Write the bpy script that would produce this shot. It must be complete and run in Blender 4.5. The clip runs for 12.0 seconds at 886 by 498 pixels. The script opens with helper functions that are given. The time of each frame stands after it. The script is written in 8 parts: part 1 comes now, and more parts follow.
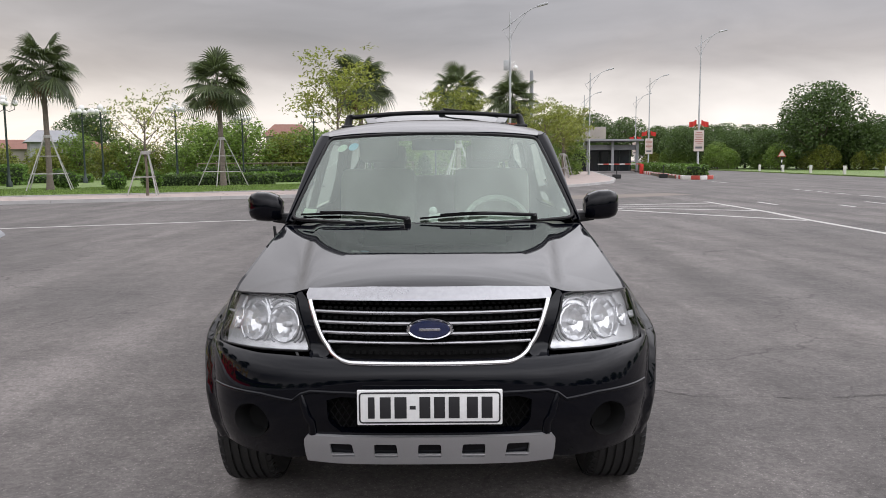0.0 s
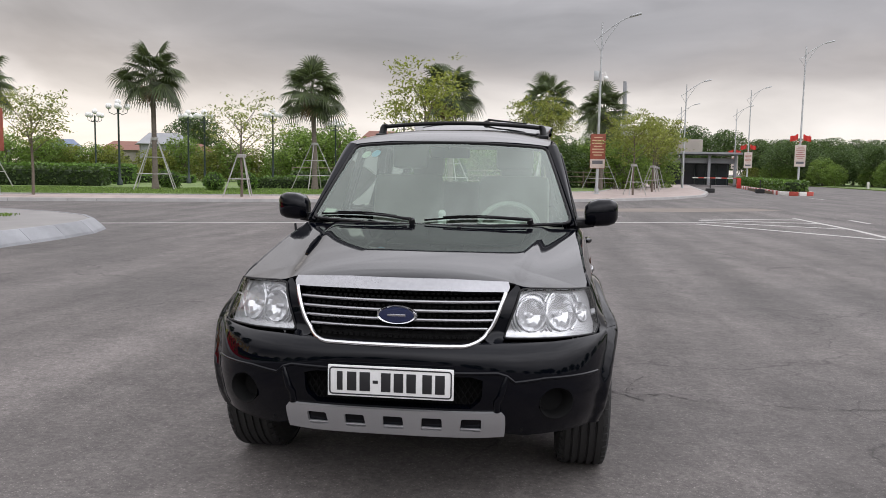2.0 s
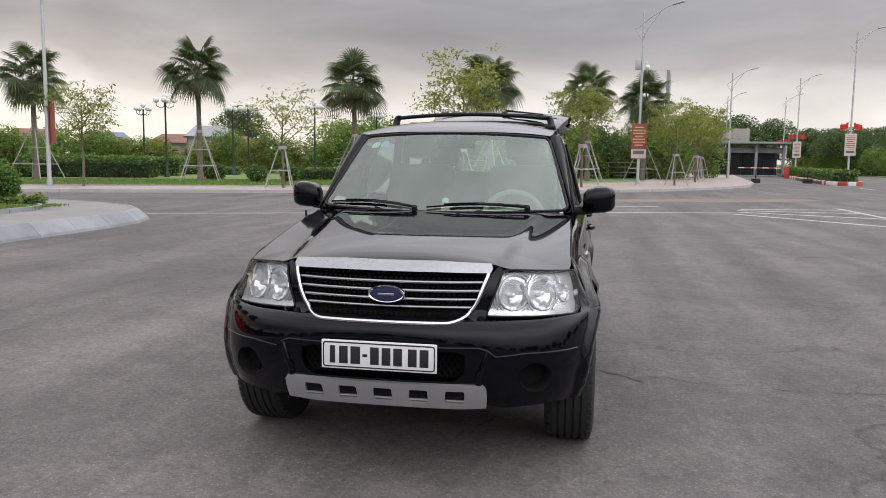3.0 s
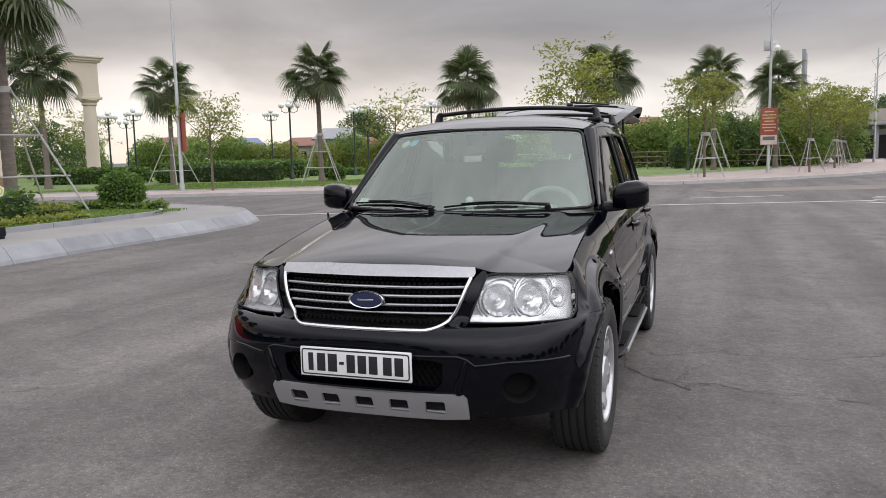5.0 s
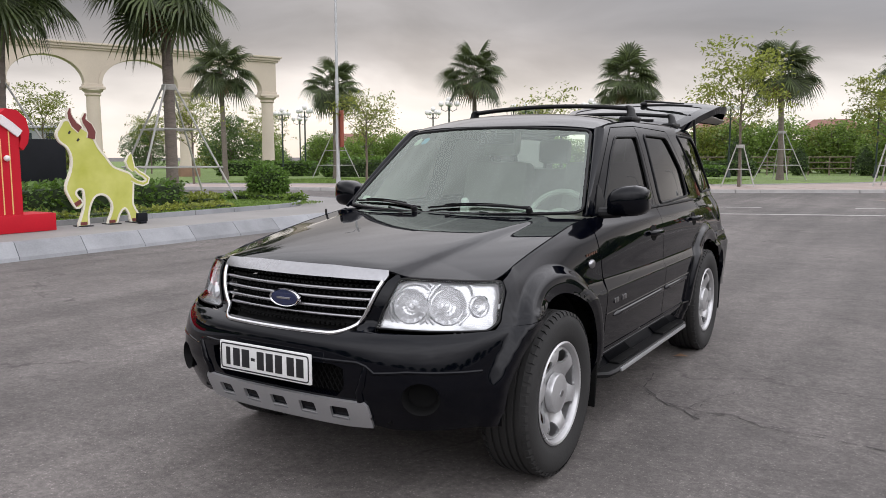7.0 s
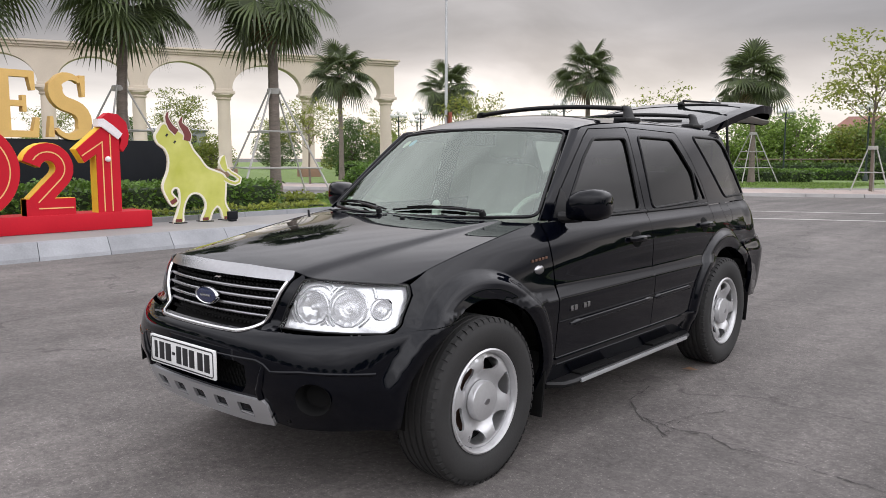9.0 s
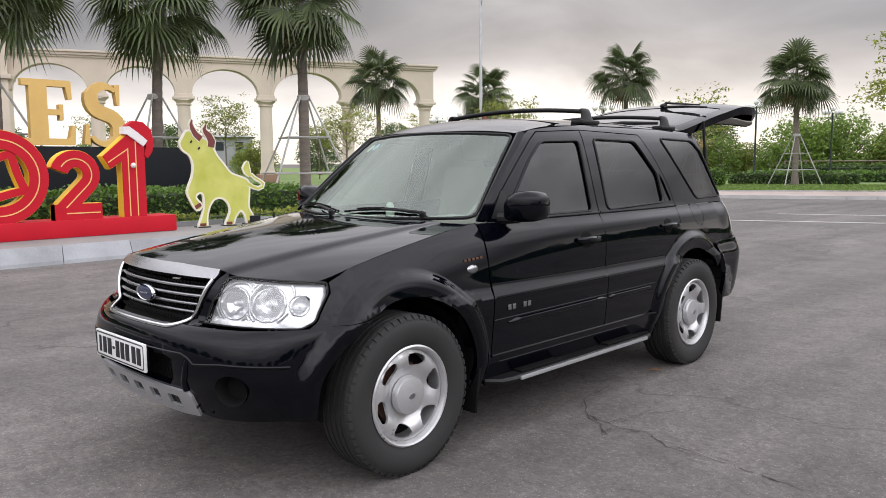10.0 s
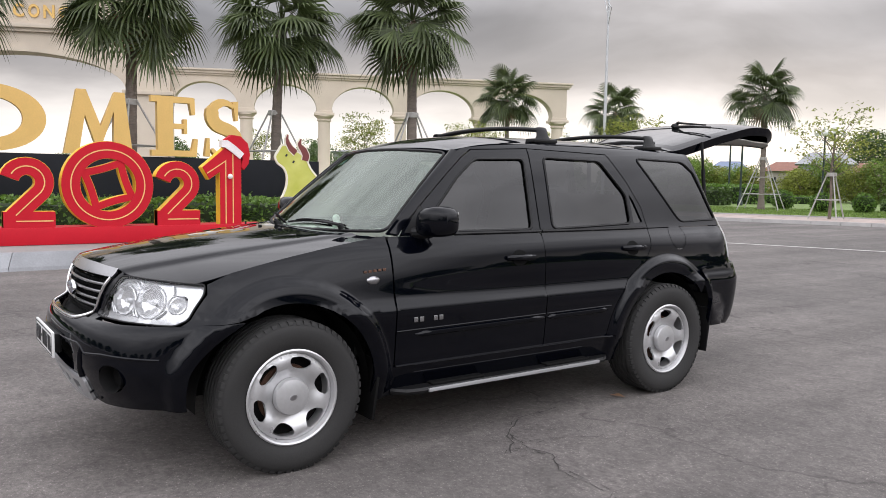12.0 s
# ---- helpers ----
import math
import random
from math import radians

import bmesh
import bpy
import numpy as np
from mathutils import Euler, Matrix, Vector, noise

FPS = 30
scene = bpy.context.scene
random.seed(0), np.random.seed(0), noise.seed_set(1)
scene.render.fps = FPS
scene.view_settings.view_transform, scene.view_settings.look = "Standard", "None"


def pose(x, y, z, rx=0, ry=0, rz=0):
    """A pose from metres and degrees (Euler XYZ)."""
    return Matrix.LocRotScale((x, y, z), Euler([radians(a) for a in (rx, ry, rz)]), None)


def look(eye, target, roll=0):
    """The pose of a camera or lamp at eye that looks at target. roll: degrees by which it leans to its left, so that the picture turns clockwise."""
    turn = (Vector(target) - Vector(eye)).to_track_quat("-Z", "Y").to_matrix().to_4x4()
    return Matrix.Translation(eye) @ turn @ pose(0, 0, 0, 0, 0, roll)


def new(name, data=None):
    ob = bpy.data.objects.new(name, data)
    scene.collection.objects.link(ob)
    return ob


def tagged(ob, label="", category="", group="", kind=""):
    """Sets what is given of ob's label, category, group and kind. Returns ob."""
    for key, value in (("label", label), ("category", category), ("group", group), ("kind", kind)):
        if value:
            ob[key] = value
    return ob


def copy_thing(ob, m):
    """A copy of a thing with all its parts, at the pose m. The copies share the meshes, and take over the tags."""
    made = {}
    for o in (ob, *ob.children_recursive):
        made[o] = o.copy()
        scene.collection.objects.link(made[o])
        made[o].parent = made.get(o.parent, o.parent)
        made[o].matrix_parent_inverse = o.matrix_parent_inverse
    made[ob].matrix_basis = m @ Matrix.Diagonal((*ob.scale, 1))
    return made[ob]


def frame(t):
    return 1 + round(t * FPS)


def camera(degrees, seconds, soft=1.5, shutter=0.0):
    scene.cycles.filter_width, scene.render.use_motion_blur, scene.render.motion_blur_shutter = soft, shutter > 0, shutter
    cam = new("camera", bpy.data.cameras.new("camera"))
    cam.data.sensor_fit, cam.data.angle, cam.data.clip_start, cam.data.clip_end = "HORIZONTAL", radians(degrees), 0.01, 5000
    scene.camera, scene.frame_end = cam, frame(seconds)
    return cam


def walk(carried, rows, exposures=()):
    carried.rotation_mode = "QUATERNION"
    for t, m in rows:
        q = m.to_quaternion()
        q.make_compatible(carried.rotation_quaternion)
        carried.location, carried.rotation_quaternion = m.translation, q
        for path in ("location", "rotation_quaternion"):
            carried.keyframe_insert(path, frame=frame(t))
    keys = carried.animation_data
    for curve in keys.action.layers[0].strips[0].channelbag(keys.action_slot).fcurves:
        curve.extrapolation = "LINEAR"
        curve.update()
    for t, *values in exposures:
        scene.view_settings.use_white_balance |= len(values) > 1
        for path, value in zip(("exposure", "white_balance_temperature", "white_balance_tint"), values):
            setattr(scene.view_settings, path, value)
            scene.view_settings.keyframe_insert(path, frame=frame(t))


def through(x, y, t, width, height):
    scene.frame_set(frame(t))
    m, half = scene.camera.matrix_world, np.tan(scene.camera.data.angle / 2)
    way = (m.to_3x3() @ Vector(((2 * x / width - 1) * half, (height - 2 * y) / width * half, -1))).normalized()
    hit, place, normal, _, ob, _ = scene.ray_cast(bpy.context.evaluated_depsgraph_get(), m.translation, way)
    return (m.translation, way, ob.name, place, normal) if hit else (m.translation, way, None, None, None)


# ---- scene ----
from mathutils.geometry import delaunay_2d_cdt

# camera: a slow arc from the car's nose round to its side
cam = camera(59.2, 12.0, soft=0.9)
METRES = 5.097
START = pose(0.05, -3.389, 1.381)
ROWS = [
    (0.0, 0.0, 0.0, 0.0, -0.04, -6.42, 0.38),
    (0.5, 0.0222, -0.0321, 0.0022, 1.54, -5.8, -0.09),
    (1.0, 0.0487, -0.046, 0.0032, 3.3, -5.55, -0.51),
    (1.5, 0.0757, -0.0544, 0.001, 5.13, -5.61, -0.82),
    (2.0, 0.0934, -0.0627, -0.0013, 6.85, -5.83, -0.95),
    (2.5, 0.1187, -0.0847, -0.0034, 8.43, -6.14, -0.91),
    (3.0, 0.1442, -0.0973, -0.0026, 10.03, -6.52, -0.71),
    (5.0, 0.2508, -0.0412, 0.0, 19.21, -6.81, 1.27),
    (5.5, 0.2899, -0.0174, 0.001, 22.37, -6.59, 1.59),
    (6.0, 0.343, 0.0068, 0.0014, 26.0, -6.16, 0.96),
    (6.5, 0.38, 0.0358, -0.0018, 28.91, -6.32, 0.38),
    (7.0, 0.4125, 0.0657, -0.0026, 31.7, -6.73, 0.06),
    (9.0, 0.5434, 0.1669, -0.0018, 40.92, -6.63, -0.05),
    (9.5, 0.5961, 0.1936, -0.0038, 42.68, -6.51, 0.16),
    (10.0, 0.6341, 0.219, -0.0036, 44.31, -6.29, 0.36),
    (10.5, 0.677, 0.2568, -0.003, 44.6, -5.78, 0.23),
    (11.0, 0.7286, 0.2899, -0.0054, 46.32, -5.26, -0.39),
    (11.5, 0.7678, 0.3286, -0.0041, 50.41, -5.14, -0.96),
    (12.0, 0.7987, 0.3778, -0.0041, 54.98, -5.08, -0.95),
]
walk(cam, [(t, START @ pose(METRES * x, METRES * y, METRES * z, 90 + pitch, roll, yaw)) for t, x, y, z, yaw, pitch, roll in ROWS],
     [(0.0, -0.05, 6470, 14), (3.0, -0.13, 6470, 14), (6.0, -0.12, 6470, 14), (9.0, 0.06, 6470, 14), (12.0, 0.16, 6470, 14)])

# ---- daylight: a low overcast evening sky, bright along the horizon ----
world = bpy.data.worlds.new("world")
scene.world = world
world.use_nodes = True
wt = world.node_tree
wt.nodes.clear()


def wnode(kind, **kw):
    n = wt.nodes.new(kind)
    for k, v in kw.items():
        if k == "operation":
            n.operation = v
        elif k == "blend":
            n.data_type, n.blend_type = "RGBA", v
        else:
            n.inputs[k].default_value = v
    return n


def ramp_stops(ramp, stops):
    els = ramp.color_ramp.elements
    els[0].position, els[0].color = stops[0][0], (*stops[0][1], 1)
    els[1].position, els[1].color = stops[-1][0], (*stops[-1][1], 1)
    for p, c in stops[1:-1]:
        e = els.new(p)
        e.color = (*c, 1)


SUN_YAW, SUN_UP = 36.0, 26.0
w_tc = wnode("ShaderNodeTexCoord")
w_sep = wnode("ShaderNodeSeparateXYZ")
wt.links.new(w_tc.outputs["Generated"], w_sep.inputs[0])
# stretched cloud noise, added to the height before the ramp
w_map = wnode("ShaderNodeMapping", Scale=(1.5, 1.5, 5.0))
wt.links.new(w_tc.outputs["Generated"], w_map.inputs[0])
w_noise = wnode("ShaderNodeTexNoise", Scale=1.9, Detail=8.0, Roughness=0.5, Distortion=0.5)
wt.links.new(w_map.outputs[0], w_noise.inputs["Vector"])
w_noise2 = wnode("ShaderNodeTexNoise", Scale=2.6, Detail=7.0, Roughness=0.52, Distortion=0.6)
wt.links.new(w_map.outputs[0], w_noise2.inputs["Vector"])
w_off = wnode("ShaderNodeMath", operation="MULTIPLY_ADD")
w_off.inputs[1].default_value, w_off.inputs[2].default_value = 0.085, -0.0425
wt.links.new(w_noise.outputs[0], w_off.inputs[0])
w_h = wnode("ShaderNodeMath", operation="ADD")
wt.links.new(w_sep.outputs[2], w_h.inputs[0])
wt.links.new(w_off.outputs[0], w_h.inputs[1])
w_ramp = wnode("ShaderNodeValToRGB")
ramp_stops(w_ramp, [(0.0, (0.48, 0.455, 0.41)), (0.05, (0.485, 0.465, 0.435)), (0.08, (0.41, 0.39, 0.365)), (0.118, (0.25, 0.235, 0.225)),
                    (0.16, (0.21, 0.205, 0.205)), (0.19, (0.20, 0.198, 0.20)), (0.26, (0.48, 0.48, 0.49)), (0.37, (0.86, 0.87, 0.90)), (0.55, (1.26, 1.28, 1.32)), (0.75, (1.04, 1.06, 1.10)), (1.0, (0.82, 0.84, 0.88))])
wt.links.new(w_h.outputs[0], w_ramp.inputs[0])
# the bright strip lies towards the hidden sun; the sky opposite is plain grey down to the ground
w_ramp2 = wnode("ShaderNodeValToRGB")
ramp_stops(w_ramp2, [(0.0, (0.24, 0.24, 0.245)), (0.12, (0.32, 0.32, 0.325)), (0.25, (0.66, 0.66, 0.67)), (0.38, (1.12, 1.13, 1.16)), (0.55, (1.24, 1.26, 1.30)), (0.75, (0.98, 1.0, 1.04)), (1.0, (0.82, 0.84, 0.88))])
wt.links.new(w_h.outputs[0], w_ramp2.inputs[0])
w_az = wt.nodes.new("ShaderNodeVectorMath")
w_az.operation = "DOT_PRODUCT"
w_az.inputs[1].default_value = (-math.sin(radians(SUN_YAW)), math.cos(radians(SUN_YAW)), 0)
wt.links.new(w_tc.outputs["Generated"], w_az.inputs[0])
w_side = wnode("ShaderNodeMapRange")
w_side.interpolation_type = "SMOOTHSTEP"
w_side.inputs[1].default_value, w_side.inputs[2].default_value = -0.25, 0.3
wt.links.new(w_az.outputs["Value"], w_side.inputs[0])
w_both = wnode("ShaderNodeMix", blend="MIX")
wt.links.new(w_side.outputs[0], w_both.inputs[0])
wt.links.new(w_ramp2.outputs[0], w_both.inputs[6])
wt.links.new(w_ramp.outputs[0], w_both.inputs[7])
w_var = wnode("ShaderNodeMapRange")
w_var.inputs[1].default_value, w_var.inputs[2].default_value = 0.3, 0.7
w_var.inputs[3].default_value, w_var.inputs[4].default_value = 0.84, 1.16
wt.links.new(w_noise2.outputs[0], w_var.inputs[0])
w_mul = wnode("ShaderNodeMix", blend="MULTIPLY")
w_mul.inputs[0].default_value = 1.0
wt.links.new(w_both.outputs[2], w_mul.inputs[6])
# the cloud is heavier over the arcade than down the road
w_az2 = wt.nodes.new("ShaderNodeVectorMath")
w_az2.operation = "DOT_PRODUCT"
w_az2.inputs[1].default_value = (-1.0, 0.1, 0)
wt.links.new(w_tc.outputs["Generated"], w_az2.inputs[0])
w_heavy = wnode("ShaderNodeMapRange")
w_heavy.inputs[1].default_value, w_heavy.inputs[2].default_value = -0.2, 0.75
w_heavy.inputs[3].default_value, w_heavy.inputs[4].default_value = 1.22, 0.66
wt.links.new(w_az2.outputs["Value"], w_heavy.inputs[0])
w_vary2 = wnode("ShaderNodeMath", operation="MULTIPLY")
wt.links.new(w_var.outputs[0], w_vary2.inputs[0])
w_low = wnode("ShaderNodeMapRange")
w_low.interpolation_type = "SMOOTHSTEP"
w_low.inputs[1].default_value, w_low.inputs[2].default_value = 0.09, 0.17
wt.links.new(w_h.outputs[0], w_low.inputs[0])
w_heavy2 = wt.nodes.new("ShaderNodeMix")
w_heavy2.inputs[2].default_value = 1.12
wt.links.new(w_low.outputs[0], w_heavy2.inputs[0])
wt.links.new(w_heavy.outputs[0], w_heavy2.inputs[3])
wt.links.new(w_heavy2.outputs[0], w_vary2.inputs[1])
wt.links.new(w_vary2.outputs[0], w_mul.inputs[7])
# thin cloud glows round the hidden sun
w_dot = wt.nodes.new("ShaderNodeVectorMath")
w_dot.operation = "DOT_PRODUCT"
w_dot.inputs[1].default_value = (-math.sin(radians(SUN_YAW)) * math.cos(radians(13)), math.cos(radians(SUN_YAW)) * math.cos(radians(13)), math.sin(radians(13)))
wt.links.new(w_tc.outputs["Generated"], w_dot.inputs[0])
w_glow = wnode("ShaderNodeMapRange")
w_glow.interpolation_type = "SMOOTHERSTEP"
w_glow.inputs[1].default_value, w_glow.inputs[2].default_value = 0.965, 1.0
w_glow.inputs[3].default_value, w_glow.inputs[4].default_value = 0.0, 0.12
wt.links.new(w_dot.outputs["Value"], w_glow.inputs[0])
w_glow2 = wnode("ShaderNodeMath", operation="MULTIPLY")
wt.links.new(w_glow.outputs[0], w_glow2.inputs[0])
wt.links.new(w_noise2.outputs[0], w_glow2.inputs[1])
w_add = wnode("ShaderNodeMix", blend="ADD")
w_add.inputs[0].default_value = 1.0
wt.links.new(w_mul.outputs[2], w_add.inputs[6])
wt.links.new(w_glow2.outputs[0], w_add.inputs[7])
w_sky = wt.nodes.new("ShaderNodeTexSky")
w_sky.sky_type, w_sky.sun_disc = "NISHITA", False
w_sky.sun_elevation, w_sky.sun_rotation = radians(SUN_UP), radians(-SUN_YAW)
w_skyk = wnode("ShaderNodeMix", blend="MULTIPLY")
w_skyk.inputs[0].default_value = 1.0
w_skyk.inputs[7].default_value = (0.03, 0.03, 0.03, 1)
wt.links.new(w_sky.outputs[0], w_skyk.inputs[6])
w_mix = wnode("ShaderNodeMix", blend="MIX")
w_mix.inputs[0].default_value = 0.88
wt.links.new(w_skyk.outputs[2], w_mix.inputs[6])
wt.links.new(w_add.outputs[2], w_mix.inputs[7])
w_bg = wnode("ShaderNodeBackground", Strength=2.0)
wt.links.new(w_mix.outputs[2], w_bg.inputs[0])
w_out = wt.nodes.new("ShaderNodeOutputWorld")
wt.links.new(w_bg.outputs[0], w_out.inputs[0])

sun = new("sun", bpy.data.lights.new("sun", "SUN"))
sun.data.energy, sun.data.angle, sun.data.color = 0.3, radians(140), (1.0, 0.94, 0.86)
sun.matrix_world = look((0, 0, 0), (math.sin(radians(SUN_YAW)) * math.cos(radians(SUN_UP)), -math.cos(radians(SUN_YAW)) * math.cos(radians(SUN_UP)), -math.sin(radians(SUN_UP))))


# ---- materials ----
def material(name, base, rough=0.6, metal=0.0, vary=0.15, scale=3.0, fine=60.0, fvary=0.1, bump=0.0, bdist=0.004, coat=0.0, spec=0.5,
             tint=None, rvary=0.08, islands=0.0, objects=0.0, stretch=(1, 1, 1)):
    """A surface with colour varied at two scales, uneven gloss and fine relief."""
    m = bpy.data.materials.new(name)
    m.use_nodes = True
    nt = m.node_tree
    b = nt.nodes["Principled BSDF"]
    b.inputs["Roughness"].default_value = rough
    b.inputs["Metallic"].default_value = metal
    b.inputs["Coat Weight"].default_value = coat
    b.inputs["Coat Roughness"].default_value = 0.03
    b.inputs["Specular IOR Level"].default_value = spec
    tc = nt.nodes.new("ShaderNodeTexCoord")
    mp = nt.nodes.new("ShaderNodeMapping")
    mp.inputs["Scale"].default_value = stretch
    nt.links.new(tc.outputs["Object"], mp.inputs[0])
    n1, n2 = nt.nodes.new("ShaderNodeTexNoise"), nt.nodes.new("ShaderNodeTexNoise")
    for n, s, d in ((n1, scale, 5.0), (n2, fine, 3.0)):
        n.inputs["Scale"].default_value, n.inputs["Detail"].default_value = s, d
        nt.links.new(mp.outputs[0], n.inputs["Vector"])
    # brightness factor = 1 + vary*(n1-.5)*2 + fvary*(n2-.5)*2
    a = nt.nodes.new("ShaderNodeMath")
    a.operation = "MULTIPLY_ADD"
    a.inputs[1].default_value, a.inputs[2].default_value = 3.2 * vary, 1 - 1.6 * vary
    nt.links.new(n1.outputs[0], a.inputs[0])
    c = nt.nodes.new("ShaderNodeMath")
    c.operation = "MULTIPLY_ADD"
    c.inputs[1].default_value = 3.2 * fvary
    nt.links.new(n2.outputs[0], c.inputs[0])
    nt.links.new(a.outputs[0], c.inputs[2])
    d = nt.nodes.new("ShaderNodeMath")
    d.operation = "SUBTRACT"
    d.inputs[1].default_value = 1.6 * fvary
    nt.links.new(c.outputs[0], d.inputs[0])
    last = d.outputs[0]
    for amount, kind, out in ((islands, "ShaderNodeNewGeometry", "Random Per Island"), (objects, "ShaderNodeObjectInfo", "Random")):
        if amount:
            g = nt.nodes.new(kind)
            e = nt.nodes.new("ShaderNodeMath")
            e.operation = "MULTIPLY_ADD"
            e.inputs[1].default_value, e.inputs[2].default_value = 2 * amount, 1 - amount
            nt.links.new(g.outputs[out], e.inputs[0])
            f = nt.nodes.new("ShaderNodeMath")
            f.operation = "MULTIPLY"
            nt.links.new(last, f.inputs[0])
            nt.links.new(e.outputs[0], f.inputs[1])
            last = f.outputs[0]
    mix = nt.nodes.new("ShaderNodeMix")
    mix.data_type = "RGBA"
    mix.inputs[6].default_value = (*base, 1)
    mix.inputs[7].default_value = (*(tint or base), 1)
    nt.links.new(n1.outputs[0], mix.inputs[0])
    mul = nt.nodes.new("ShaderNodeVectorMath")
    mul.operation = "SCALE"
    nt.links.new(mix.outputs[2], mul.inputs[0])
    nt.links.new(last, mul.inputs["Scale"])
    nt.links.new(mul.outputs[0], b.inputs["Base Color"])
    if rvary:
        r = nt.nodes.new("ShaderNodeMath")
        r.operation = "MULTIPLY_ADD"
        r.inputs[1].default_value, r.inputs[2].default_value = 2 * rvary, rough - rvary
        nt.links.new(n1.outputs[0], r.inputs[0])
        nt.links.new(r.outputs[0], b.inputs["Roughness"])
    if bump:
        bp = nt.nodes.new("ShaderNodeBump")
        bp.inputs["Strength"].default_value, bp.inputs["Distance"].default_value = bump, bdist
        nt.links.new(n2.outputs[0], bp.inputs["Height"])
        nt.links.new(bp.outputs[0], b.inputs["Normal"])
    return m


def leafy(name, base, tint, through=0.35):
    m = material(name, base, 0.5, tint=tint, vary=0.15, scale=1.2, fine=25, fvary=0.1, islands=0.45, objects=0.12)
    nt = m.node_tree
    b = nt.nodes["Principled BSDF"]
    tr = nt.nodes.new("ShaderNodeBsdfTranslucent")
    nt.links.new(b.inputs["Base Color"].links[0].from_socket, tr.inputs[0])
    mx = nt.nodes.new("ShaderNodeMixShader")
    mx.inputs[0].default_value = through
    nt.links.new(b.outputs[0], mx.inputs[1])
    nt.links.new(tr.outputs[0], mx.inputs[2])
    nt.links.new(mx.outputs[0], nt.nodes["Material Output"].inputs[0])
    return m


def glassy(name, colour, rough=0.0, ior=1.7, gloss=(0.8, 0.8, 0.8)):
    """A thin clear sheet: tinted see-through with a mirror gloss that grows towards grazing angles."""
    m = bpy.data.materials.new(name)
    m.use_nodes = True
    nt = m.node_tree
    nt.nodes.remove(nt.nodes["Principled BSDF"])
    tr, gl, fr, mx = (nt.nodes.new("ShaderNode" + k) for k in ("BsdfTransparent", "BsdfGlossy", "Fresnel", "MixShader"))
    tr.inputs[0].default_value = (*colour, 1)
    gl.inputs["Color"].default_value = (*gloss, 1)
    gl.inputs["Roughness"].default_value = rough
    fr.inputs["IOR"].default_value = ior
    for i, o in ((0, fr), (1, tr), (2, gl)):
        nt.links.new(o.outputs[0], mx.inputs[i])
    nt.links.new(mx.outputs[0], nt.nodes["Material Output"].inputs[0])
    return m


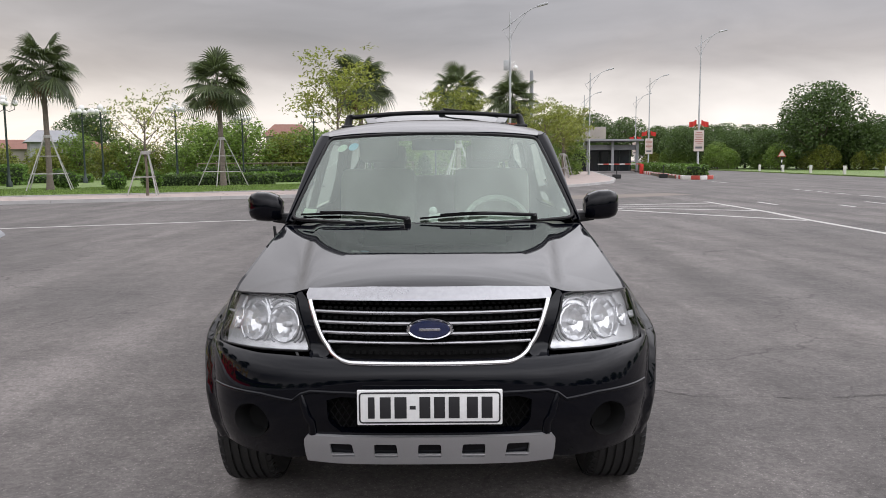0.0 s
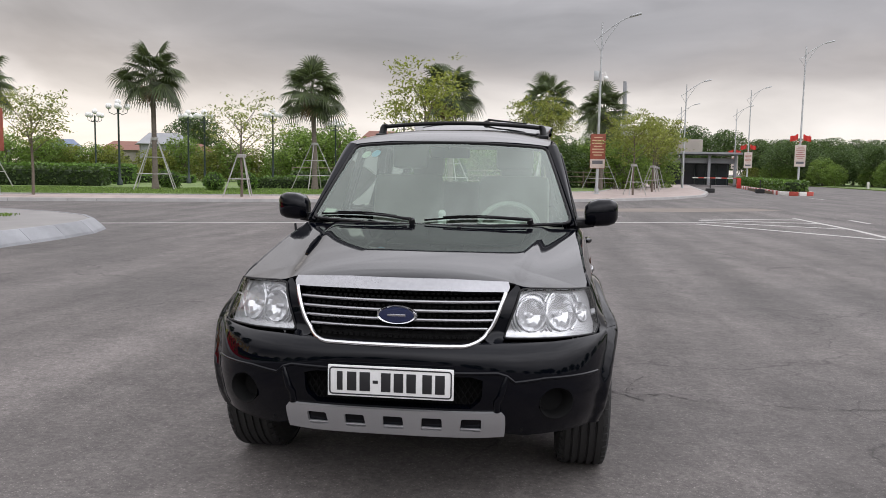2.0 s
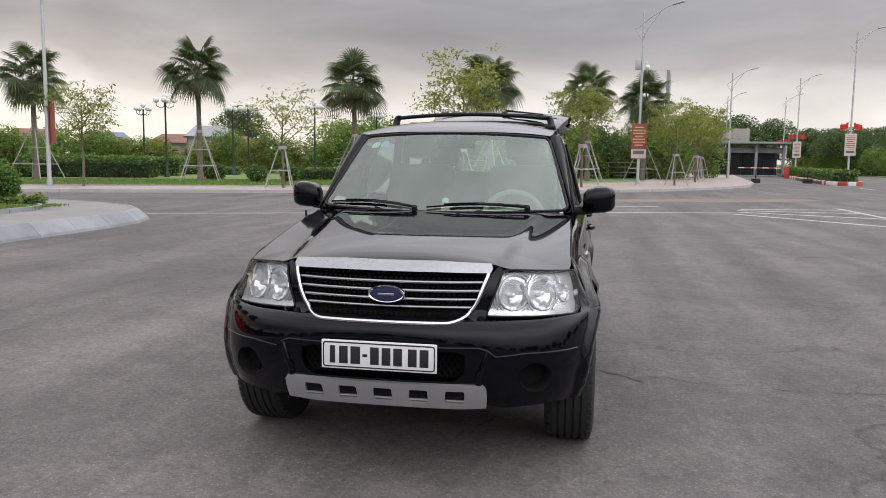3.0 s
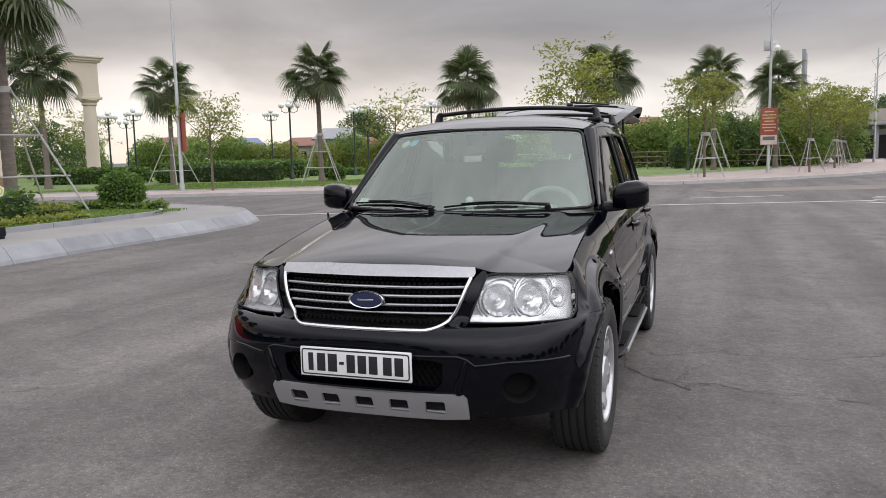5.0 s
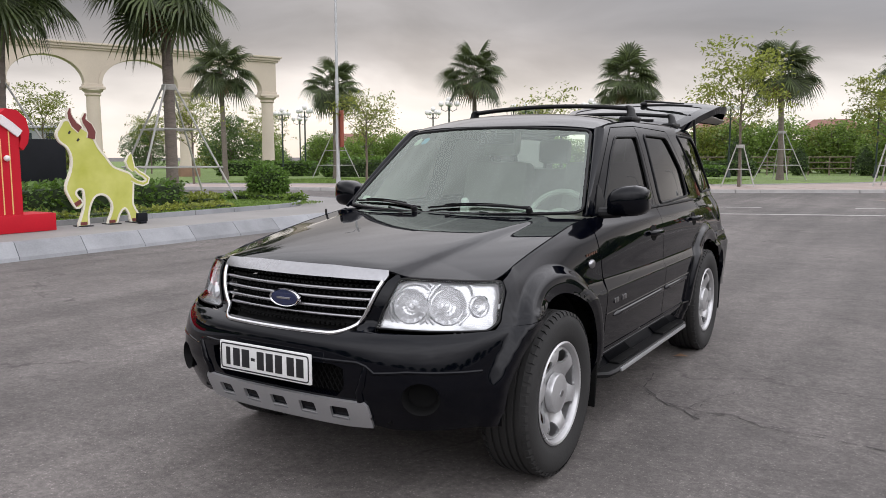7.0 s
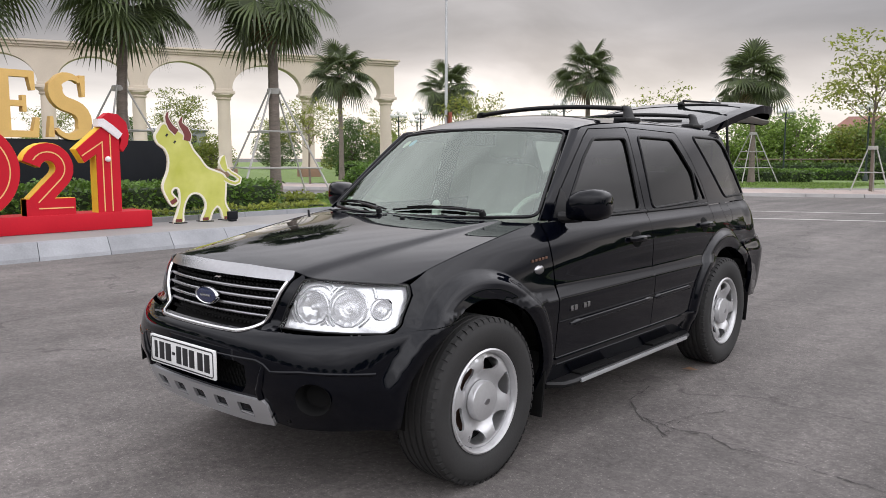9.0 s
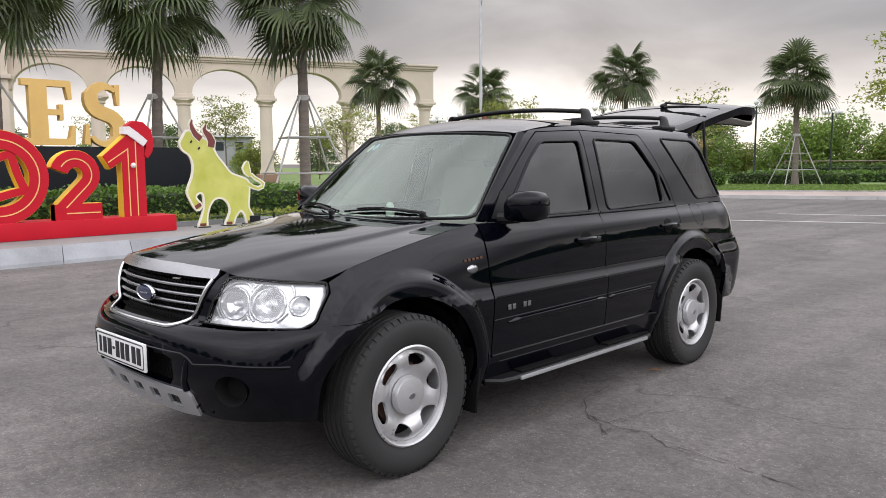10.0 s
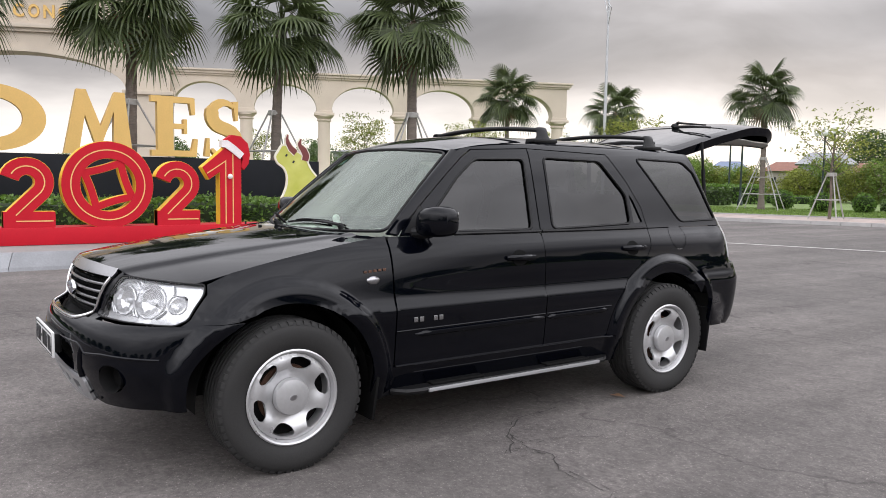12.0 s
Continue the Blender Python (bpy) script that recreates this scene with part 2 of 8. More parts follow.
def asphalt_material():
    """Worn grey asphalt: fine stones, faded patches, long tyre streaks, dark damp stains and thin cracks."""
    m = bpy.data.materials.new("asphalt")
    m.use_nodes = True
    nt = m.node_tree
    L = nt.links.new
    b = nt.nodes["Principled BSDF"]
    tc = nt.nodes.new("ShaderNodeTexCoord")

    def noise_at(scale, detail, rough, sx=1.0, sy=1.0, rot=0.0):
        mp = nt.nodes.new("ShaderNodeMapping")
        mp.inputs["Scale"].default_value = (sx, sy, 1)
        mp.inputs["Rotation"].default_value = (0, 0, radians(rot))
        L(tc.outputs["Object"], mp.inputs[0])
        n = nt.nodes.new("ShaderNodeTexNoise")
        n.inputs["Scale"].default_value, n.inputs["Detail"].default_value, n.inputs["Roughness"].default_value = scale, detail, rough
        L(mp.outputs[0], n.inputs["Vector"])
        return n.outputs[0]

    def rng(v, lo, hi, a, z):
        r = nt.nodes.new("ShaderNodeMapRange")
        for i, q in enumerate((lo, hi, a, z)):
            r.inputs[i + 1].default_value = q
        L(v, r.inputs[0])
        return r.outputs[0]

    def mul(p, q):
        k = nt.nodes.new("ShaderNodeMath")
        k.operation = "MULTIPLY"
        L(p, k.inputs[0])
        L(q, k.inputs[1])
        return k.outputs[0]

    stones = noise_at(170, 2, 0.7)
    grain = noise_at(38, 3, 0.65)
    patches = noise_at(0.30, 6, 0.6)
    streaks = noise_at(1.1, 4, 0.55, 1.0, 0.11, -34)
    streaks2 = noise_at(1.5, 4, 0.55, 1.0, 0.10, 48)
    stain = noise_at(0.75, 6, 0.6)
    v = mul(rng(patches, 0.3, 0.7, 0.74, 1.24), rng(stones, 0.28, 0.72, 0.72, 1.28))
    v = mul(v, rng(grain, 0.3, 0.7, 0.74, 1.26))
    v = mul(v, rng(noise_at(13, 3, 0.6), 0.3, 0.7, 0.84, 1.16))
    v = mul(v, rng(noise_at(2.6, 4, 0.6), 0.3, 0.7, 0.86, 1.14))
    v = mul(v, rng(streaks, 0.35, 0.65, 0.78, 1.16))
    v = mul(v, rng(streaks2, 0.35, 0.65, 0.90, 1.08))
    v = mul(v, rng(stain, 0.56, 0.72, 1.0, 0.74))
    # pale stones worn bright on the surface
    fleck = nt.nodes.new("ShaderNodeTexVoronoi")
    fleck.inputs["Scale"].default_value = 55.0
    L(tc.outputs["Object"], fleck.inputs["Vector"])
    v = mul(v, rng(fleck.outputs["Distance"], 0.05, 0.26, 2.0, 0.95))
    # cracks: edges of large wobbling cells, broken up by a mask
    mp = nt.nodes.new("ShaderNodeMapping")
    L(tc.outputs["Object"], mp.inputs[0])
    wob = nt.nodes.new("ShaderNodeTexNoise")
    wob.inputs["Scale"].default_value, wob.inputs["Detail"].default_value = 2.3, 5
    L(mp.outputs[0], wob.inputs["Vector"])
    add = nt.nodes.new("ShaderNodeVectorMath")
    add.operation = "MULTIPLY_ADD"
    add.inputs[1].default_value = (0.9, 0.9, 0)
    L(wob.outputs["Color"], add.inputs[0])
    L(mp.outputs[0], add.inputs[2])
    vor = nt.nodes.new("ShaderNodeTexVoronoi")
    vor.feature = "DISTANCE_TO_EDGE"
    vor.inputs["Scale"].default_value = 0.30
    L(add.outputs[0], vor.inputs["Vector"])
    crack = rng(vor.outputs["Distance"], 0.0, 0.006, 0.0, 1.0)
    mask = rng(noise_at(0.5, 2, 0.5), 0.5, 0.6, 0.0, 1.0)
    cm = nt.nodes.new("ShaderNodeMath")
    cm.operation = "MAXIMUM"
    L(crack, cm.inputs[0])
    L(mask, cm.inputs[1])
    v = mul(v, rng(cm.outputs[0], 0.0, 1.0, 0.6, 1.0))
    col = nt.nodes.new("ShaderNodeMix")
    col.data_type = "RGBA"
    col.inputs[6].default_value, col.inputs[7].default_value = (0.119, 0.1085, 0.104, 1), (0.126, 0.1135, 0.106, 1)
    L(patches, col.inputs[0])
    sc = nt.nodes.new("ShaderNodeVectorMath")
    sc.operation = "SCALE"
    L(col.outputs[2], sc.inputs[0])
    L(v, sc.inputs["Scale"])
    L(sc.outputs[0], b.inputs["Base Color"])
    L(rng(patches, 0.3, 0.7, 0.78, 0.9), b.inputs["Roughness"])
    b.inputs["Specular IOR Level"].default_value = 0.3
    hsum = nt.nodes.new("ShaderNodeMath")
    L(stones, hsum.inputs[0])
    L(grain, hsum.inputs[1])
    bp = nt.nodes.new("ShaderNodeBump")
    bp.inputs["Strength"].default_value, bp.inputs["Distance"].default_value = 0.4, 0.005
    L(hsum.outputs[0], bp.inputs["Height"])
    L(bp.outputs[0], b.inputs["Normal"])
    return m


ASPHALT = asphalt_material()
ROAD_PAINT = material("road_paint", (0.42, 0.41, 0.385), 0.7, vary=0.25, scale=2.5, fine=45, fvary=0.22, bump=0.2)
ROAD_SAND = material("road_sand", (0.165, 0.138, 0.115), 0.9, vary=0.3, scale=0.8, fine=30, fvary=0.15, bump=0.2)
KERB_STONE = material("kerb_stone", (0.195, 0.20, 0.21), 0.7, vary=0.2, scale=2.2, fine=40, fvary=0.1, objects=0.14, bump=0.25, tint=(0.24, 0.245, 0.255))
KERB_GREY = material("kerb_concrete", (0.33, 0.32, 0.31), 0.85, vary=0.18, scale=2.0, fine=50, fvary=0.1, bump=0.3)
PAVING = material("paving", (0.33, 0.27, 0.245), 0.85, vary=0.18, scale=1.2, fine=30, fvary=0.1, bump=0.3, tint=(0.37, 0.30, 0.27), objects=0.1)
PAVING_GREY = material("paving_grey", (0.21, 0.20, 0.192), 0.85, vary=0.2, scale=1.0, fine=30, fvary=0.1, bump=0.3, objects=0.08)
GRASS = material("grass", (0.10, 0.165, 0.034), 0.8, vary=0.35, scale=0.8, fine=22, fvary=0.3, bump=0.8, bdist=0.05, tint=(0.14, 0.20, 0.045))
BLADE = leafy("grass_blade", (0.12, 0.20, 0.036), (0.17, 0.25, 0.055), 0.3)
SOIL = material("soil", (0.12, 0.085, 0.055), 0.9, vary=0.3, scale=3, fine=40, fvary=0.2, bump=0.6)
LEAF_DARK = leafy("leaf_dark", (0.06, 0.105, 0.028), (0.095, 0.15, 0.036), 0.35)
LEAF_MID = leafy("leaf_mid", (0.13, 0.22, 0.04), (0.20, 0.28, 0.055), 0.45)
LEAF_LIGHT = leafy("leaf_light", (0.155, 0.20, 0.036), (0.25, 0.265, 0.05), 0.5)
LEAF_HEDGE = leafy("leaf_hedge", (0.085, 0.165, 0.026), (0.13, 0.225, 0.038), 0.35)
PALM_LEAF = leafy("palm_leaf", (0.052, 0.078, 0.026), (0.092, 0.116, 0.042), 0.28)
PALM_DEAD = leafy("palm_dead", (0.16, 0.085, 0.045), (0.22, 0.13, 0.07), 0.2)
BARK = material("bark", (0.15, 0.12, 0.095), 0.9, vary=0.25, scale=6, fine=30, fvary=0.25, bump=0.8, bdist=0.02, stretch=(1, 1, 0.5))
PALM_BARK = material("palm_bark", (0.17, 0.14, 0.12), 0.9, vary=0.22, scale=4, fine=22, fvary=0.22, bump=0.8, bdist=0.02, stretch=(0.5, 0.5, 3))
# near-black green: the shade deep between leaves, put into a solid core's colour
HEDGE_SHADE = material("hedge_inner_shade", (0.02, 0.035, 0.01), 0.9, vary=0.3, scale=5, fine=30, fvary=0.2)
STEEL = material("galvanised_steel", (0.42, 0.43, 0.43), 0.5, 0.6, vary=0.15, scale=4, fine=40, fvary=0.06)
POLE_WOOD = material("support_pole", (0.36, 0.35, 0.33), 0.7, vary=0.2, scale=4, fine=40, fvary=0.1)
POST_GREEN = material("lamp_post_paint", (0.02, 0.035, 0.03), 0.45, vary=0.15, scale=5)
GLOBE = material("white_globe", (0.75, 0.74, 0.72), 0.3, vary=0.06, scale=3)
STUCCO = material("cream_stucco", (0.50, 0.43, 0.35), 0.85, vary=0.08, scale=0.7, fine=30, fvary=0.06, bump=0.2, tint=(0.55, 0.48, 0.385))
STUCCO_BASE = material("brown_plinth", (0.25, 0.15, 0.10), 0.8, vary=0.15, scale=2)
# both far roof colours are greyed: distance haze mixed into the base colour
ROOF_TILE = material("hazed_red_roof_tile", (0.20, 0.09, 0.065), 0.8, vary=0.2, scale=1.5, fine=12, fvary=0.15, bump=0.4, bdist=0.05)
ROOF_BLUE = material("hazed_blue_roof_sheet", (0.12, 0.16, 0.25), 0.5, vary=0.1, scale=1.0)
HOUSE_WALL = material("house_wall", (0.34, 0.31, 0.27), 0.9, vary=0.15, scale=0.6, fine=10)
HOUSE_GREY = material("grey_house_wall", (0.26, 0.265, 0.275), 0.9, vary=0.15, scale=0.6, fine=10)
DARK_GLASS = material("dark_window", (0.03, 0.035, 0.04), 0.15, vary=0.1)
SIGN_RED = material("sign_red", (0.48, 0.010, 0.022), 0.5, vary=0.08, scale=3, fine=40, fvary=0.04, spec=0.2)
SIGN_YELLOW = material("sign_yellow", (0.74, 0.47, 0.035), 0.5, vary=0.08, scale=3)
SIGN_LINE = material("sign_gold_line", (0.72, 0.42, 0.16), 0.5, vary=0.08)
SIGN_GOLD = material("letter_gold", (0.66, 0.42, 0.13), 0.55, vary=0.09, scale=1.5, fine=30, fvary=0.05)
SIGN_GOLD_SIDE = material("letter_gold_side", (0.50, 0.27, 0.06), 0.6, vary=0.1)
SIGN_BLACK = material("black_panel", (0.010, 0.011, 0.014), 0.5, vary=0.3, scale=1.5, spec=0.15)
SIGN_WHITE = material("white_fluff", (0.75, 0.70, 0.70), 0.9, vary=0.08, scale=6, fine=60, bump=0.5, bdist=0.02)
OX_YELLOW = material("pale_yellow_print", (0.43, 0.45, 0.045), 0.5, vary=0.12, scale=2.4, fine=9, fvary=0.05, tint=(0.56, 0.55, 0.19), spec=0.25)
OX_EDGE = material("cut_board_edge", (0.70, 0.66, 0.55), 0.6, vary=0.08)
OX_BROWN = material("brown_print", (0.16, 0.035, 0.03), 0.5, vary=0.1)
FLAG_RED = material("flag_red", (0.55, 0.03, 0.02), 0.7, vary=0.12, scale=4)
BANNER_RED = material("banner_red", (0.30, 0.075, 0.045), 0.6, vary=0.15, scale=3)
BANNER_PALE = material("banner_pale", (0.55, 0.47, 0.42), 0.6, vary=0.15, scale=3)
BAR_PALE = material("banner_bar", (0.62, 0.45, 0.28), 0.6, vary=0.1)
BAR_DARK = material("banner_bar_dark", (0.12, 0.12, 0.13), 0.6, vary=0.1)
KERB_RED = material("kerb_red", (0.42, 0.07, 0.05), 0.75, vary=0.15, scale=4)
KERB_WHITE = material("kerb_white", (0.62, 0.60, 0.57), 0.75, vary=0.15, scale=4)
RUBBER_BLACK = material("black_rubber_base", (0.02, 0.02, 0.02), 0.8, vary=0.2)
FENCE_WOOD = material("fence_bamboo", (0.20, 0.16, 0.12), 0.85, vary=0.2, scale=4)


# ---- mesh tools ----
RNG = np.random.default_rng(7)


def empty(name, loc=(0, 0, 0), rz=0.0, **tags):
    ob = new(name)
    ob.matrix_world = pose(*loc, 0, 0, rz)
    return tagged(ob, **tags)


def part(name, bm, material, parent=None, label="", smooth=True, angle=35.0):
    """Links a bmesh as one mesh object under its thing."""
    me = bpy.data.meshes.new(name)
    bmesh.ops.recalc_face_normals(bm, faces=bm.faces)
    if smooth:
        lim = radians(angle)
        for f in bm.faces:
            f.smooth = True
        for e in bm.edges:
            e.smooth = len(e.link_faces) == 2 and e.calc_face_angle(0) < lim
    bm.to_mesh(me)
    bm.free()
    me.materials.append(material)
    ob = new(name, me)
    ob.parent = parent
    if label:
        tagged(ob, label=label)
    return ob


def mesh_part(name, verts, faces, material, parent=None, label="", smooth=False):
    me = bpy.data.meshes.new(name)
    me.from_pydata(verts, [], faces)
    me.materials.append(material)
    if smooth:
        me.polygons.foreach_set("use_smooth", [True] * len(me.polygons))
    me.update()
    ob = new(name, me)
    ob.parent = parent
    if label:
        tagged(ob, label=label)
    return ob


def box(bm, c, s, rz=0.0, bev=0.0, m=None):
    r = bmesh.ops.create_cube(bm, size=1.0)
    vs = r["verts"]
    bmesh.ops.scale(bm, vec=s, verts=vs)
    if bev:
        es = list({e for v in vs for e in v.link_edges})
        out = bmesh.ops.bevel(bm, geom=es, offset=bev, segments=2, affect="EDGES", profile=0.6)
        vs = list({v for f in out["faces"] for v in f.verts} | {v for v in vs if v.is_valid})
    M = pose(*c, 0, 0, rz) if m is None else m
    bmesh.ops.transform(bm, matrix=M, verts=vs)
    return vs


def rod(bm, a, b, r0, r1=None, n=10, caps=True):
    r1 = r0 if r1 is None else r1
    a, b = Vector(a), Vector(b)
    d = b - a
    q = d.to_track_quat("Z", "Y").to_matrix().to_4x4()
    r = bmesh.ops.create_cone(bm, cap_ends=caps, segments=n, radius1=r0, radius2=r1, depth=d.length)
    bmesh.ops.transform(bm, matrix=Matrix.Translation((a + b) / 2) @ q, verts=r["verts"])
    return r["verts"]


def ball(bm, c, r, s=(1, 1, 1), u=14, v=9):
    o = bmesh.ops.create_uvsphere(bm, u_segments=u, v_segments=v, radius=r)
    bmesh.ops.transform(bm, matrix=Matrix.Translation(c) @ Matrix.Diagonal((*s, 1)), verts=o["verts"])
    return o["verts"]


def tube(bm, pts, radii, n=8, closed=False):
    """A round tube along points, with a radius for each."""
    pts = [Vector(p) for p in pts]
    radii = radii if hasattr(radii, "__len__") else [radii] * len(pts)
    rings = []
    up = Vector((0.13, 0.31, 0.94)).normalized()
    for i, p in enumerate(pts):
        if closed:
            d = pts[(i + 1) % len(pts)] - pts[i - 1]
        else:
            d = pts[min(i + 1, len(pts) - 1)] - pts[max(i - 1, 0)]
        d.normalize()
        s = d.cross(up)
        if s.length < 1e-3:
            s = d.cross(Vector((1, 0, 0)))
        s.normalize()
        t = s.cross(d)
        rings.append([bm.verts.new(p + radii[i] * (math.cos(k * 2 * math.pi / n) * s + math.sin(k * 2 * math.pi / n) * t)) for k in range(n)])
    last = len(rings) if closed else len(rings) - 1
    for i in range(last):
        a, b = rings[i], rings[(i + 1) % len(rings)]
        for k in range(n):
            bm.faces.new((a[k], a[(k + 1) % n], b[(k + 1) % n], b[k]))
    if not closed:
        bm.faces.new(rings[0][::-1])
        bm.faces.new(rings[-1])


def lathe(bm, prof, n=20, M=None, closed=False):
    """Turns a profile of (radius, height) round z, placed by M."""
    M = M or Matrix()
    rings = []
    for r, z in prof:
        if r < 1e-6:
            rings.append([bm.verts.new(M @ Vector((0, 0, z)))])
        else:
            rings.append([bm.verts.new(M @ Vector((r * math.cos(k * 2 * math.pi / n), r * math.sin(k * 2 * math.pi / n), z))) for k in range(n)])
    pairs = list(zip(rings, rings[1:])) + ([(rings[-1], rings[0])] if closed else [])
    for a, b in pairs:
        for k in range(n):
            q = [a[k % len(a)], a[(k + 1) % len(a)], b[(k + 1) % len(b)], b[k % len(b)]]
            q = [v for i, v in enumerate(q) if v not in q[:i]]
            if len(q) > 2:
                bm.faces.new(q)


def prism(bm, outline, h0, h1, M=None):
    """Extrudes a flat outline of (a, b) from h0 to h1 along its third axis, placed by M."""
    M = M or Matrix()
    lo = [bm.verts.new(M @ Vector((a, b, h0))) for a, b in outline]
    hi = [bm.verts.new(M @ Vector((a, b, h1))) for a, b in outline]
    n = len(outline)
    for i in range(n):
        bm.faces.new((lo[i], lo[(i + 1) % n], hi[(i + 1) % n], hi[i]))
    bm.faces.new(lo[::-1])
    bm.faces.new(hi)


def strip(bm, pts, w, h0, h1, M=None, closed=False):
    """A flat band of width w along a path of (a, b), from h0 to h1, placed by M."""
    M = M or Matrix()
    P = [Vector((*p, 0)) for p in pts]
    n = len(P)
    sides = []
    for i, p in enumerate(P):
        a = P[i - 1] if (i or closed) else None
        b = P[(i + 1) % n] if (i < n - 1 or closed) else None
        d0 = (p - a).normalized() if a is not None else None
        d1 = (b - p).normalized() if b is not None else None
        d0, d1 = d0 or d1, d1 or d0
        n0, n1 = Vector((-d0.y, d0.x, 0)), Vector((-d1.y, d1.x, 0))
        m = (n0 + n1).normalized()
        k = min(1.0 / max(m.dot(n1), 0.3), 2.5)
        ww = w if not hasattr(w, "__len__") else w[i]
        sides.append([p + m * ww / 2 * k, p - m * ww / 2 * k])
    vs = [[bm.verts.new(M @ Vector((q.x, q.y, h))) for q in s for h in (h0, h1)] for s in sides]
    for i in range(n if closed else n - 1):
        a, b = vs[i], vs[(i + 1) % n]
        bm.faces.new((a[1], b[1], b[3], a[3]))
        bm.faces.new((a[0], a[2], b[2], b[0]))
        bm.faces.new((a[0], b[0], b[1], a[1]))
        bm.faces.new((a[2], a[3], b[3], b[2]))
    if not closed:
        bm.faces.new((vs[0][0], vs[0][1], vs[0][3], vs[0][2]))
        bm.faces.new((vs[-1][0], vs[-1][2], vs[-1][3], vs[-1][1]))


def arc(cx, cy, r, a0, a1, n, ry=None):
    ry = ry or r
    return [(cx + r * math.cos(radians(a0 + (a1 - a0) * i / n)), cy + ry * math.sin(radians(a0 + (a1 - a0) * i / n))) for i in range(n + 1)]


def leaf_cloud(name, centres, size, material, parent=None, rng=RNG, flat=0.3, slim=0.5, outward=None, label=""):
    """Many small folded leaves, one at each centre."""
    c = np.asarray(centres, float)
    n = len(c)
    a = rng.normal(size=(n, 3))
    a[:, 2] *= 0.6
    if outward is not None:
        a = a * 0.6 + outward
    a /= np.linalg.norm(a, axis=1)[:, None]
    up = np.tile([0.0, 0.0, 1.0], (n, 1)) * flat + rng.normal(size=(n, 3)) * (1 - flat) * 0.7
    s = np.cross(a, up)
    s /= np.linalg.norm(s, axis=1)[:, None] + 1e-9
    u = np.cross(s, a)
    L = (size * rng.uniform(0.6, 1.35, n))[:, None]
    v = np.empty((n, 4, 3))
    v[:, 0] = c - a * L * 0.5
    v[:, 1] = c + s * L * slim * 0.5 + u * L * 0.06
    v[:, 2] = c + a * L * 0.5 - np.array([0, 0, 0.12]) * L
    v[:, 3] = c - s * L * slim * 0.5 + u * L * 0.06
    me = bpy.data.meshes.new(name)
    me.vertices.add(4 * n)
    me.vertices.foreach_set("co", v.reshape(-1))
    me.loops.add(4 * n)
    me.loops.foreach_set("vertex_index", np.arange(4 * n))
    me.polygons.add(n)
    me.polygons.foreach_set("loop_start", np.arange(0, 4 * n, 4))
    me.materials.append(material)
    me.update(calc_edges=True)
    ob = new(name, me)
    ob.parent = parent
    if label:
        tagged(ob, label=label)
    return ob


def blob_points(rng, c, r, n, shell=0.55):
    """Points in a lumpy ball about c with radii r, mostly near its surface."""
    d = rng.normal(size=(n, 3))
    d /= np.linalg.norm(d, axis=1)[:, None]
    k = shell + (1 - shell) * rng.random(n) ** 0.5
    return np.asarray(c) + d * k[:, None] * np.asarray(r)


# ---- ground, road paint, kerbs ----
def sheet(name, outline, z, mat, label, category, kind="structure", thick=0.0, parent=None):
    bm = bmesh.new()
    if thick:
        prism(bm, outline, z - thick, z)
    else:
        bm.faces.new([bm.verts.new((x, y, z)) for x, y in outline])
    ob = part(name, bm, mat, parent, smooth=False)
    return tagged(ob, label=label) if parent else tagged(ob, label=label, category=category, kind=kind)


sheet("ground", [(-2000, -2000), (2000, -2000), (2000, 2000), (-2000, 2000)], 0.0, ASPHALT, "wide worn grey asphalt road surface", "ground")


def paint_line(a, b, w=0.13, mat=ROAD_PAINT, z=0.004):
    bm = bmesh.new()
    a, b = Vector((*a, 0)), Vector((*b, 0))
    s = Vector((-(b - a).y, (b - a).x, 0)).normalized() * w / 2
    n = max(1, int((b - a).length / 0.8))
    prev = None
    for i in range(n + 1):
        p = a.lerp(b, i / n)
        j = 1 + 0.12 * noise.noise((p.x * 1.7, p.y * 1.7, 3.0))
        cur = [bm.verts.new(p + s * j + Vector((0, 0, z))), bm.verts.new(p - s * j + Vector((0, 0, z)))]
        if prev:
            bm.faces.new((prev[0], prev[1], cur[1], cur[0]))
        prev = cur
    return tagged(part("road_marking", bm, mat, smooth=False), label="worn white painted line on the asphalt", category="road marking", kind="structure", group="road markings")


paint_line((-40, 1.0), (-9.66, 13.25), 0.15)
paint_line((-9.66, 13.25), (0.0, 17.2), 0.15)
paint_line((0.0, 17.2), (5.2, 18.9), 0.17)
paint_line((0.6, 20.2), (3.2, 21.3), 0.13)
paint_line((-4.6, 18.2), (-1.6, 19.4), 0.13)
# striped area ahead of the median and the lane lines of the main road
for a, b in (((5.5, 20.7), (8.5, 21.4)), ((5.3, 20.0), (8.55, 19.8)), ((5.2, 19.2), (8.5, 17.6)), ((4.9, 18.3), (8.25, 14.1))):
    paint_line(a, b, 0.2)
for a, b in (((8.7, 22.3), (8.6, 17.1)), ((8.6, 17.1), (8.35, 14.2)), ((8.35, 14.2), (8.2, 10.0)), ((8.2, 10.0), (7.9, 3.0))):
    paint_line(a, b, 0.15)
for x, y0, y1 in ((15.8, 22.0, 26.2), (15.85, 26.9, 28.2), (15.9, 28.7, 29.8), (16.0, 30.3, 31.3), (16.1, 31.7, 32.6), (16.9, 42.8, 45.8), (10.2, 20.3, 21.9), (11.9, 19.0, 20.0), (13.6, 20.5, 21.7), (13.6, 16.0, 17.2), (11.9, 14.6, 15.6)):
    paint_line((x, y0), (x + 0.05, y1), 0.14)
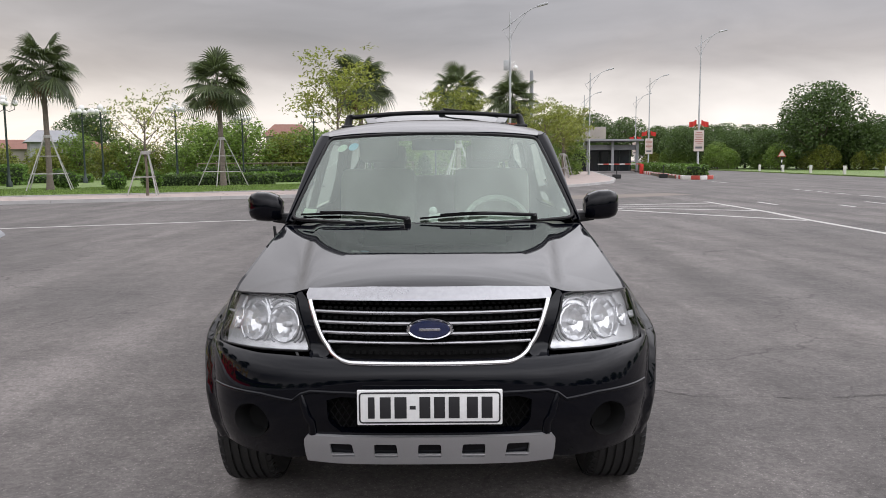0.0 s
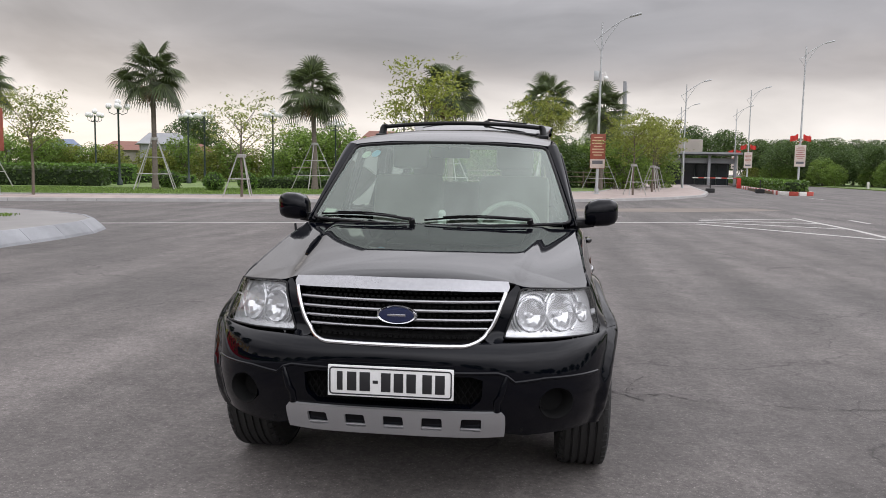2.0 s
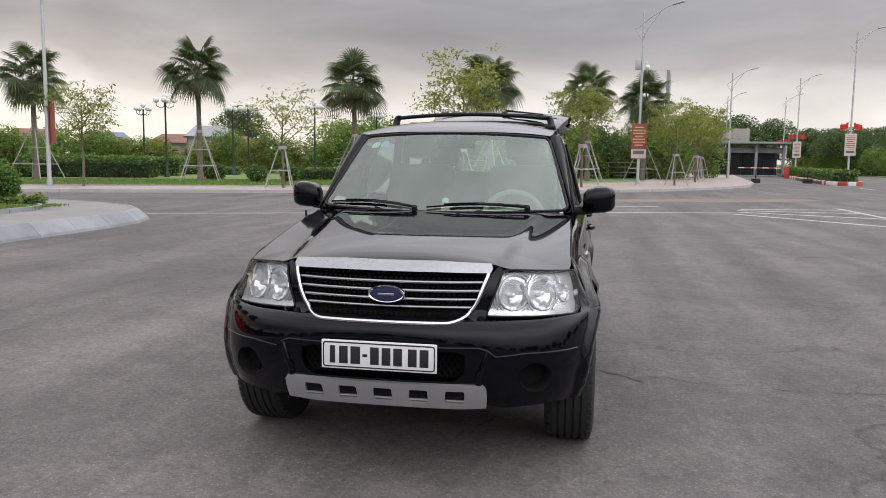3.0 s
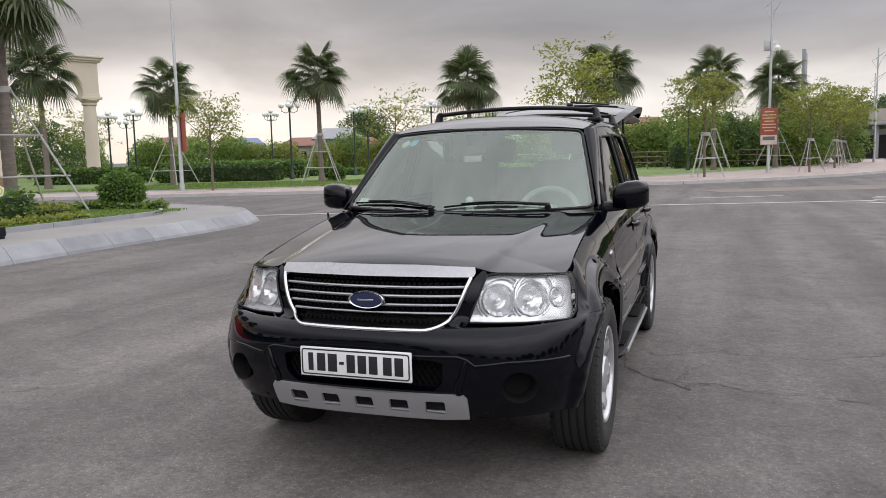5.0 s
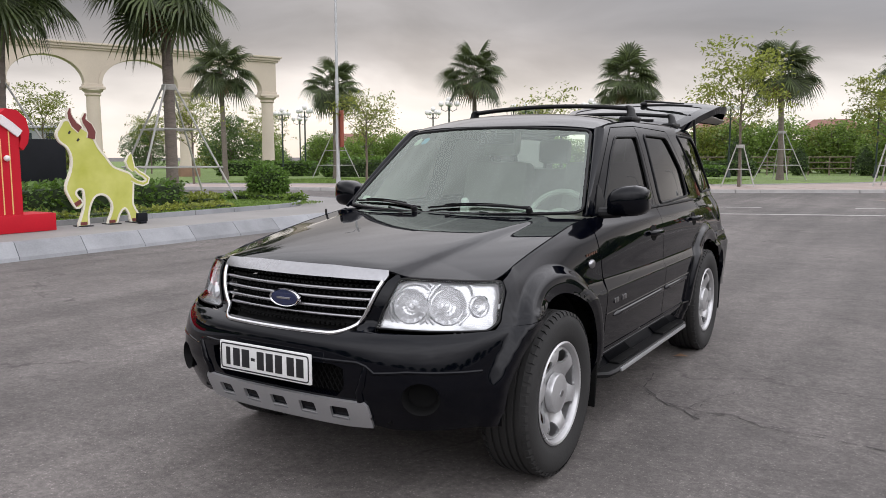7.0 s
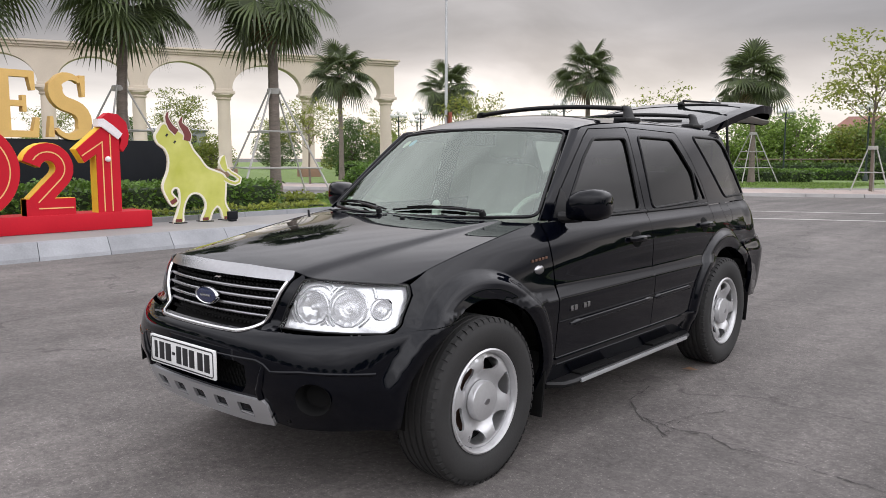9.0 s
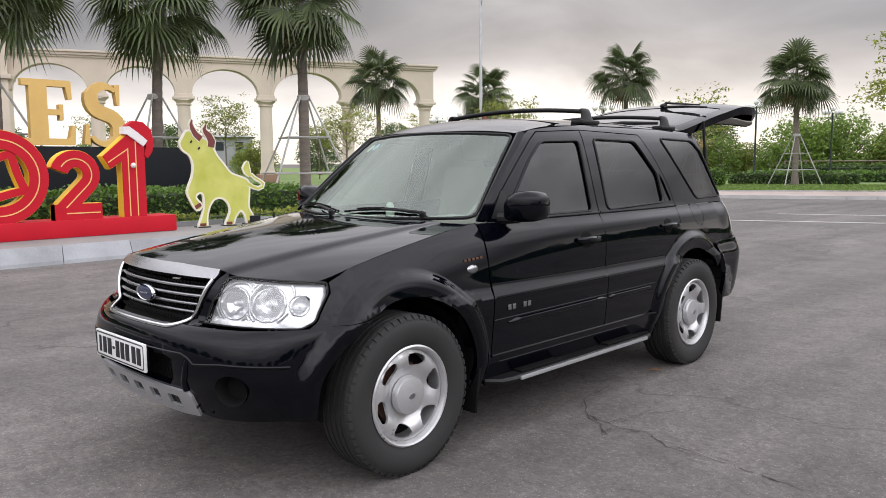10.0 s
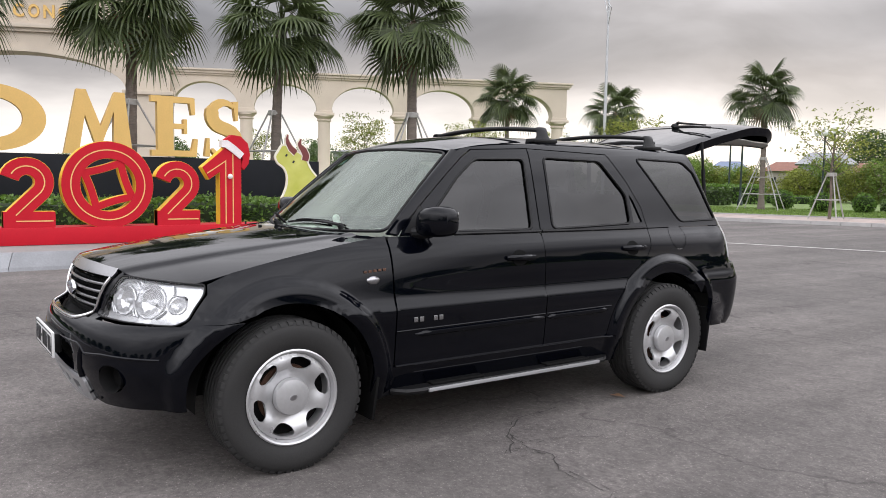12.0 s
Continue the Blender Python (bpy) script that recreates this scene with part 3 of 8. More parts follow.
sheet("sand_patch", [(1.5, 23.6), (6.0, 25.0), (10.0, 27.6), (9.4, 29.2), (5.0, 27.4), (0.8, 25.0)], 0.003, ROAD_SAND, "thin brown dust drifted on the asphalt", "dust")

def road_crack(pts, w, seed):
    """A thin ragged crack in the asphalt, broken into short pieces along its way."""
    rng = random.Random(seed)
    bm = bmesh.new()
    P = resample_line(pts, 0.035)
    for strand in range(2):
        prev = None
        for i, p in enumerate(P):
            q = p + Vector((rng.uniform(-1, 1), rng.uniform(-1, 1), 0)) * (0.010 + 0.03 * strand)
            d = (P[min(i + 1, len(P) - 1)] - P[max(i - 1, 0)]).normalized()
            n = Vector((-d.y, d.x, 0)) * w * rng.uniform(0.15, 1.0) / 2
            cur = [bm.verts.new(q + n), bm.verts.new(q - n)]
            if prev and rng.random() > 0.18 + 0.45 * strand:
                bm.faces.new((prev[0], prev[1], cur[1], cur[0]))
            prev = cur
    return tagged(part("road_crack", bm, CRACK_DIRT, smooth=False), label="thin ragged crack in the worn asphalt", category="crack", kind="structure", group="cracks")


def resample_line(pts, step):
    out = []
    for a, b in zip(pts, pts[1:]):
        a, b = Vector((*a, 0.0035)), Vector((*b, 0.0035))
        n = max(1, int((b - a).length / step))
        out += [a.lerp(b, i / n) for i in range(n)]
    return out


CRACK_DIRT = material("crack_dirt", (0.046, 0.042, 0.040), 0.95, vary=0.3, scale=8, fine=80, fvary=0.2)
road_crack([(0.76, 1.75), (0.80, 1.42), (0.98, 1.19), (1.10, 1.12), (1.24, 0.98)], 0.012, 1)
road_crack([(0.98, 1.19), (1.22, 1.14), (1.34, 1.17), (1.52, 1.05), (1.81, 1.06), (2.17, 1.0), (2.6, 1.06), (3.2, 0.92)], 0.008, 2)
road_crack([(1.10, 1.12), (1.18, 1.40), (1.30, 1.62)], 0.006, 3)

# the park side: paved footway with a kerb, then lawn
FOOT = [(-60, 5.0), (-40, 13.2), (-20, 21.4), (-11, 25.1), (-4, 28.0), (0.0, 30.2), (4.0, 33.8), (7.6, 38.6), (10.3, 44.0), (12.2, 52.0), (18.0, 92.0), (26, 130)]
LAWN = [(-60, 9.0), (-40, 17.6), (-20, 25.6), (-11, 29.4), (-5, 33.0), (-1.0, 38.0), (2.0, 43.5), (4.5, 47.5), (6.0, 55.0), (9.5, 92), (14, 130)]
sheet("footway", FOOT + [(14, 130), (9.5, 92), (6.0, 55.0), (4.5, 47.5), (2.0, 43.5), (-1, 38), (-5, 33), (-11, 29.4), (-20, 25.6), (-40, 17.6), (-60, 9)], 0.11, PAVING,
      "pinkish paved footway along the park", "pavement", thick=0.11)
sheet("lawn", LAWN + [(14, 200), (-200, 200), (-200, 9)], 0.13, GRASS, "green lawn with clipped beds", "lawn", thick=0.13)


def kerb_run(pts, h, w, mat, label, name="kerb", seg=1.0):
    bm = bmesh.new()
    for a, b in zip(pts, pts[1:]):
        a, b = Vector((*a, 0)), Vector((*b, 0))
        n = max(1, round((b - a).length / seg))
        yaw = math.degrees(math.atan2((b - a).y, (b - a).x))
        for i in range(n):
            c = a.lerp(b, (i + 0.5) / n)
            L = (b - a).length / n - 0.012
            vs = [bm.verts.new(pose(c.x, c.y, 0, 0, 0, yaw) @ Vector(p)) for p in
                  ((-L / 2, -w / 2, 0), (L / 2, -w / 2, 0), (L / 2, -w / 2 + 0.03, h), (-L / 2, -w / 2 + 0.03, h), (-L / 2, w / 2, 0), (L / 2, w / 2, 0), (L / 2, w / 2, h), (-L / 2, w / 2, h))]
            for q in ((0, 1, 2, 3), (3, 2, 6, 7), (4, 7, 6, 5), (0, 3, 7, 4), (1, 5, 6, 2)):
                bm.faces.new([vs[k] for k in q])
    return tagged(part(name, bm, mat, smooth=False), label=label, category="kerb", kind="structure")


kerb_run(FOOT, 0.125, 0.22, KERB_GREY, "low concrete kerb of the footway")
kerb_run(LAWN, 0.16, 0.12, KERB_GREY, "thin concrete edging of the lawn")

# paving courses of the footway: rows of slabs, some worn
def paving_rows():
    me_cache = {}
    root = bpy.data.objects["footway"]
    k = 0
    for a, b in zip(FOOT[2:6], FOOT[3:7]):
        a, b = Vector((*a, 0)), Vector((*b, 0))
        d = (b - a).normalized()
        nrm = Vector((-d.y, d.x, 0))
        yaw = math.degrees(math.atan2(d.y, d.x))
        n = int((b - a).length / 1.0)
        for i in range(n):
            for j in range(3):
                if k >= 280:
                    return
                c = a + d * (i + 0.5) * (b - a).length / n + nrm * (0.8 + 1.05 * j)
                if "slab" not in me_cache:
                    bm = bmesh.new()
                    box(bm, (0, 0, 0), (0.985, 1.03, 0.03), bev=0.006)
                    o = part("paving_slab", bm, PAVING, root, smooth=False)
                    me_cache["slab"] = o.data
                else:
                    o = new("paving_slab", me_cache["slab"])
                    o.parent = root
                o.matrix_world = pose(c.x, c.y, 0.104 + 0.003 * random.random(), 0, 0, yaw)
                k += 1


paving_rows()

# ---- the traffic island with the sign ----
ISLE = [(-8.0, -14.0), (-8.0, 9.6), (-8.12, 10.7), (-8.5, 11.8), (-9.3, 12.8), (-10.6, 13.7), (-12.4, 14.4), (-14.5, 14.9), (-20, 14.0), (-26, 10.5), (-30, 4.0), (-30, -14.0)]


def inset(poly, d):
    """Moves each corner of a counterclockwise outline inwards by d."""
    out = []
    n = len(poly)
    for i in range(n):
        a, p, b = Vector(poly[i - 1]), Vector(poly[i]), Vector(poly[(i + 1) % n])
        n0, n1 = Vector((-(p - a).y, (p - a).x)).normalized(), Vector((-(b - p).y, (b - p).x)).normalized()
        m = (n0 + n1).normalized()
        out.append(tuple(p + m * d / max(m.dot(n1), 0.4)))
    return out


island = empty("traffic_island", label="raised traffic island with grey stone kerb and lawn", category="traffic island", kind="structure")
TOP = 0.235
sheet("island_paving", inset(ISLE, 0.3), TOP, PAVING_GREY, "grey paved strip on top of the island", "paving", thick=TOP, parent=island)
INNER = inset(ISLE, 2.1)
sheet("island_lawn", INNER, TOP + 0.05, GRASS, "lawn in the middle of the island", "lawn", thick=0.05, parent=island)


def island_kerb():
    """Long bluish stone blocks with a sloping face, laid end to end round the island."""
    P = [Vector((*p, 0)) for p in ISLE[:10]]
    Q = [Vector((*p, 0)) for p in inset(ISLE, 0.30)[:10]]
    for i in range(len(P) - 1):
        n = max(1, round((P[i + 1] - P[i]).length / 0.98))
        for k in range(n):
            g = 0.004 / max((P[i + 1] - P[i]).length / n, 0.1)
            f0, f1 = k / n + g / n, (k + 1) / n - g / n
            bm = bmesh.new()
            ring = []
            for f in (f0, f1):
                o, q = P[i].lerp(P[i + 1], f), Q[i].lerp(Q[i + 1], f)
                pts = [o, o.lerp(q, 0.08) + Vector((0, 0, 0.05)), o.lerp(q, 0.66) + Vector((0, 0, TOP - 0.02)), o.lerp(q, 0.76) + Vector((0, 0, TOP + 0.004)),
                       q.lerp(o, -0.02) + Vector((0, 0, TOP + 0.006)), q.lerp(o, -0.02)]
                ring.append([bm.verts.new(p) for p in pts])
            for j in range(5):
                bm.faces.new((ring[0][j], ring[1][j], ring[1][j + 1], ring[0][j + 1]))
            bm.faces.new(ring[0][::-1])
            bm.faces.new(ring[1])
            part("kerb_stone", bm, KERB_STONE, island, smooth=False)


island_kerb()
kerb_run(INNER[:10], TOP + 0.09, 0.1, KERB_STONE, "thin stone edging of the island lawn", "lawn_edging", 1.0)

# planted median of the main road, with red and white kerb stones
median = empty("road_median", label="planted road median with red and white kerb", category="median", kind="structure")
MED = [(16.9, 51.3), (17.7, 50.3), (19.0, 51.6), (20.6, 62.0), (29.5, 118), (28.0, 118.4), (18.0, 62)]
sheet("median_soil", MED, 0.2, SOIL, "soil bed of the median", "soil", thick=0.2, parent=median)
for a, b in zip(MED[:3] + [MED[3]], MED[1:4] + [MED[4]]):
    a, b = Vector((*a, 0)), Vector((*b, 0))
    n = max(2, round((b - a).length / 0.9))
    for i in range(min(n, 40)):
        c = a.lerp(b, (i + 0.5) / n)
        bm = bmesh.new()
        box(bm, (0, 0, 0), ((b - a).length / n - 0.02, 0.2, 0.28), bev=0.02)
        o = part("kerb_stone", bm, KERB_RED if i % 2 else KERB_WHITE, median)
        o.matrix_world = pose(c.x, c.y, 0.14, 0, 0, math.degrees(math.atan2((b - a).y, (b - a).x)))
a, b = Vector((16.9, 51.3, 0)), Vector((20.0, 74.0, 0))
for i in range(26):
    c = a.lerp(b, (i + 0.5) / 26)
    bm = bmesh.new()
    box(bm, (0, 0, 0), (0.85, 0.2, 0.28), bev=0.02)
    o = part("kerb_stone", bm, KERB_RED if i % 2 else KERB_WHITE, median)
    o.matrix_world = pose(c.x, c.y, 0.14, 0, 0, 82)
# verge on the far side of the main road
sheet("far_verge", [(30.6, 40), (400, 40), (400, 400), (60, 400), (42, 160), (35.1, 100), (31.5, 52)], 0.10, GRASS, "grass verge beyond the main road", "verge", thick=0.10)


# ---- the new year sign on the island ----
FACE = Matrix(((0, 0, 1, 0), (1, 0, 0, 0), (0, 1, 0, 0), (0, 0, 0, 1)))  # (along y, up z, out x)


def at_face(x):
    return Matrix.Translation((x, 0, 0)) @ FACE


SX = -9.4
year_sign = empty("year_sign", (SX, 0, 0), label="big red and gold 2021 sign on a red plinth", category="sign")
TO_SIGN = Matrix.Translation((-SX, 0, 0)) @ at_face(SX)


def sign_part(name, build, mat, label="", sharp=25):
    bm = bmesh.new()
    build(bm)
    return part(name, bm, mat, year_sign, label, angle=sharp)


sign_part("plinth", lambda bm: box(bm, (-0.30, 0.7, TOP + 0.14), (0.62, 6.84, 0.27), bev=0.008), SIGN_RED, "long red plinth")


def two_path(y, z, w, h):
    r = w * 0.5 - 0.13
    top = z + h - 0.13 - r
    pts = arc(y + w / 2 - 0.01, top, r, 165, -40, 14)
    return pts + [(y + 0.2, z + 0.2), (y + 0.18, z + 0.125)], [(y + 0.03, z + 0.125), (y + w, z + 0.125)]


def ring(bm, cy, cz, r, w, h0, h1, n=48):
    strip(bm, arc(cy, cz, r, 0, 360 - 360 / n, n - 1), w, h0, h1, TO_SIGN, closed=True)


def coin_path(cy, cz, s, turn):
    pts = []
    for k in range(4):
        a, b = radians(turn + 90 * k), radians(turn + 90 * k + 90)
        p, q = Vector((cy + s * math.cos(a), cz + s * math.sin(a))), Vector((cy + s * math.cos(b), cz + s * math.sin(b)))
        m = (p + q) / 2 + (Vector((cy, cz)) - (p + q) / 2) * 0.14
        for i in range(6):
            t = i / 6
            pts.append(tuple(p * (1 - t) ** 2 + m * 2 * t * (1 - t) + q * t * t))
    return pts


Z0 = TOP + 0.27
for y0, nm in ((-0.16, "digit_two"), (2.12, "digit_two")):
    top_p, low_p = two_path(y0, Z0, 0.75, 1.09)

    def slab(bm, w, a, b):
        strip(bm, top_p, w, a, b, TO_SIGN)
        strip(bm, low_p, w, a - 0.0015, b - 0.0015, TO_SIGN)
    sign_part(nm, lambda bm: slab(bm, 0.26, -0.20, 0.0), SIGN_RED, "red digit two")
    sign_part("edge", lambda bm: slab(bm, 0.275, -0.22, -0.02), SIGN_YELLOW, "yellow side of the digit")
    sign_part("inline", lambda bm: (strip(bm, [(p[0], p[1]) for p in top_p[1:-1]], 0.018, -0.01, 0.004, TO_SIGN), strip(bm, [(y0 + 0.2, Z0 + 0.11), (y0 + 0.72, Z0 + 0.11)], 0.018, -0.01, 0.0035, TO_SIGN)), SIGN_LINE, "thin gold line")
CY, CZ = 1.385, Z0 + 0.68
sign_part("digit_zero", lambda bm: ring(bm, CY, CZ, 0.565, 0.27, -0.20, 0.0), SIGN_RED, "red ring-shaped digit zero")
sign_part("edge", lambda bm: ring(bm, CY, CZ, 0.565, 0.285, -0.22, -0.02), SIGN_YELLOW, "yellow side of the ring")
sign_part("inline", lambda bm: ring(bm, CY, CZ, 0.565, 0.018, -0.01, 0.004), SIGN_LINE, "thin gold line")
sign_part("coin_square", lambda bm: strip(bm, coin_path(CY, CZ, 0.415, 62), 0.11, -0.17, -0.015, TO_SIGN, closed=True), SIGN_RED, "red coin square inside the ring")
sign_part("edge", lambda bm: strip(bm, coin_path(CY, CZ, 0.415, 62), 0.125, -0.19, -0.03, TO_SIGN, closed=True), SIGN_YELLOW)
ONE = [(3.23, Z0), (3.61, Z0), (3.61, Z0 + 1.36), (3.34, Z0 + 1.36), (2.92, Z0 + 1.00), (3.04, Z0 + 0.80), (3.23, Z0 + 0.93)]
sign_part("digit_one", lambda bm: prism(bm, ONE, -0.20, 0.0, TO_SIGN), SIGN_RED, "red digit one")
sign_part("edge", lambda bm: strip(bm, ONE, 0.016, -0.22, -0.02, TO_SIGN, closed=True), SIGN_YELLOW)
sign_part("inline", lambda bm: (strip(bm, [(3.33, Z0 + 0.02), (3.33, Z0 + 1.12), (3.0, Z0 + 0.90)], 0.018, -0.01, 0.004, TO_SIGN), strip(bm, [(3.46, Z0 + 0.02), (3.46, Z0 + 1.25)], 0.018, -0.01, 0.004, TO_SIGN)), SIGN_LINE)
hat_out = [(3.28, Z0 + 1.36), (3.33, Z0 + 1.50), (3.44, Z0 + 1.58), (3.60, Z0 + 1.56), (3.73, Z0 + 1.44), (3.77, Z0 + 1.24), (3.74, Z0 + 1.08), (3.66, Z0 + 0.97), (3.60, Z0 + 1.02), (3.64, Z0 + 1.16), (3.60, Z0 + 1.26)]
sign_part("cap", lambda bm: prism(bm, hat_out, -0.14, 0.02, TO_SIGN), SIGN_RED, "red cap shape on the digit one")
sign_part("cap_band", lambda bm: strip(bm, [(3.26, Z0 + 1.42), (3.34, Z0 + 1.42), (3.47, Z0 + 1.33), (3.62, Z0 + 1.21)], [0.12, 0.13, 0.13, 0.12], -0.13, 0.035, TO_SIGN), SIGN_WHITE, "white band of the cap")
sign_part("cap_tip", lambda bm: ball(bm, (0.03, 3.40, Z0 + 0.85), 0.045), SIGN_WHITE, "white bobble")

# cut-out board of an ox: one flat plain shape with a pale edge
def smooth_loop(pts, n=3):
    """A closed outline run smoothly through its points."""
    P = [Vector((*p, 0)) for p in pts]
    out = []
    for k in range(len(P)):
        a, b, c, d = (P[(k + q) % len(P)] for q in (-1, 0, 1, 2))
        for t in [q / n for q in range(n)]:
            v = 0.5 * (2 * b + (c - a) * t + (2 * a - 5 * b + 4 * c - d) * t * t + (3 * b - 3 * c + d - a) * t ** 3)
            out.append((v.x, v.y))
    return out


def ox_board():
    legs = [(4.655, 0.0), (4.82, 0.0), (4.83, 0.15), (4.89, 0.36), (5.00, 0.49), (5.16, 0.49), (5.27, 0.37), (5.28, 0.22), (5.19, 0.0), (5.35, 0.0), (5.41, 0.14), (5.52, 0.25), (5.60, 0.16), (5.65, 0.0), (5.80, 0.0), (5.80, 0.12), (5.70, 0.30)]
    back = [(5.71, 0.52), (5.72, 0.74), (5.66, 0.84), (5.50, 0.90), (5.33, 0.97), (5.20, 1.13), (5.07, 1.28), (4.98, 1.45), (4.86, 1.56), (4.70, 1.64), (4.56, 1.71), (4.48, 1.70), (4.42, 1.61), (4.35, 1.49), (4.40, 1.37), (4.52, 1.28)]
    chest = [(4.585, 1.12), (4.56, 0.90), (4.46, 0.66), (4.50, 0.50), (4.63, 0.30), (4.74, 0.38), (4.63, 0.52), (4.67, 0.60), (4.76, 0.58), (4.77, 0.36), (4.71, 0.16)]
    body = [(a, TOP + 0.012 + b) for a, b in smooth_loop(legs + back + chest)]
    M = at_face(-9.62)
    bm = bmesh.new()

    def band(index, pts, w, h0, h1, closed=False):
        n0 = len(bm.faces)
        strip(bm, [(a, TOP + b) for a, b in pts], w, h0, h1, M, closed=closed)
        bm.faces.ensure_lookup_table()
        for f in bm.faces[n0:]:
            f.material_index = index

    prism(bm, body, -0.03, 0.0, M)
    band(1, [(a, b - TOP) for a, b in body], 0.034, -0.034, 0.004, closed=True)
    # curled tail with its tuft, horns, eyes and hoofs
    tail = [(5.69, 0.76), (5.80, 0.70), (5.92, 0.67), (6.00, 0.70), (6.02, 0.76), (5.94, 0.82), (5.84, 0.87), (5.76, 0.94)]
    band(1, tail, [0.09, 0.085, 0.085, 0.085, 0.085, 0.08, 0.08, 0.08], -0.03, 0.003)
    band(0, tail, [0.06, 0.045, 0.035, 0.03, 0.03, 0.03, 0.03, 0.03], -0.02, 0.006)
    tuft = [(5.74, 0.90), (5.69, 0.98), (5.66, 1.06), (5.68, 1.14), (5.70, 1.19)]
    band(1, tuft, [0.07, 0.16, 0.17, 0.12, 0.03], -0.03, 0.0045)
    band(0, tuft, [0.04, 0.11, 0.12, 0.07, 0.01], -0.02, 0.0075)
    for horn, w in (([(4.76, 1.58), (4.66, 1.66), (4.60, 1.76), (4.58, 1.84), (4.60, 1.92)], (0.11, 0.10, 0.08, 0.055, 0.02)),
                    ([(4.95, 1.44), (4.97, 1.54), (4.92, 1.64), (4.85, 1.71), (4.83, 1.76), (4.87, 1.85)], (0.13, 0.13, 0.12, 0.08, 0.06, 0.02))):
        band(1, horn, [q + 0.035 for q in w], -0.03, 0.0055)
        band(2, horn, w, -0.02, 0.009)
    for y, z in ((4.57, 1.53), (4.715, 1.415)):
        band(3, [(y - 0.016, z - 0.02), (y + 0.016, z + 0.02)], 0.03, -0.005, 0.008)
    band(2, [(4.60, 0.36), (4.71, 0.42)], 0.07, -0.005, 0.007)
    for y in (4.74, 5.27, 5.725):
        band(2, [(y - 0.06, 0.05), (y + 0.06, 0.05)], 0.05, -0.005, 0.0065)
        n0 = len(bm.faces)
        box(bm, (-9.64, y, TOP + 0.01), (0.26, 0.20, 0.016))
        bm.faces.ensure_lookup_table()
        for f in bm.faces[n0:]:
            f.material_index = 3
    ob = part("cutout_figure", bm, OX_YELLOW, smooth=False)
    for mat in (OX_EDGE, OX_BROWN, RUBBER_BLACK):
        ob.data.materials.append(mat)
    return tagged(ob, label="flat yellow cut-out board standing on the island", category="cut-out board")


ox_board()
spot = empty("flood_light", (-9.3, 5.62, TOP), label="small black flood light on the island paving", category="flood light")
bm = bmesh.new()
box(bm, (0, 0, 0.11), (0.06, 0.2, 0.15), bev=0.012)
part("lamp_body", bm, SIGN_BLACK, spot)
bm = bmesh.new()
box(bm, (0, 0, 0.02), (0.1, 0.12, 0.04), bev=0.008)
part("foot", bm, SIGN_BLACK, spot)

# gold letters on a black wall, behind the hedge
HX = -14.5
wall_sign = empty("letter_sign", (HX, 0, 0), label="gold HOMES letters standing on a black wall", category="sign")
bm = bmesh.new()
box(bm, (-0.35, -1.05, 0.9), (0.6, 17.4, 1.75), bev=0.01)
part("wall", bm, SIGN_BLACK, wall_sign, "black panelled wall")


def letter(ch, y0, y1, z0, z1, parent, mat, depth=0.12, x=0.0, side=None):
    """One raised letter, fitted to its breadth and height."""
    cu = bpy.data.curves.new("letter", "FONT")
    cu.body, cu.extrude, cu.offset = ch, depth / 2, 0.028
    tmp = bpy.data.objects.new("tmp", cu)
    scene.collection.objects.link(tmp)
    me = bpy.data.meshes.new_from_object(tmp.evaluated_get(bpy.context.evaluated_depsgraph_get()))
    bpy.data.objects.remove(tmp)
    co = np.empty(len(me.vertices) * 3)
    me.vertices.foreach_get("co", co)
    co = co.reshape(-1, 3)
    lo, hi = co.min(0), co.max(0)
    out = np.empty_like(co)
    out[:, 0] = x + co[:, 2]
    out[:, 1] = y0 + (co[:, 0] - lo[0]) / (hi[0] - lo[0]) * (y1 - y0)
    out[:, 2] = z0 + (co[:, 1] - lo[1]) / (hi[1] - lo[1]) * (z1 - z0)
    me.vertices.foreach_set("co", out.reshape(-1))
    me.materials.clear()
    me.materials.append(mat)
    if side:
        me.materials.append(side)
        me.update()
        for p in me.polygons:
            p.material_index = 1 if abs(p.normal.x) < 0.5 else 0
    me.update()
    ob = new("letter", me)
    ob.parent = parent
    return ob


ZL = 1.80
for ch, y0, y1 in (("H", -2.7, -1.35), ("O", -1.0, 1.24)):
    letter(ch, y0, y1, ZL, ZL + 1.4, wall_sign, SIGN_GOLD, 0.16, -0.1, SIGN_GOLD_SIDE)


def serif_letter(strokes, outline_w=0.0):
    bm = bmesh.new()
    for pts, w in strokes:
        strip(bm, pts, w, -0.18, 0.0 - 0.0012 * len(bm.verts) / 60, FACE)
    return part("letter", bm, SIGN_GOLD, wall_sign, "gold serif letter", angle=30)


h = 1.38
bm = bmesh.new()
prism(bm, [(1.56, ZL), (1.86, ZL), (2.0, ZL + 0.85), (2.20, ZL + 0.22), (2.34, ZL + 0.22), (2.60, ZL + 0.95), (2.58, ZL), (2.99, ZL), (2.83, ZL + h), (2.62, ZL + h), (2.32, ZL + 0.62), (2.03, ZL + h + 0.02), (1.84, ZL + h + 0.02)], -0.18, 0.0, FACE)
part("letter", bm, SIGN_GOLD, wall_sign, "gold serif letter", angle=30)
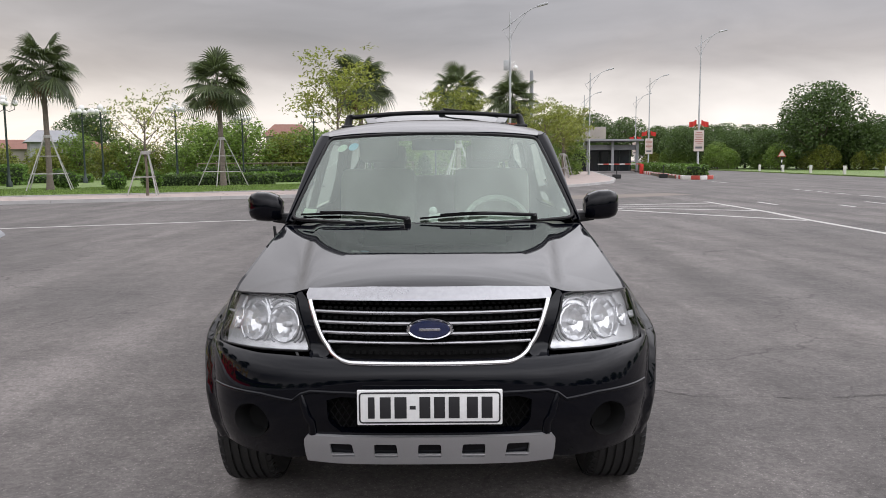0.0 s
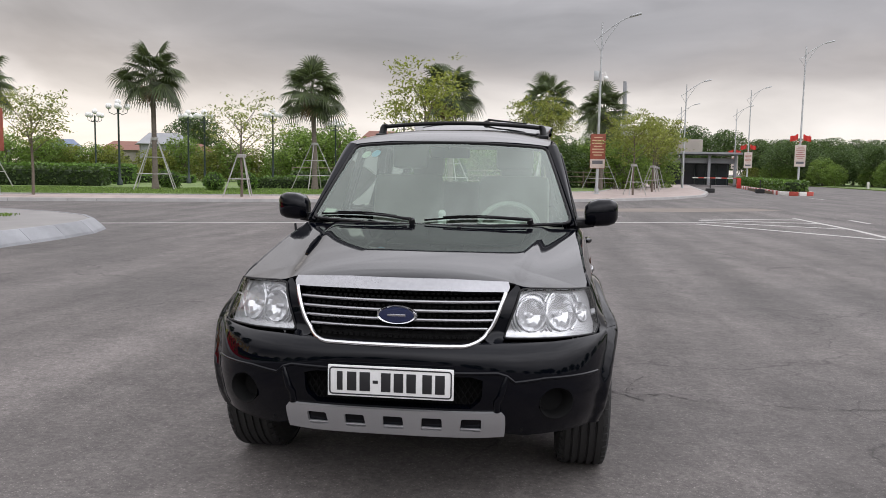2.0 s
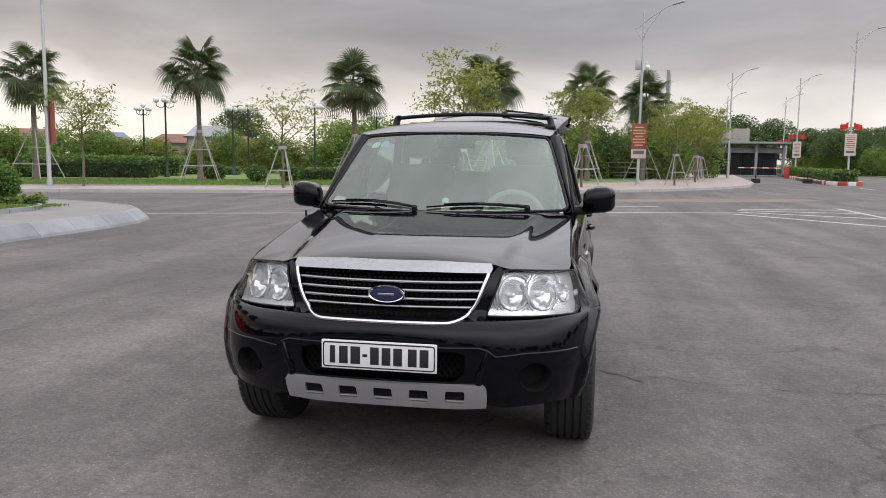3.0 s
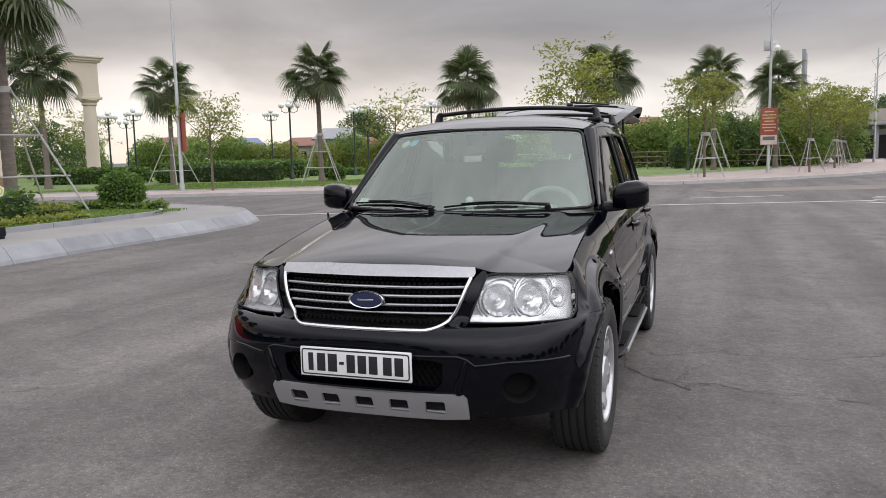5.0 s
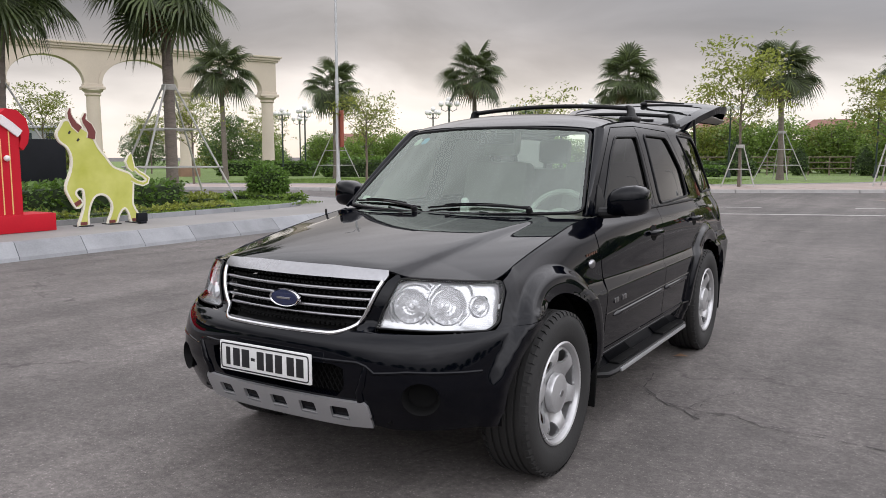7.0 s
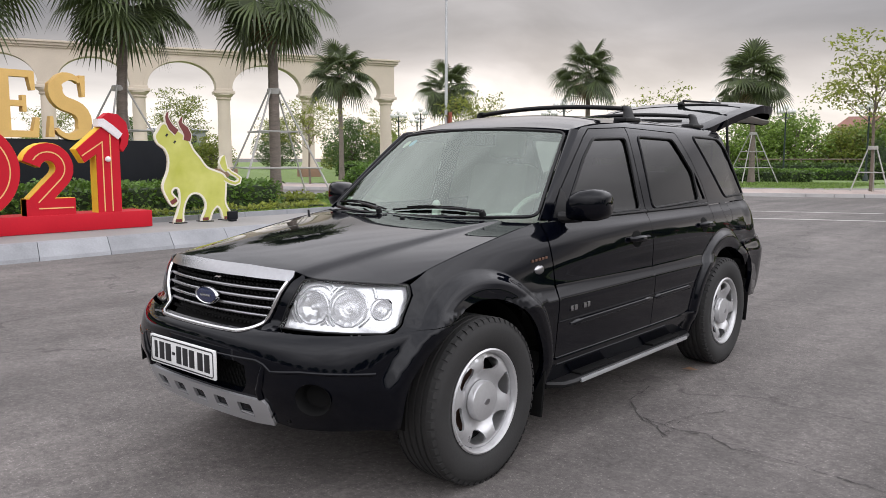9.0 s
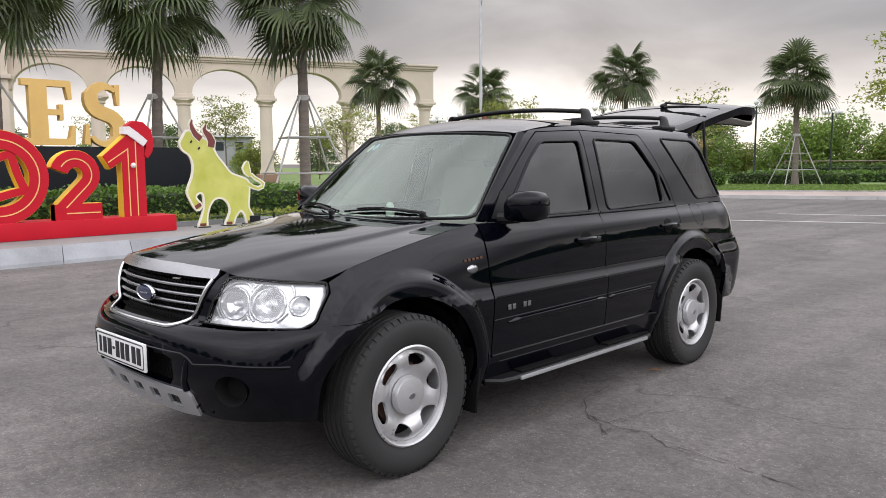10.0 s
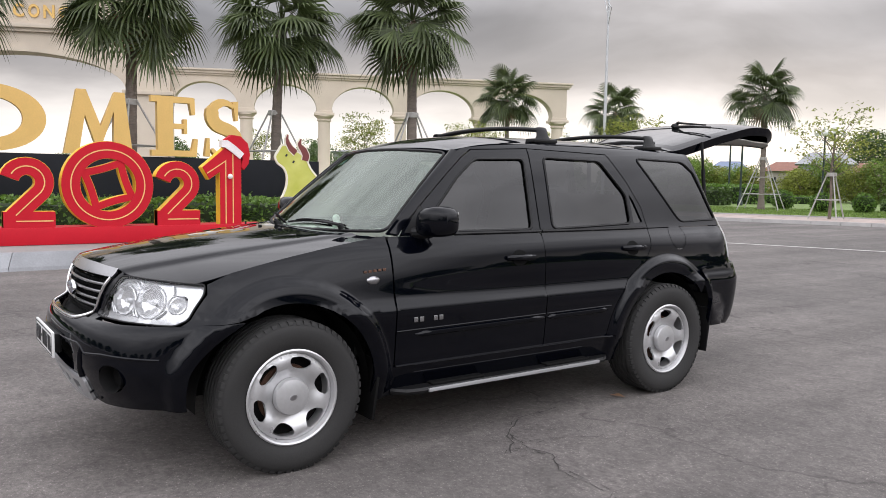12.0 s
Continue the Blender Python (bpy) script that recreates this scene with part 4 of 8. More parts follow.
serif_letter([([(3.72, ZL), (3.72, ZL + h)], 0.36), ([(3.40, ZL + h - 0.07), (4.38, ZL + h - 0.07)], 0.14), ([(3.40, ZL + 0.07), (4.42, ZL + 0.07)], 0.14), ([(3.8, ZL + 0.70), (4.20, ZL + 0.70)], 0.12),
              ([(4.33, ZL + h - 0.02), (4.37, ZL + h - 0.40)], [0.14, 0.08]), ([(4.37, ZL + 0.02), (4.43, ZL + 0.42)], [0.14, 0.08]), ([(4.18, ZL + 0.53), (4.18, ZL + 0.87)], 0.08)])
serif_letter([(arc(5.12, ZL + 1.02, 0.30, 40, 250, 12) + arc(5.10, ZL + 0.36, 0.33, 70, -150, 12), [0.08, 0.10, 0.13, 0.16] + [0.2] * 3 + [0.3] * 12 + [0.2, 0.18, 0.16, 0.13, 0.11, 0.10, 0.08]),
              ([(5.42, ZL + 0.90), (5.40, ZL + 1.36)], [0.06, 0.13]), ([(4.70, ZL + 0.02), (4.72, ZL + 0.46)], [0.13, 0.06])])


# ---- plants ----
def fan_palm(seed, height, fans=34, spread=1.0, girth=0.15):
    """A fan palm: ringed trunk, crown of pleated fan leaves whose split tips hang, a few dead ones below."""
    rng = np.random.default_rng(seed)
    root = empty("palm_tree")
    bm = bmesh.new()
    lean = rng.normal(size=2) * 0.08
    pts, rad = [], []
    n = 44
    for i in range(n + 1):
        f = i / n
        pts.append((lean[0] * f * f, lean[1] * f * f, (height - 0.15) * f))
        rad.append(girth * (1.08 - 0.26 * f + 0.45 * max(0, 1 - f * 9)) * (1 + 0.05 * (i % 2)) * (1.0 if f < 0.88 else 1 + 3.0 * (f - 0.88)))
    tube(bm, pts, rad, 12)
    part("trunk", bm, PALM_BARK, root, "ringed grey-brown palm trunk", angle=60)
    top = np.array([lean[0], lean[1], height])
    down = np.array([0, 0, -1.0])

    def fan_set(name, count, lo, hi, mat, size, label):
        V, F = [], []
        for k in range(count):
            f = (k + 0.5) / count
            az = k * 2.39996 + rng.normal() * 0.34
            el = radians(lo + (hi - lo) * f ** 0.85 + rng.normal() * 11)
            out = np.array([math.cos(az), math.sin(az), 0.0])
            d = out * math.cos(el) + np.array([0, 0, math.sin(el)])
            side = np.array([-math.sin(az), math.cos(az), 0.0])
            L = (0.60 + 0.50 * rng.random()) * size
            base = top + out * 0.06 + np.array([0, 0, -0.22 * f])
            bend = 0.20 * L * math.cos(el)
            mid, hub = base + d * L * 0.5 + down * bend * 0.3, base + d * L + down * bend
            b = len(V)
            for p, w in ((base, 0.026), (mid, 0.016), (hub, 0.012)):
                V += [p - side * w, p + side * w, p + np.array([0, 0, w])]
            for j in (0, 3):
                F += [(b + j, b + j + 1, b + j + 4, b + j + 3), (b + j + 1, b + j + 2, b + j + 5, b + j + 4), (b + j + 2, b + j, b + j + 3, b + j + 5)]
            # the blade leans further down than its stalk
            e2 = el - radians(14 + 22 * max(0.0, math.cos(el)))
            d2 = out * math.cos(e2) + np.array([0, 0, math.sin(e2)])
            roll = rng.normal() * 0.35
            up = np.cross(d2, side) * -1.0
            side2, up2 = side * math.cos(roll) + up * math.sin(roll), up * math.cos(roll) - side * math.sin(roll)
            R = (0.78 + 0.24 * rng.random()) * size
            segs = 24
            half = radians(122)
            ring = []
            for q in range(segs + 1):
                a = -half + 2 * half * q / segs
                dr = d2 * math.cos(a) + side2 * math.sin(a)
                r = R * (0.36 + 0.06 * math.cos(a))
                cup = up2 * (0.10 * R * (1 - math.cos(a)) * 0.5)
                ring.append((hub + dr * r + cup + down * 0.05 * R * abs(math.sin(a)), dr, a))
            hang = 0.30 + 0.34 * max(0.0, math.cos(el))
            for q in range(segs):
                p0, p1 = ring[q][0], ring[q + 1][0]
                a = (ring[q][2] + ring[q + 1][2]) / 2
                dr = (ring[q][1] + ring[q + 1][1]) / 2
                pm = (p0 + p1) / 2 + up2 * 0.028
                rl = R * (0.80 + 0.20 * math.cos(a * 0.7)) * rng.uniform(0.88, 1.1)
                k1 = pm + dr * rl * 0.34 + down * rl * 0.06 * hang
                tip = pm + dr * rl * 0.62 + down * rl * (0.42 * hang + 0.10 * rng.random())
                w = (p1 - p0) * 0.40
                b = len(V)
                V += [hub, p0, pm, p1, k1 - w, k1 + w, tip]
                F += [(b, b + 1, b + 2), (b, b + 2, b + 3), (b + 1, b + 4, b + 2), (b + 2, b + 5, b + 3), (b + 2, b + 4, b + 5), (b + 4, b + 6, b + 5)]
        mesh_part(name, [tuple(v) for v in V], F, mat, root, label)

    fan_set("crown", fans, 84, -34, PALM_LEAF, spread, "crown of dark green fan leaves")
    fan_set("dead_fronds", 4, -52, -74, PALM_DEAD, spread * 0.72, "brown withered fronds")
    return root


def put(src, used, x, y, z=0.0, rz=0.0, s=1.0, **tags):
    """Stands the first or a further copy of a thing at a place."""
    m = pose(x, y, z, 0, 0, rz)
    if src.name in used:
        ob = copy_thing(src, m)
    else:
        used.add(src.name)
        ob = src
        ob.matrix_world = m
    ob.scale = (s, s, s)
    return tagged(ob, **tags)


used = set()
PALMS = [fan_palm(3, 5.1, 40, 1.06, 0.125), fan_palm(8, 5.4, 36, 1.06, 0.12), fan_palm(21, 5.0, 37, 1.06, 0.125), fan_palm(34, 5.6, 44, 1.10, 0.142), fan_palm(55, 5.5, 42, 1.10, 0.138)]
PALM_AT = [(0, -26.4, 31.6, 0.13, 1.02), (1, -18.6, 33.8, 0.13, 1.06), (2, -11.8, 38.9, 0.13, 1.10), (0, -4.55, 42.2, 0.13, 1.15), (1, 1.15, 48.6, 0.13, 1.10), (2, 5.0, 52.8, 0.13, 1.14),
           (3, -14.2, 10.3, TOP, 0.98), (4, -16.4, 7.2, TOP, 0.98), (3, -16.0, 3.3, TOP, 0.98), (4, -16.2, -0.8, TOP, 1.0), (1, -31.2, 27.8, 0.11, 1.13)]
for k, (v, x, y, z, s) in enumerate(PALM_AT):
    put(PALMS[v], used, x, y, z, 67 * k, s, label="tall fan palm held by a timber frame" if k < 10 else "slender fan palm beside the road", category="palm tree", group="palms")


def prop(height, spread, legs=4, rungs=(0.3, 0.62)):
    """A frame of leaning poles tied round a young tree, with cross rails."""
    root = empty("tree_support", label="grey leaning poles with cross rails round a trunk", category="tree support", group="tree supports")
    tops, feet = [], []
    for k in range(legs):
        a = 2 * math.pi * (k + 0.5) / legs
        c, s = math.cos(a), math.sin(a)
        foot, top = Vector((spread * c, spread * s, 0)), Vector((0.14 * c, 0.14 * s, height))
        feet.append(foot)
        tops.append(top)
        bm = bmesh.new()
        rod(bm, foot, top, 0.028, 0.024, 8)
        part("pole", bm, POLE_WOOD, root)
    for f in rungs:
        for k in range(legs):
            bm = bmesh.new()
            a, b = feet[k].lerp(tops[k], f), feet[(k + 1) % legs].lerp(tops[(k + 1) % legs], f)
            rod(bm, a + (a - b) * 0.06, b + (b - a) * 0.06, 0.019, None, 6)
            part("rail", bm, POLE_WOOD, root)
    bm = bmesh.new()
    lathe(bm, [(0.17, height - 0.14), (0.18, height - 0.1), (0.18, height - 0.02), (0.16, height)], 12)
    part("tie", bm, POLE_WOOD, root)
    return root


PROPS = [prop(2.6, 1.35), prop(2.95, 1.75), prop(1.75, 0.75, 3, (0.42,))]
for k, (v, x, y, z, s) in enumerate(PALM_AT[:10]):
    put(PROPS[1 if k > 5 else 0], used, x, y, z, 23 * k + (20 if k > 5 else 0), 1.0)


def young_tree(seed, height, leaves=900, size=0.17, sparse=1.0, mat=LEAF_LIGHT):
    """A slim street tree with forking limbs and loose tufts of big leaves."""
    rng = np.random.default_rng(seed)
    root = empty("young_tree")
    bm = bmesh.new()
    tips = []
    h0 = height * 0.45
    tube(bm, [(0, 0, 0), (0.02, 0.01, h0 * 0.5), (-0.02, 0.03, h0), (0.03, 0, height * 0.75)], [0.06, 0.05, 0.045, 0.015], 8)
    for k in range(11):
        z = h0 * (0.85 + 0.75 * k / 11)
        az = k * 2.4 + rng.normal() * 0.3
        L = height * (0.42 - 0.018 * k) * sparse * rng.uniform(0.75, 1.15)
        d = np.array([math.cos(az), math.sin(az), 0.55 + 0.05 * k])
        pts = [np.array([0, 0, z]) + d * L * f * 0.8 + np.array([0, 0, 0.12 * L * f * f]) for f in (0, 0.4, 0.75, 1)]
        tube(bm, [tuple(p) for p in pts], [0.022, 0.016, 0.01, 0.004], 5)
        tips += [pts[1], pts[2], pts[2], pts[3], pts[3], pts[3]]
    tips += [np.array([0.03, 0, height * 0.8]), np.array([0, 0.05, height * 0.92])]
    part("trunk", bm, BARK, root, "thin bare grey trunk with forking limbs", angle=60)
    per = max(4, leaves // len(tips))
    P = []
    for t in tips:
        # flat sprays of leaves round each limb's end
        for _ in range(3):
            c = t + rng.normal(size=3) * np.array([0.26, 0.26, 0.17]) * height / 4.2
            P.append(c + rng.normal(size=(per // 3, 3)) * np.array([0.15, 0.15, 0.05]) * height / 4.2)
    leaf_cloud("crown", np.concatenate(P), size, mat, root, rng, 0.7, 0.5, label="loose light green leaves")
    return root


YOUNG = [young_tree(5, 4.3, 2300, 0.14), young_tree(12, 4.0, 1300, 0.14, 1.1), young_tree(31, 5.4, 3000, 0.165), young_tree(44, 4.6, 3600, 0.145, 1.0)]
YOUNG_AT = [(0, -19.2, 25.0, 0.11, 1.0), (1, -11.5, 27.2, 0.11, 1.0), (2, -4.5, 31.2, 0.11, 1.12), (3, 0.8, 35.3, 0.11, 1.1), (3, 5.9, 41.2, 0.11, 1.0), (0, -27.5, 22.4, 0.11, 1.0),
            (3, 8.2, 50.0, 0.11, 1.15), (2, 9.3, 56.5, 0.11, 1.0), (3, 10.6, 64.0, 0.11, 1.1), (3, 11.6, 72.0, 0.11, 1.1), (2, -44, 44.0, 0.13, 1.0), (0, -48, 36, 0.13, 1.1), (2, -52, 30, 0.13, 1.2), (0, -56, 22, 0.13, 1.2)]
for k, (v, x, y, z, s) in enumerate(YOUNG_AT):
    put(YOUNG[v], used, x, y, z, 41 * k, s, label="young street tree with thin light green leaves", category="tree", group="street trees")
    if k < 9 and k not in (0, 5):
        put(PROPS[2], used, x, y, z, 17 * k, 1.0 if k != 3 else 1.2)


def broad_tree(seed, height, width, leaves, size, mat, clumps=9, base=0.2):
    """A leafy tree: trunk, limbs and a crown of overlapping lumps with gaps."""
    rng = np.random.default_rng(seed)
    root = empty("broadleaf_tree")
    bm = bmesh.new()
    tube(bm, [(0, 0, 0), (0.05, 0, height * 0.25), (0, 0.1, height * 0.5)], [0.05 * height * 0.5, 0.035 * height * 0.5, 0.02 * height * 0.5], 8)
    P, D = [], []
    for k in range(clumps):
        az, f = k * 2.4, (k + 0.5) / clumps
        z = height * (base + 0.1 + (0.86 - base - 0.1) * f)
        rad = width * 0.5 * math.sin(math.pi * (0.25 + 0.68 * f)) * rng.uniform(0.5, 0.8)
        c = np.array([rad * math.cos(az), rad * math.sin(az), z])
        r = width * rng.uniform(0.17, 0.27)
        tube(bm, [(0, 0, height * 0.25), tuple(c * [0.5, 0.5, 0.7]), tuple(c)], [0.02 * height * 0.4, 0.05, 0.02], 5)
        p = blob_points(rng, c, (r, r, r * 0.75), leaves // clumps)
        P.append(p)
        D.append((p - c) / r)
    part("trunk", bm, BARK, root, "brown trunk with limbs", angle=60)
    leaf_cloud("crown", np.concatenate(P), size, mat, root, rng, 0.4, 0.6, np.concatenate(D) * 0.5, label="dense uneven green crown")
    return root


BROAD = [broad_tree(2, 8.0, 8.0, 11000, 0.26, LEAF_DARK, 22), broad_tree(9, 6.0, 6.5, 7500, 0.23, LEAF_DARK, 18, 0.05), broad_tree(17, 4.0, 4.6, 5600, 0.19, LEAF_MID, 17, 0.02), broad_tree(23, 3.2, 4.2, 5000, 0.18, LEAF_LIGHT, 15, 0.0)]
spots = []
rs = random.Random(4)
for k in range(34):  # belt of shrubs behind the park fence
    f = k / 33
    spots.append((rs.choice((2, 3)), -46 + 56 * f + rs.uniform(-0.8, 0.8), 52 + 14 * f + rs.uniform(-1.5, 2.5), rs.uniform(0.70, 0.92) + 0.28 * (f > 0.48)))
for k in range(16):
    f = k / 15
    spots.append((rs.choice((1, 2)), -75 + 85 * f + rs.uniform(-2, 2), 68 + 8 * f + rs.uniform(-3, 3), rs.uniform(0.34, 0.5)))
for k in range(14):  # beyond the arcade
    f = k / 13
    spots.append((rs.choice((1, 2, 3)), -95 + 45 * f + rs.uniform(-3, 3), 30 + 30 * f + rs.uniform(-4, 4) - 16 * (k % 2), rs.uniform(0.7, 1.1)))
spots += [(0, -50.0, 108.0, 1.15), (1, 2.0, 58.0, 0.7), (2, 4.5, 60.0, 1.0), (1, 6.0, 62.0, 0.85), (2, 0.5, 56.5, 1.0), (2, 7.2, 58.5, 1.0), (1, 8.0, 70, 0.9)]
for k in range(48):  # wood across the main road
    f = (k // 2) / 23
    spots.append((rs.choice((0, 0, 1)), 31 + 46 * f + 4 * (k % 2) + rs.uniform(-2.5, 2.5), 114 - 56 * f + 5 * (k % 2) + rs.uniform(-3, 3), rs.uniform(0.75, 1.15) if k % 2 else rs.uniform(0.55, 0.8)))
for k in range(22):
    f = k / 21
    spots.append((rs.choice((2, 3)), 30 + 40 * f + rs.uniform(-1, 1), 108 - 54 * f + rs.uniform(-1, 1), rs.uniform(0.6, 0.9)))
spots += [(0, 45, 90, 1.32), (0, 50, 86, 0.8), (0, 28.5, 118, 1.0), (0, 24, 122, 1.1), (0, 21, 116, 0.9), (0, 36, 108, 0.8), (0, 33, 104, 0.75)]
for k in range(26):  # fills the wood below its crowns
    f = k / 25
    spots.append((1, 33 + 32 * f + rs.uniform(-1.5, 1.5), 108 - 42 * f + rs.uniform(-1.5, 1.5), rs.uniform(0.6, 0.9)))
for k in range(30):  # unseen trees added round the car's other sides, to close the ground and darken reflections
    a = radians(-165 + 195 * k / 29)
    spots.append((rs.choice((0, 1, 1)), 58 * math.cos(a) + rs.uniform(-2, 2), 58 * math.sin(a) + rs.uniform(-2, 2), rs.uniform(0.85, 1.15)))
for k, (v, x, y, s) in enumerate(spots):
    put(BROAD[v], used, x, y, 0.1 if y > 26 else 0.0, 77 * k, s, label="dense green tree in the belt of planting or the added unseen ring", category="tree", group="background trees")


def hedge(x0, y0, x1, y1, width, height, z=0.13, density=260, mat=LEAF_HEDGE, size=0.1, label="clipped green hedge on the park lawn"):
    """A clipped hedge from one end to the other: core coloured as inner shade, under a skin of small leaves."""
    a, b = Vector((x0, y0, 0)), Vector((x1, y1, 0))
    L = (b - a).length
    root = empty("hedge", (*((a + b) / 2).xy, z), math.degrees(math.atan2((b - a).y, (b - a).x)), label=label, category="hedge", group="hedges")
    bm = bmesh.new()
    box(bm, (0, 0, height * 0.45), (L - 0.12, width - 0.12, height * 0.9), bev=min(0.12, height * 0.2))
    part("core", bm, HEDGE_SHADE, root)
    rng = np.random.default_rng(int(abs(x0 * 31 + y0 * 17)) + 3)
    n = int(density * (L * width + 2 * (L + width) * height))
    n = min(n, 26000)
    u = rng.random((n, 3))
    side = rng.random(n)
    tot = L * width + 2 * L * height + 2 * width * height
    P = np.stack([(u[:, 0] - 0.5) * L, (u[:, 1] - 0.5) * width, u[:, 2] * height], 1)
    top = side < L * width / tot
    fb = (~top) & (side < (L * width + 2 * L * height) / tot)
    ends = ~(top | fb)
    P[top, 2] = height
    P[fb, 1] = np.sign(P[fb, 1]) * width / 2
    P[ends, 0] = np.sign(P[ends, 0]) * L / 2
    lump = np.array([noise.noise((p[0] * 1.3, p[1] * 1.3, p[2] * 2 + x0)) for p in P])
    out = np.stack([P[:, 0] / L, P[:, 1] / width, (P[:, 2] - height * 0.5) / height], 1) * 1.2
    P += rng.normal(size=P.shape) * 0.035 + np.array([0, 0, 1.0]) * (lump * 0.10)[:, None] * (P[:, 2] > height * 0.6)[:, None]
    leaf_cloud("leaves", P, size, mat, root, rng, 0.3, 0.6, out)
    return root


def bush(x, y, z, r, squash=0.9, cone=0.0, mat=LEAF_HEDGE, n=2600, size=0.08, label="round clipped green bush"):
    root = empty("bush", (x, y, z), label=label, category="bush", group="clipped bushes")
    rng = np.random.default_rng(int(abs(x * 13 + y * 7)))
    d = rng.normal(size=(n, 3))
    d /= np.linalg.norm(d, axis=1)[:, None]
    P = d * r * (0.95 + 0.07 * rng.normal(size=(n, 1)))
    P[:, 2] *= squash
    h = r * squash
    if cone:
        k = np.clip((P[:, 2] + h) / (2 * h), 0, 1)
        P[:, :2] *= (1 - cone * k)[:, None]
    P[:, 2] += h
    # solid ball whose dark colour stands for the shade inside the bush
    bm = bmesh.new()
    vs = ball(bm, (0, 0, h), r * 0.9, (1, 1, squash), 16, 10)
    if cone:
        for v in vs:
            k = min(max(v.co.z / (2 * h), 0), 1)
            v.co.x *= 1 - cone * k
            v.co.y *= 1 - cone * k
    part("core", bm, HEDGE_SHADE, root)
    leaf_cloud("leaves", P, size, mat, root, rng, 0.2, 0.6, d)
    return root


# island planting
hedge(-12.1, -9.0, -12.1, 8.3, 1.5, 0.62, TOP, 330, label="low leafy hedge behind the red sign")
bush(-12.25, 11.7, TOP + 0.03, 0.53, 0.88, n=4200, size=0.075)
hedge(-12.9, 8.6, -16.5, 8.3, 1.2, 0.55, TOP, 330)
hedge(-11.6, 9.0, -12.6, 9.6, 0.8, 0.22, TOP, 420, LEAF_LIGHT, 0.09, "low pale green ground cover")
hedge(-10.8, 3.0, -10.9, 9.0, 0.6, 0.12, TOP, 420, LEAF_LIGHT, 0.09, "low pale green ground cover")
hedge(-10.9, 11.4, -13.4, 11.2, 0.5, 0.2, TOP, 400, LEAF_MID, 0.12, "tufts of low green plants")
# park beds
hedge(-30.5, 36.5, -24.2, 38.9, 2.4, 0.95, density=90, size=0.2, mat=LEAF_DARK)
hedge(-34.0, 40.5, -25.4, 44.4, 2.8, 1.15, density=90, size=0.2)
hedge(-28.0, 47.0, -23.5, 49.2, 1.0, 0.5, density=120, size=0.16)
hedge(-38.5, 34.6, -32.5, 36.6, 2.4, 0.9, density=90, size=0.2)
hedge(-16.5, 44.0, -8.5, 47.5, 1.2, 0.6, density=110, size=0.18)
hedge(-15.8, 47.5, -7.5, 51.0, 1.8, 0.9, density=90, size=0.2, mat=LEAF_DARK)
hedge(-15.5, 39.5, -9.8, 42.2, 1.0, 0.55, density=120, size=0.18, mat=LEAF_DARK)
for x, y, r in ((-15.6, 34.0, 0.5), (-14.4, 35.5, 0.5), (-20.4, 38.5, 0.55), (-29.8, 35.0, 0.5), (-19.0, 36.5, 0.5)):
    bush(x, y, 0.13, r, n=700, size=0.14)
for x, y, r in ((-8.6, 51.5, 1.0), (-1.3, 54.5, 0.75), (2.9, 57.0, 0.75), (-5.0, 53.0, 0.75)):
    bush(x, y, 0.13, r, 1.25, 0.55, LEAF_DARK, 900, 0.16, "dark green cone-shaped clipped bush")
hedge(18.2, 52.4, 26.6, 104.0, 1.5, 0.75, 0.2, 60, LEAF_HEDGE, 0.24, "hedge planted along the road median")


def grass_tufts(name, n, area, z, size):
    rng = np.random.default_rng(5)
    x0, y0, x1, y1, skew = area
    P = np.stack([rng.uniform(x0, x1, n), rng.uniform(y0, y1, n), np.full(n, z)], 1)
    P[:, 1] += skew * (P[:, 0] - x0)
    up = np.tile([0, 0, 1.4], (n, 1))
    ob = leaf_cloud(name, P, size, BLADE, None, rng, 0.1, 0.25, up)
    return tagged(ob, label="short blades of lawn grass", category="grass", kind="stuff")


grass_tufts("grass", 34000, (-13.5, -8.0, -10.15, 11.4, 0.0), TOP + 0.07, 0.08)
grass_tufts("grass", 26000, (-28.0, 22.8, -6.0, 33.0, 0.42), 0.15, 0.12)


